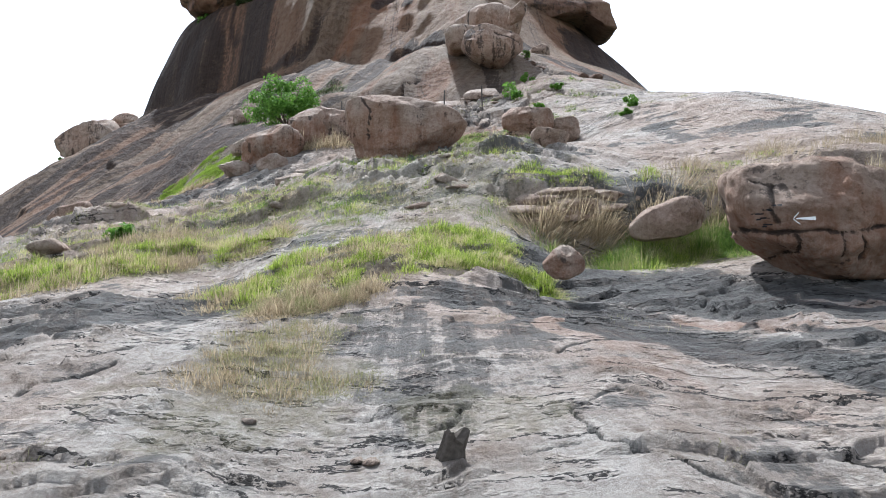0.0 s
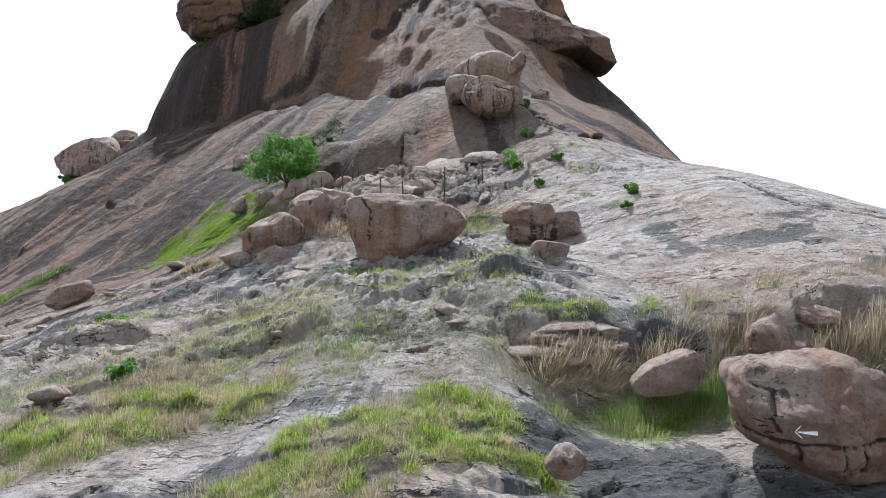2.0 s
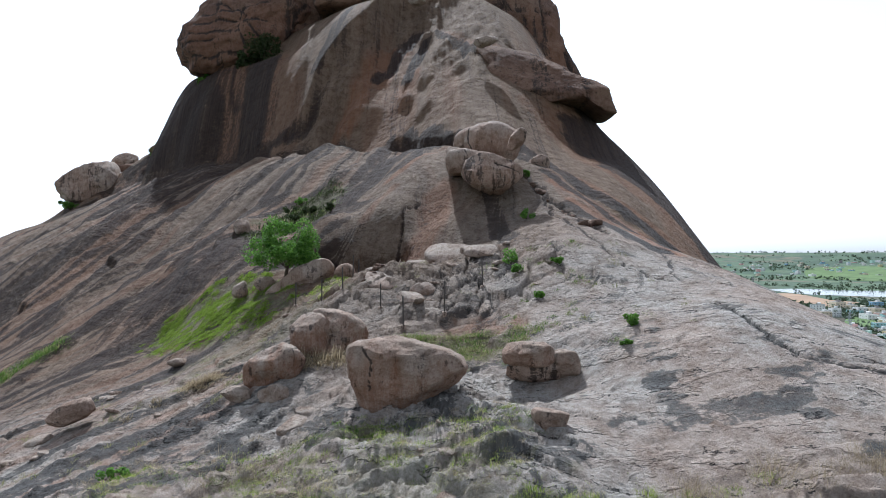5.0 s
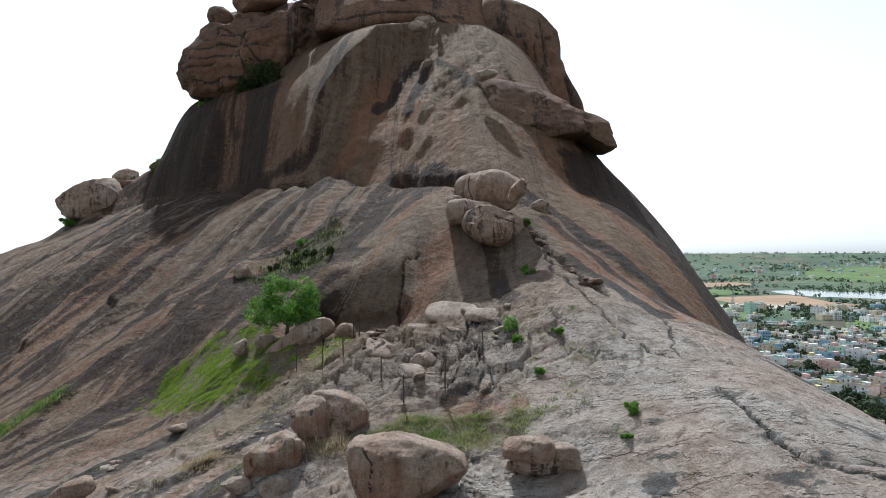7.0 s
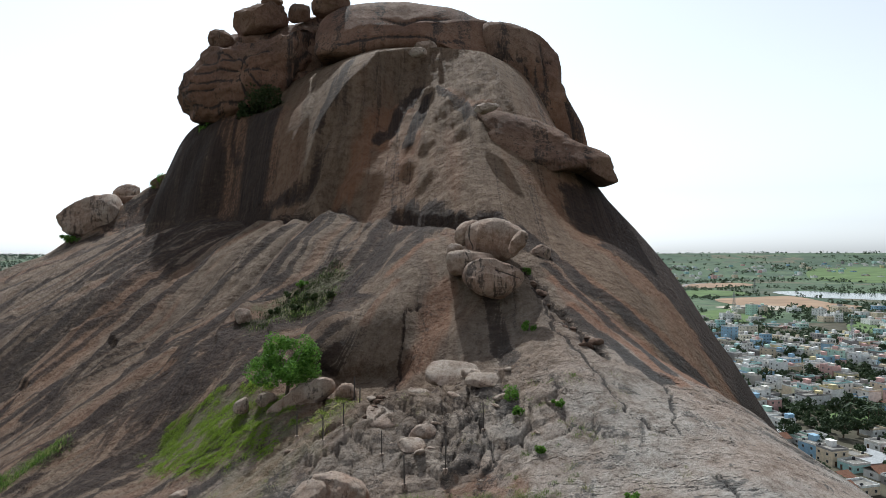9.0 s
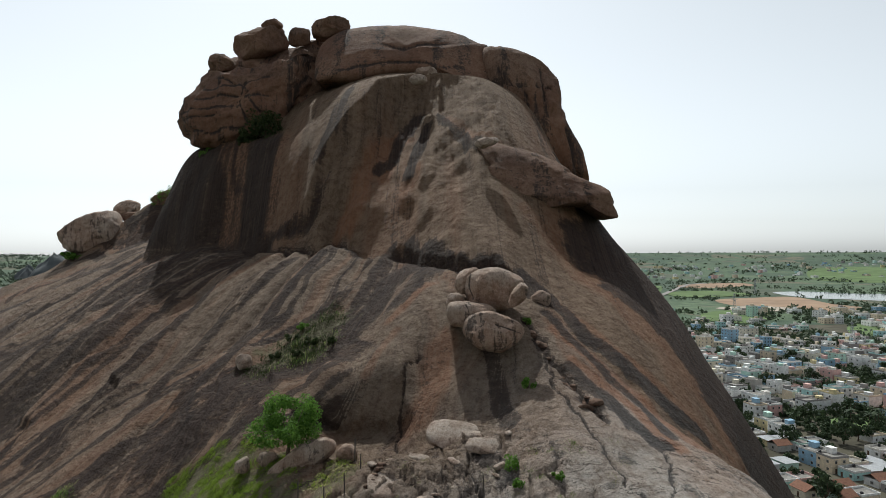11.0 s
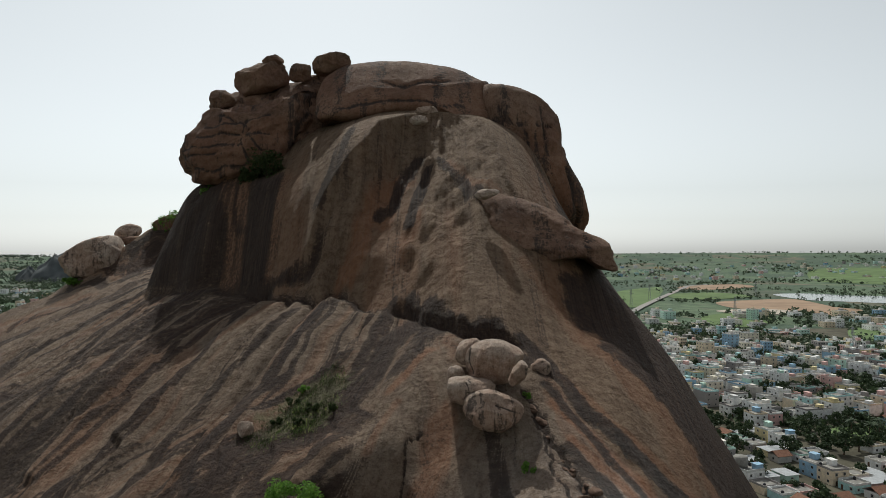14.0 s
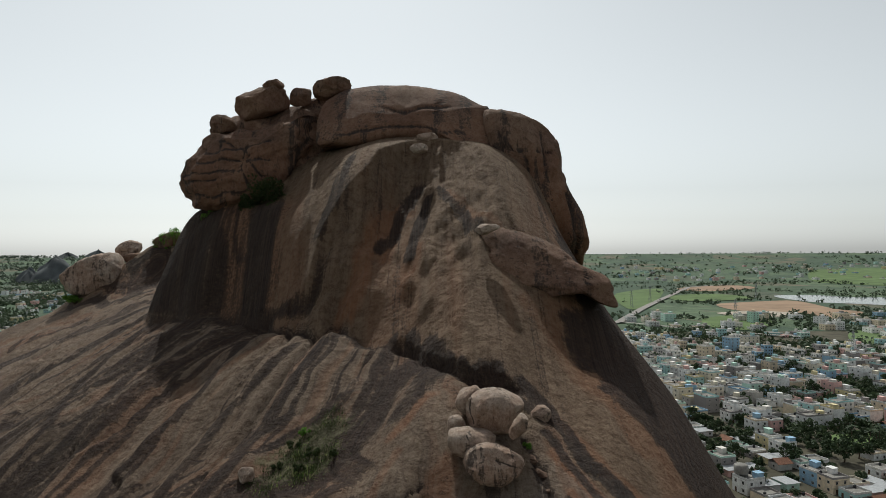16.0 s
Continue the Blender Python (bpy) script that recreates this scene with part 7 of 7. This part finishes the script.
def belts(x_lo, x_hi, y0, y1, count, seed, cut):
    rng_ = np.random.default_rng(seed)
    y = np.exp(rng_.uniform(math.log(y0), math.log(y1), count))
    x = rng_.uniform(x_lo, x_hi, count) * y
    n = fbm(x / 160, y / 90, seed * 1.0, 4, 0.6)
    keep = n > cut
    for name, key, ring in FIELDS:
        keep &= inside_depth(x, y, list(ring)) < 6
    return x[keep], y[keep]


far_woods("tree belts and hedges between fields", *belts(0.12, 0.8, 640, 2200, 5200, 21, 0.2), 6.0, 501)
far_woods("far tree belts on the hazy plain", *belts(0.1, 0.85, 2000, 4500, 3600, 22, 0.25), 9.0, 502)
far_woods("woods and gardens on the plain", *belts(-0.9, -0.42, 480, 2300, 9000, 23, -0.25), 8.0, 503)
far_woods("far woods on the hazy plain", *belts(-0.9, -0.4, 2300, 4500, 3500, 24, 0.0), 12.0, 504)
far_woods("scrub along the foot of the hill", *belts(0.14, 0.75, 200, 262, 900, 25, -0.1), 5.0, 505)
far_woods("gardens and scrub between the houses", *belts(0.2, 0.7, 240, 420, 2600, 27, -0.25), 3.4, 506)
far_woods("gardens and street trees of the town", *belts(0.2, 0.7, 420, 860, 3200, 28, 0.0), 4.4, 507)


# ---- pylons, a mast and a water tower ----
steel = plain_material("galvanised_steel", (0.30, 0.31, 0.32), 0.5, 0.2, 1.0)


def bars_mesh(name, bars, thick, material):
    """Straight square bars between pairs of points."""
    v, f = [], []
    for p, q in bars:
        p, q = Vector(p), Vector(q)
        w = (q - p).normalized()
        s = w.cross(Vector((0.3, 0.9, 0.2))).normalized() * thick
        t = w.cross(s).normalized() * thick
        o = len(v)
        for e in (p, q):
            v += [tuple(e + s + t), tuple(e - s + t), tuple(e - s - t), tuple(e + s - t)]
        f += [[o + k, o + (k + 1) % 4, o + 4 + (k + 1) % 4, o + 4 + k] for k in range(4)]
    return mesh_from(name, v, f, material, False)


def pylon(x, y, high):
    foot = new("pylon")
    foot.location = (x, y, PLAIN)
    tagged(foot, "thin grey steel lattice pylon over the plain", "pylon", "pylons")
    legs, braces = [], []
    corner = lambda k, s: ((2.6 - 2.2 * s) * (1 if k in (0, 3) else -1), (2.6 - 2.2 * s) * (1 if k < 2 else -1), high * s)
    for k in range(4):
        legs.append((corner(k, 0), corner(k, 1)))
        for i in range(8):
            braces.append((corner(k, i / 8), corner((k + 1) % 4, (i + 1) / 8)))
    part("mast", bars_mesh("mast", legs, 0.16, steel), foot)
    part("bracing", bars_mesh("bracing", braces, 0.09, steel), foot)
    for s in (0.72, 0.84, 0.95):
        part("crossarm", bars_mesh("crossarm", [((-5 + 3 * (s - 0.7) * 4, 0, high * s), (5 - 3 * (s - 0.7) * 4, 0, high * s))], 0.18, steel), foot)


for x, y, h in ((440, 1010, 34), (392, 640, 30), (352, 1260, 32), (430, 1400, 34), (700, 1500, 34)):
    pylon(x, y, h)


def water_tower(x, y):
    foot = new("water_tower")
    foot.location = (x, y, PLAIN)
    tagged(foot, "pale concrete water tower on four legs", "water tower")
    for sx in (-1, 1):
        for sy in (-1, 1):
            part("leg", box_mesh("leg", [(sx * 2.0 - 0.25, sy * 2.0 - 0.25, -0.5, sx * 2.0 + 0.25, sy * 2.0 + 0.25, 8.0)], terrace), foot)
    part("brace", box_mesh("brace", [(-2.2, -2.2, 3.9, 2.2, -1.8, 4.3), (-2.2, 1.8, 3.9, 2.2, 2.2, 4.3)], terrace), foot)
    part("tank", limb_mesh("tank", [[(0, 0, 8.0, 2.9), (0, 0, 8.4, 3.1), (0, 0, 11.6, 3.1), (0, 0, 12.0, 2.6), (0, 0, 12.4, 0.8)]], terrace, 20), foot)


water_tower(133, 300)
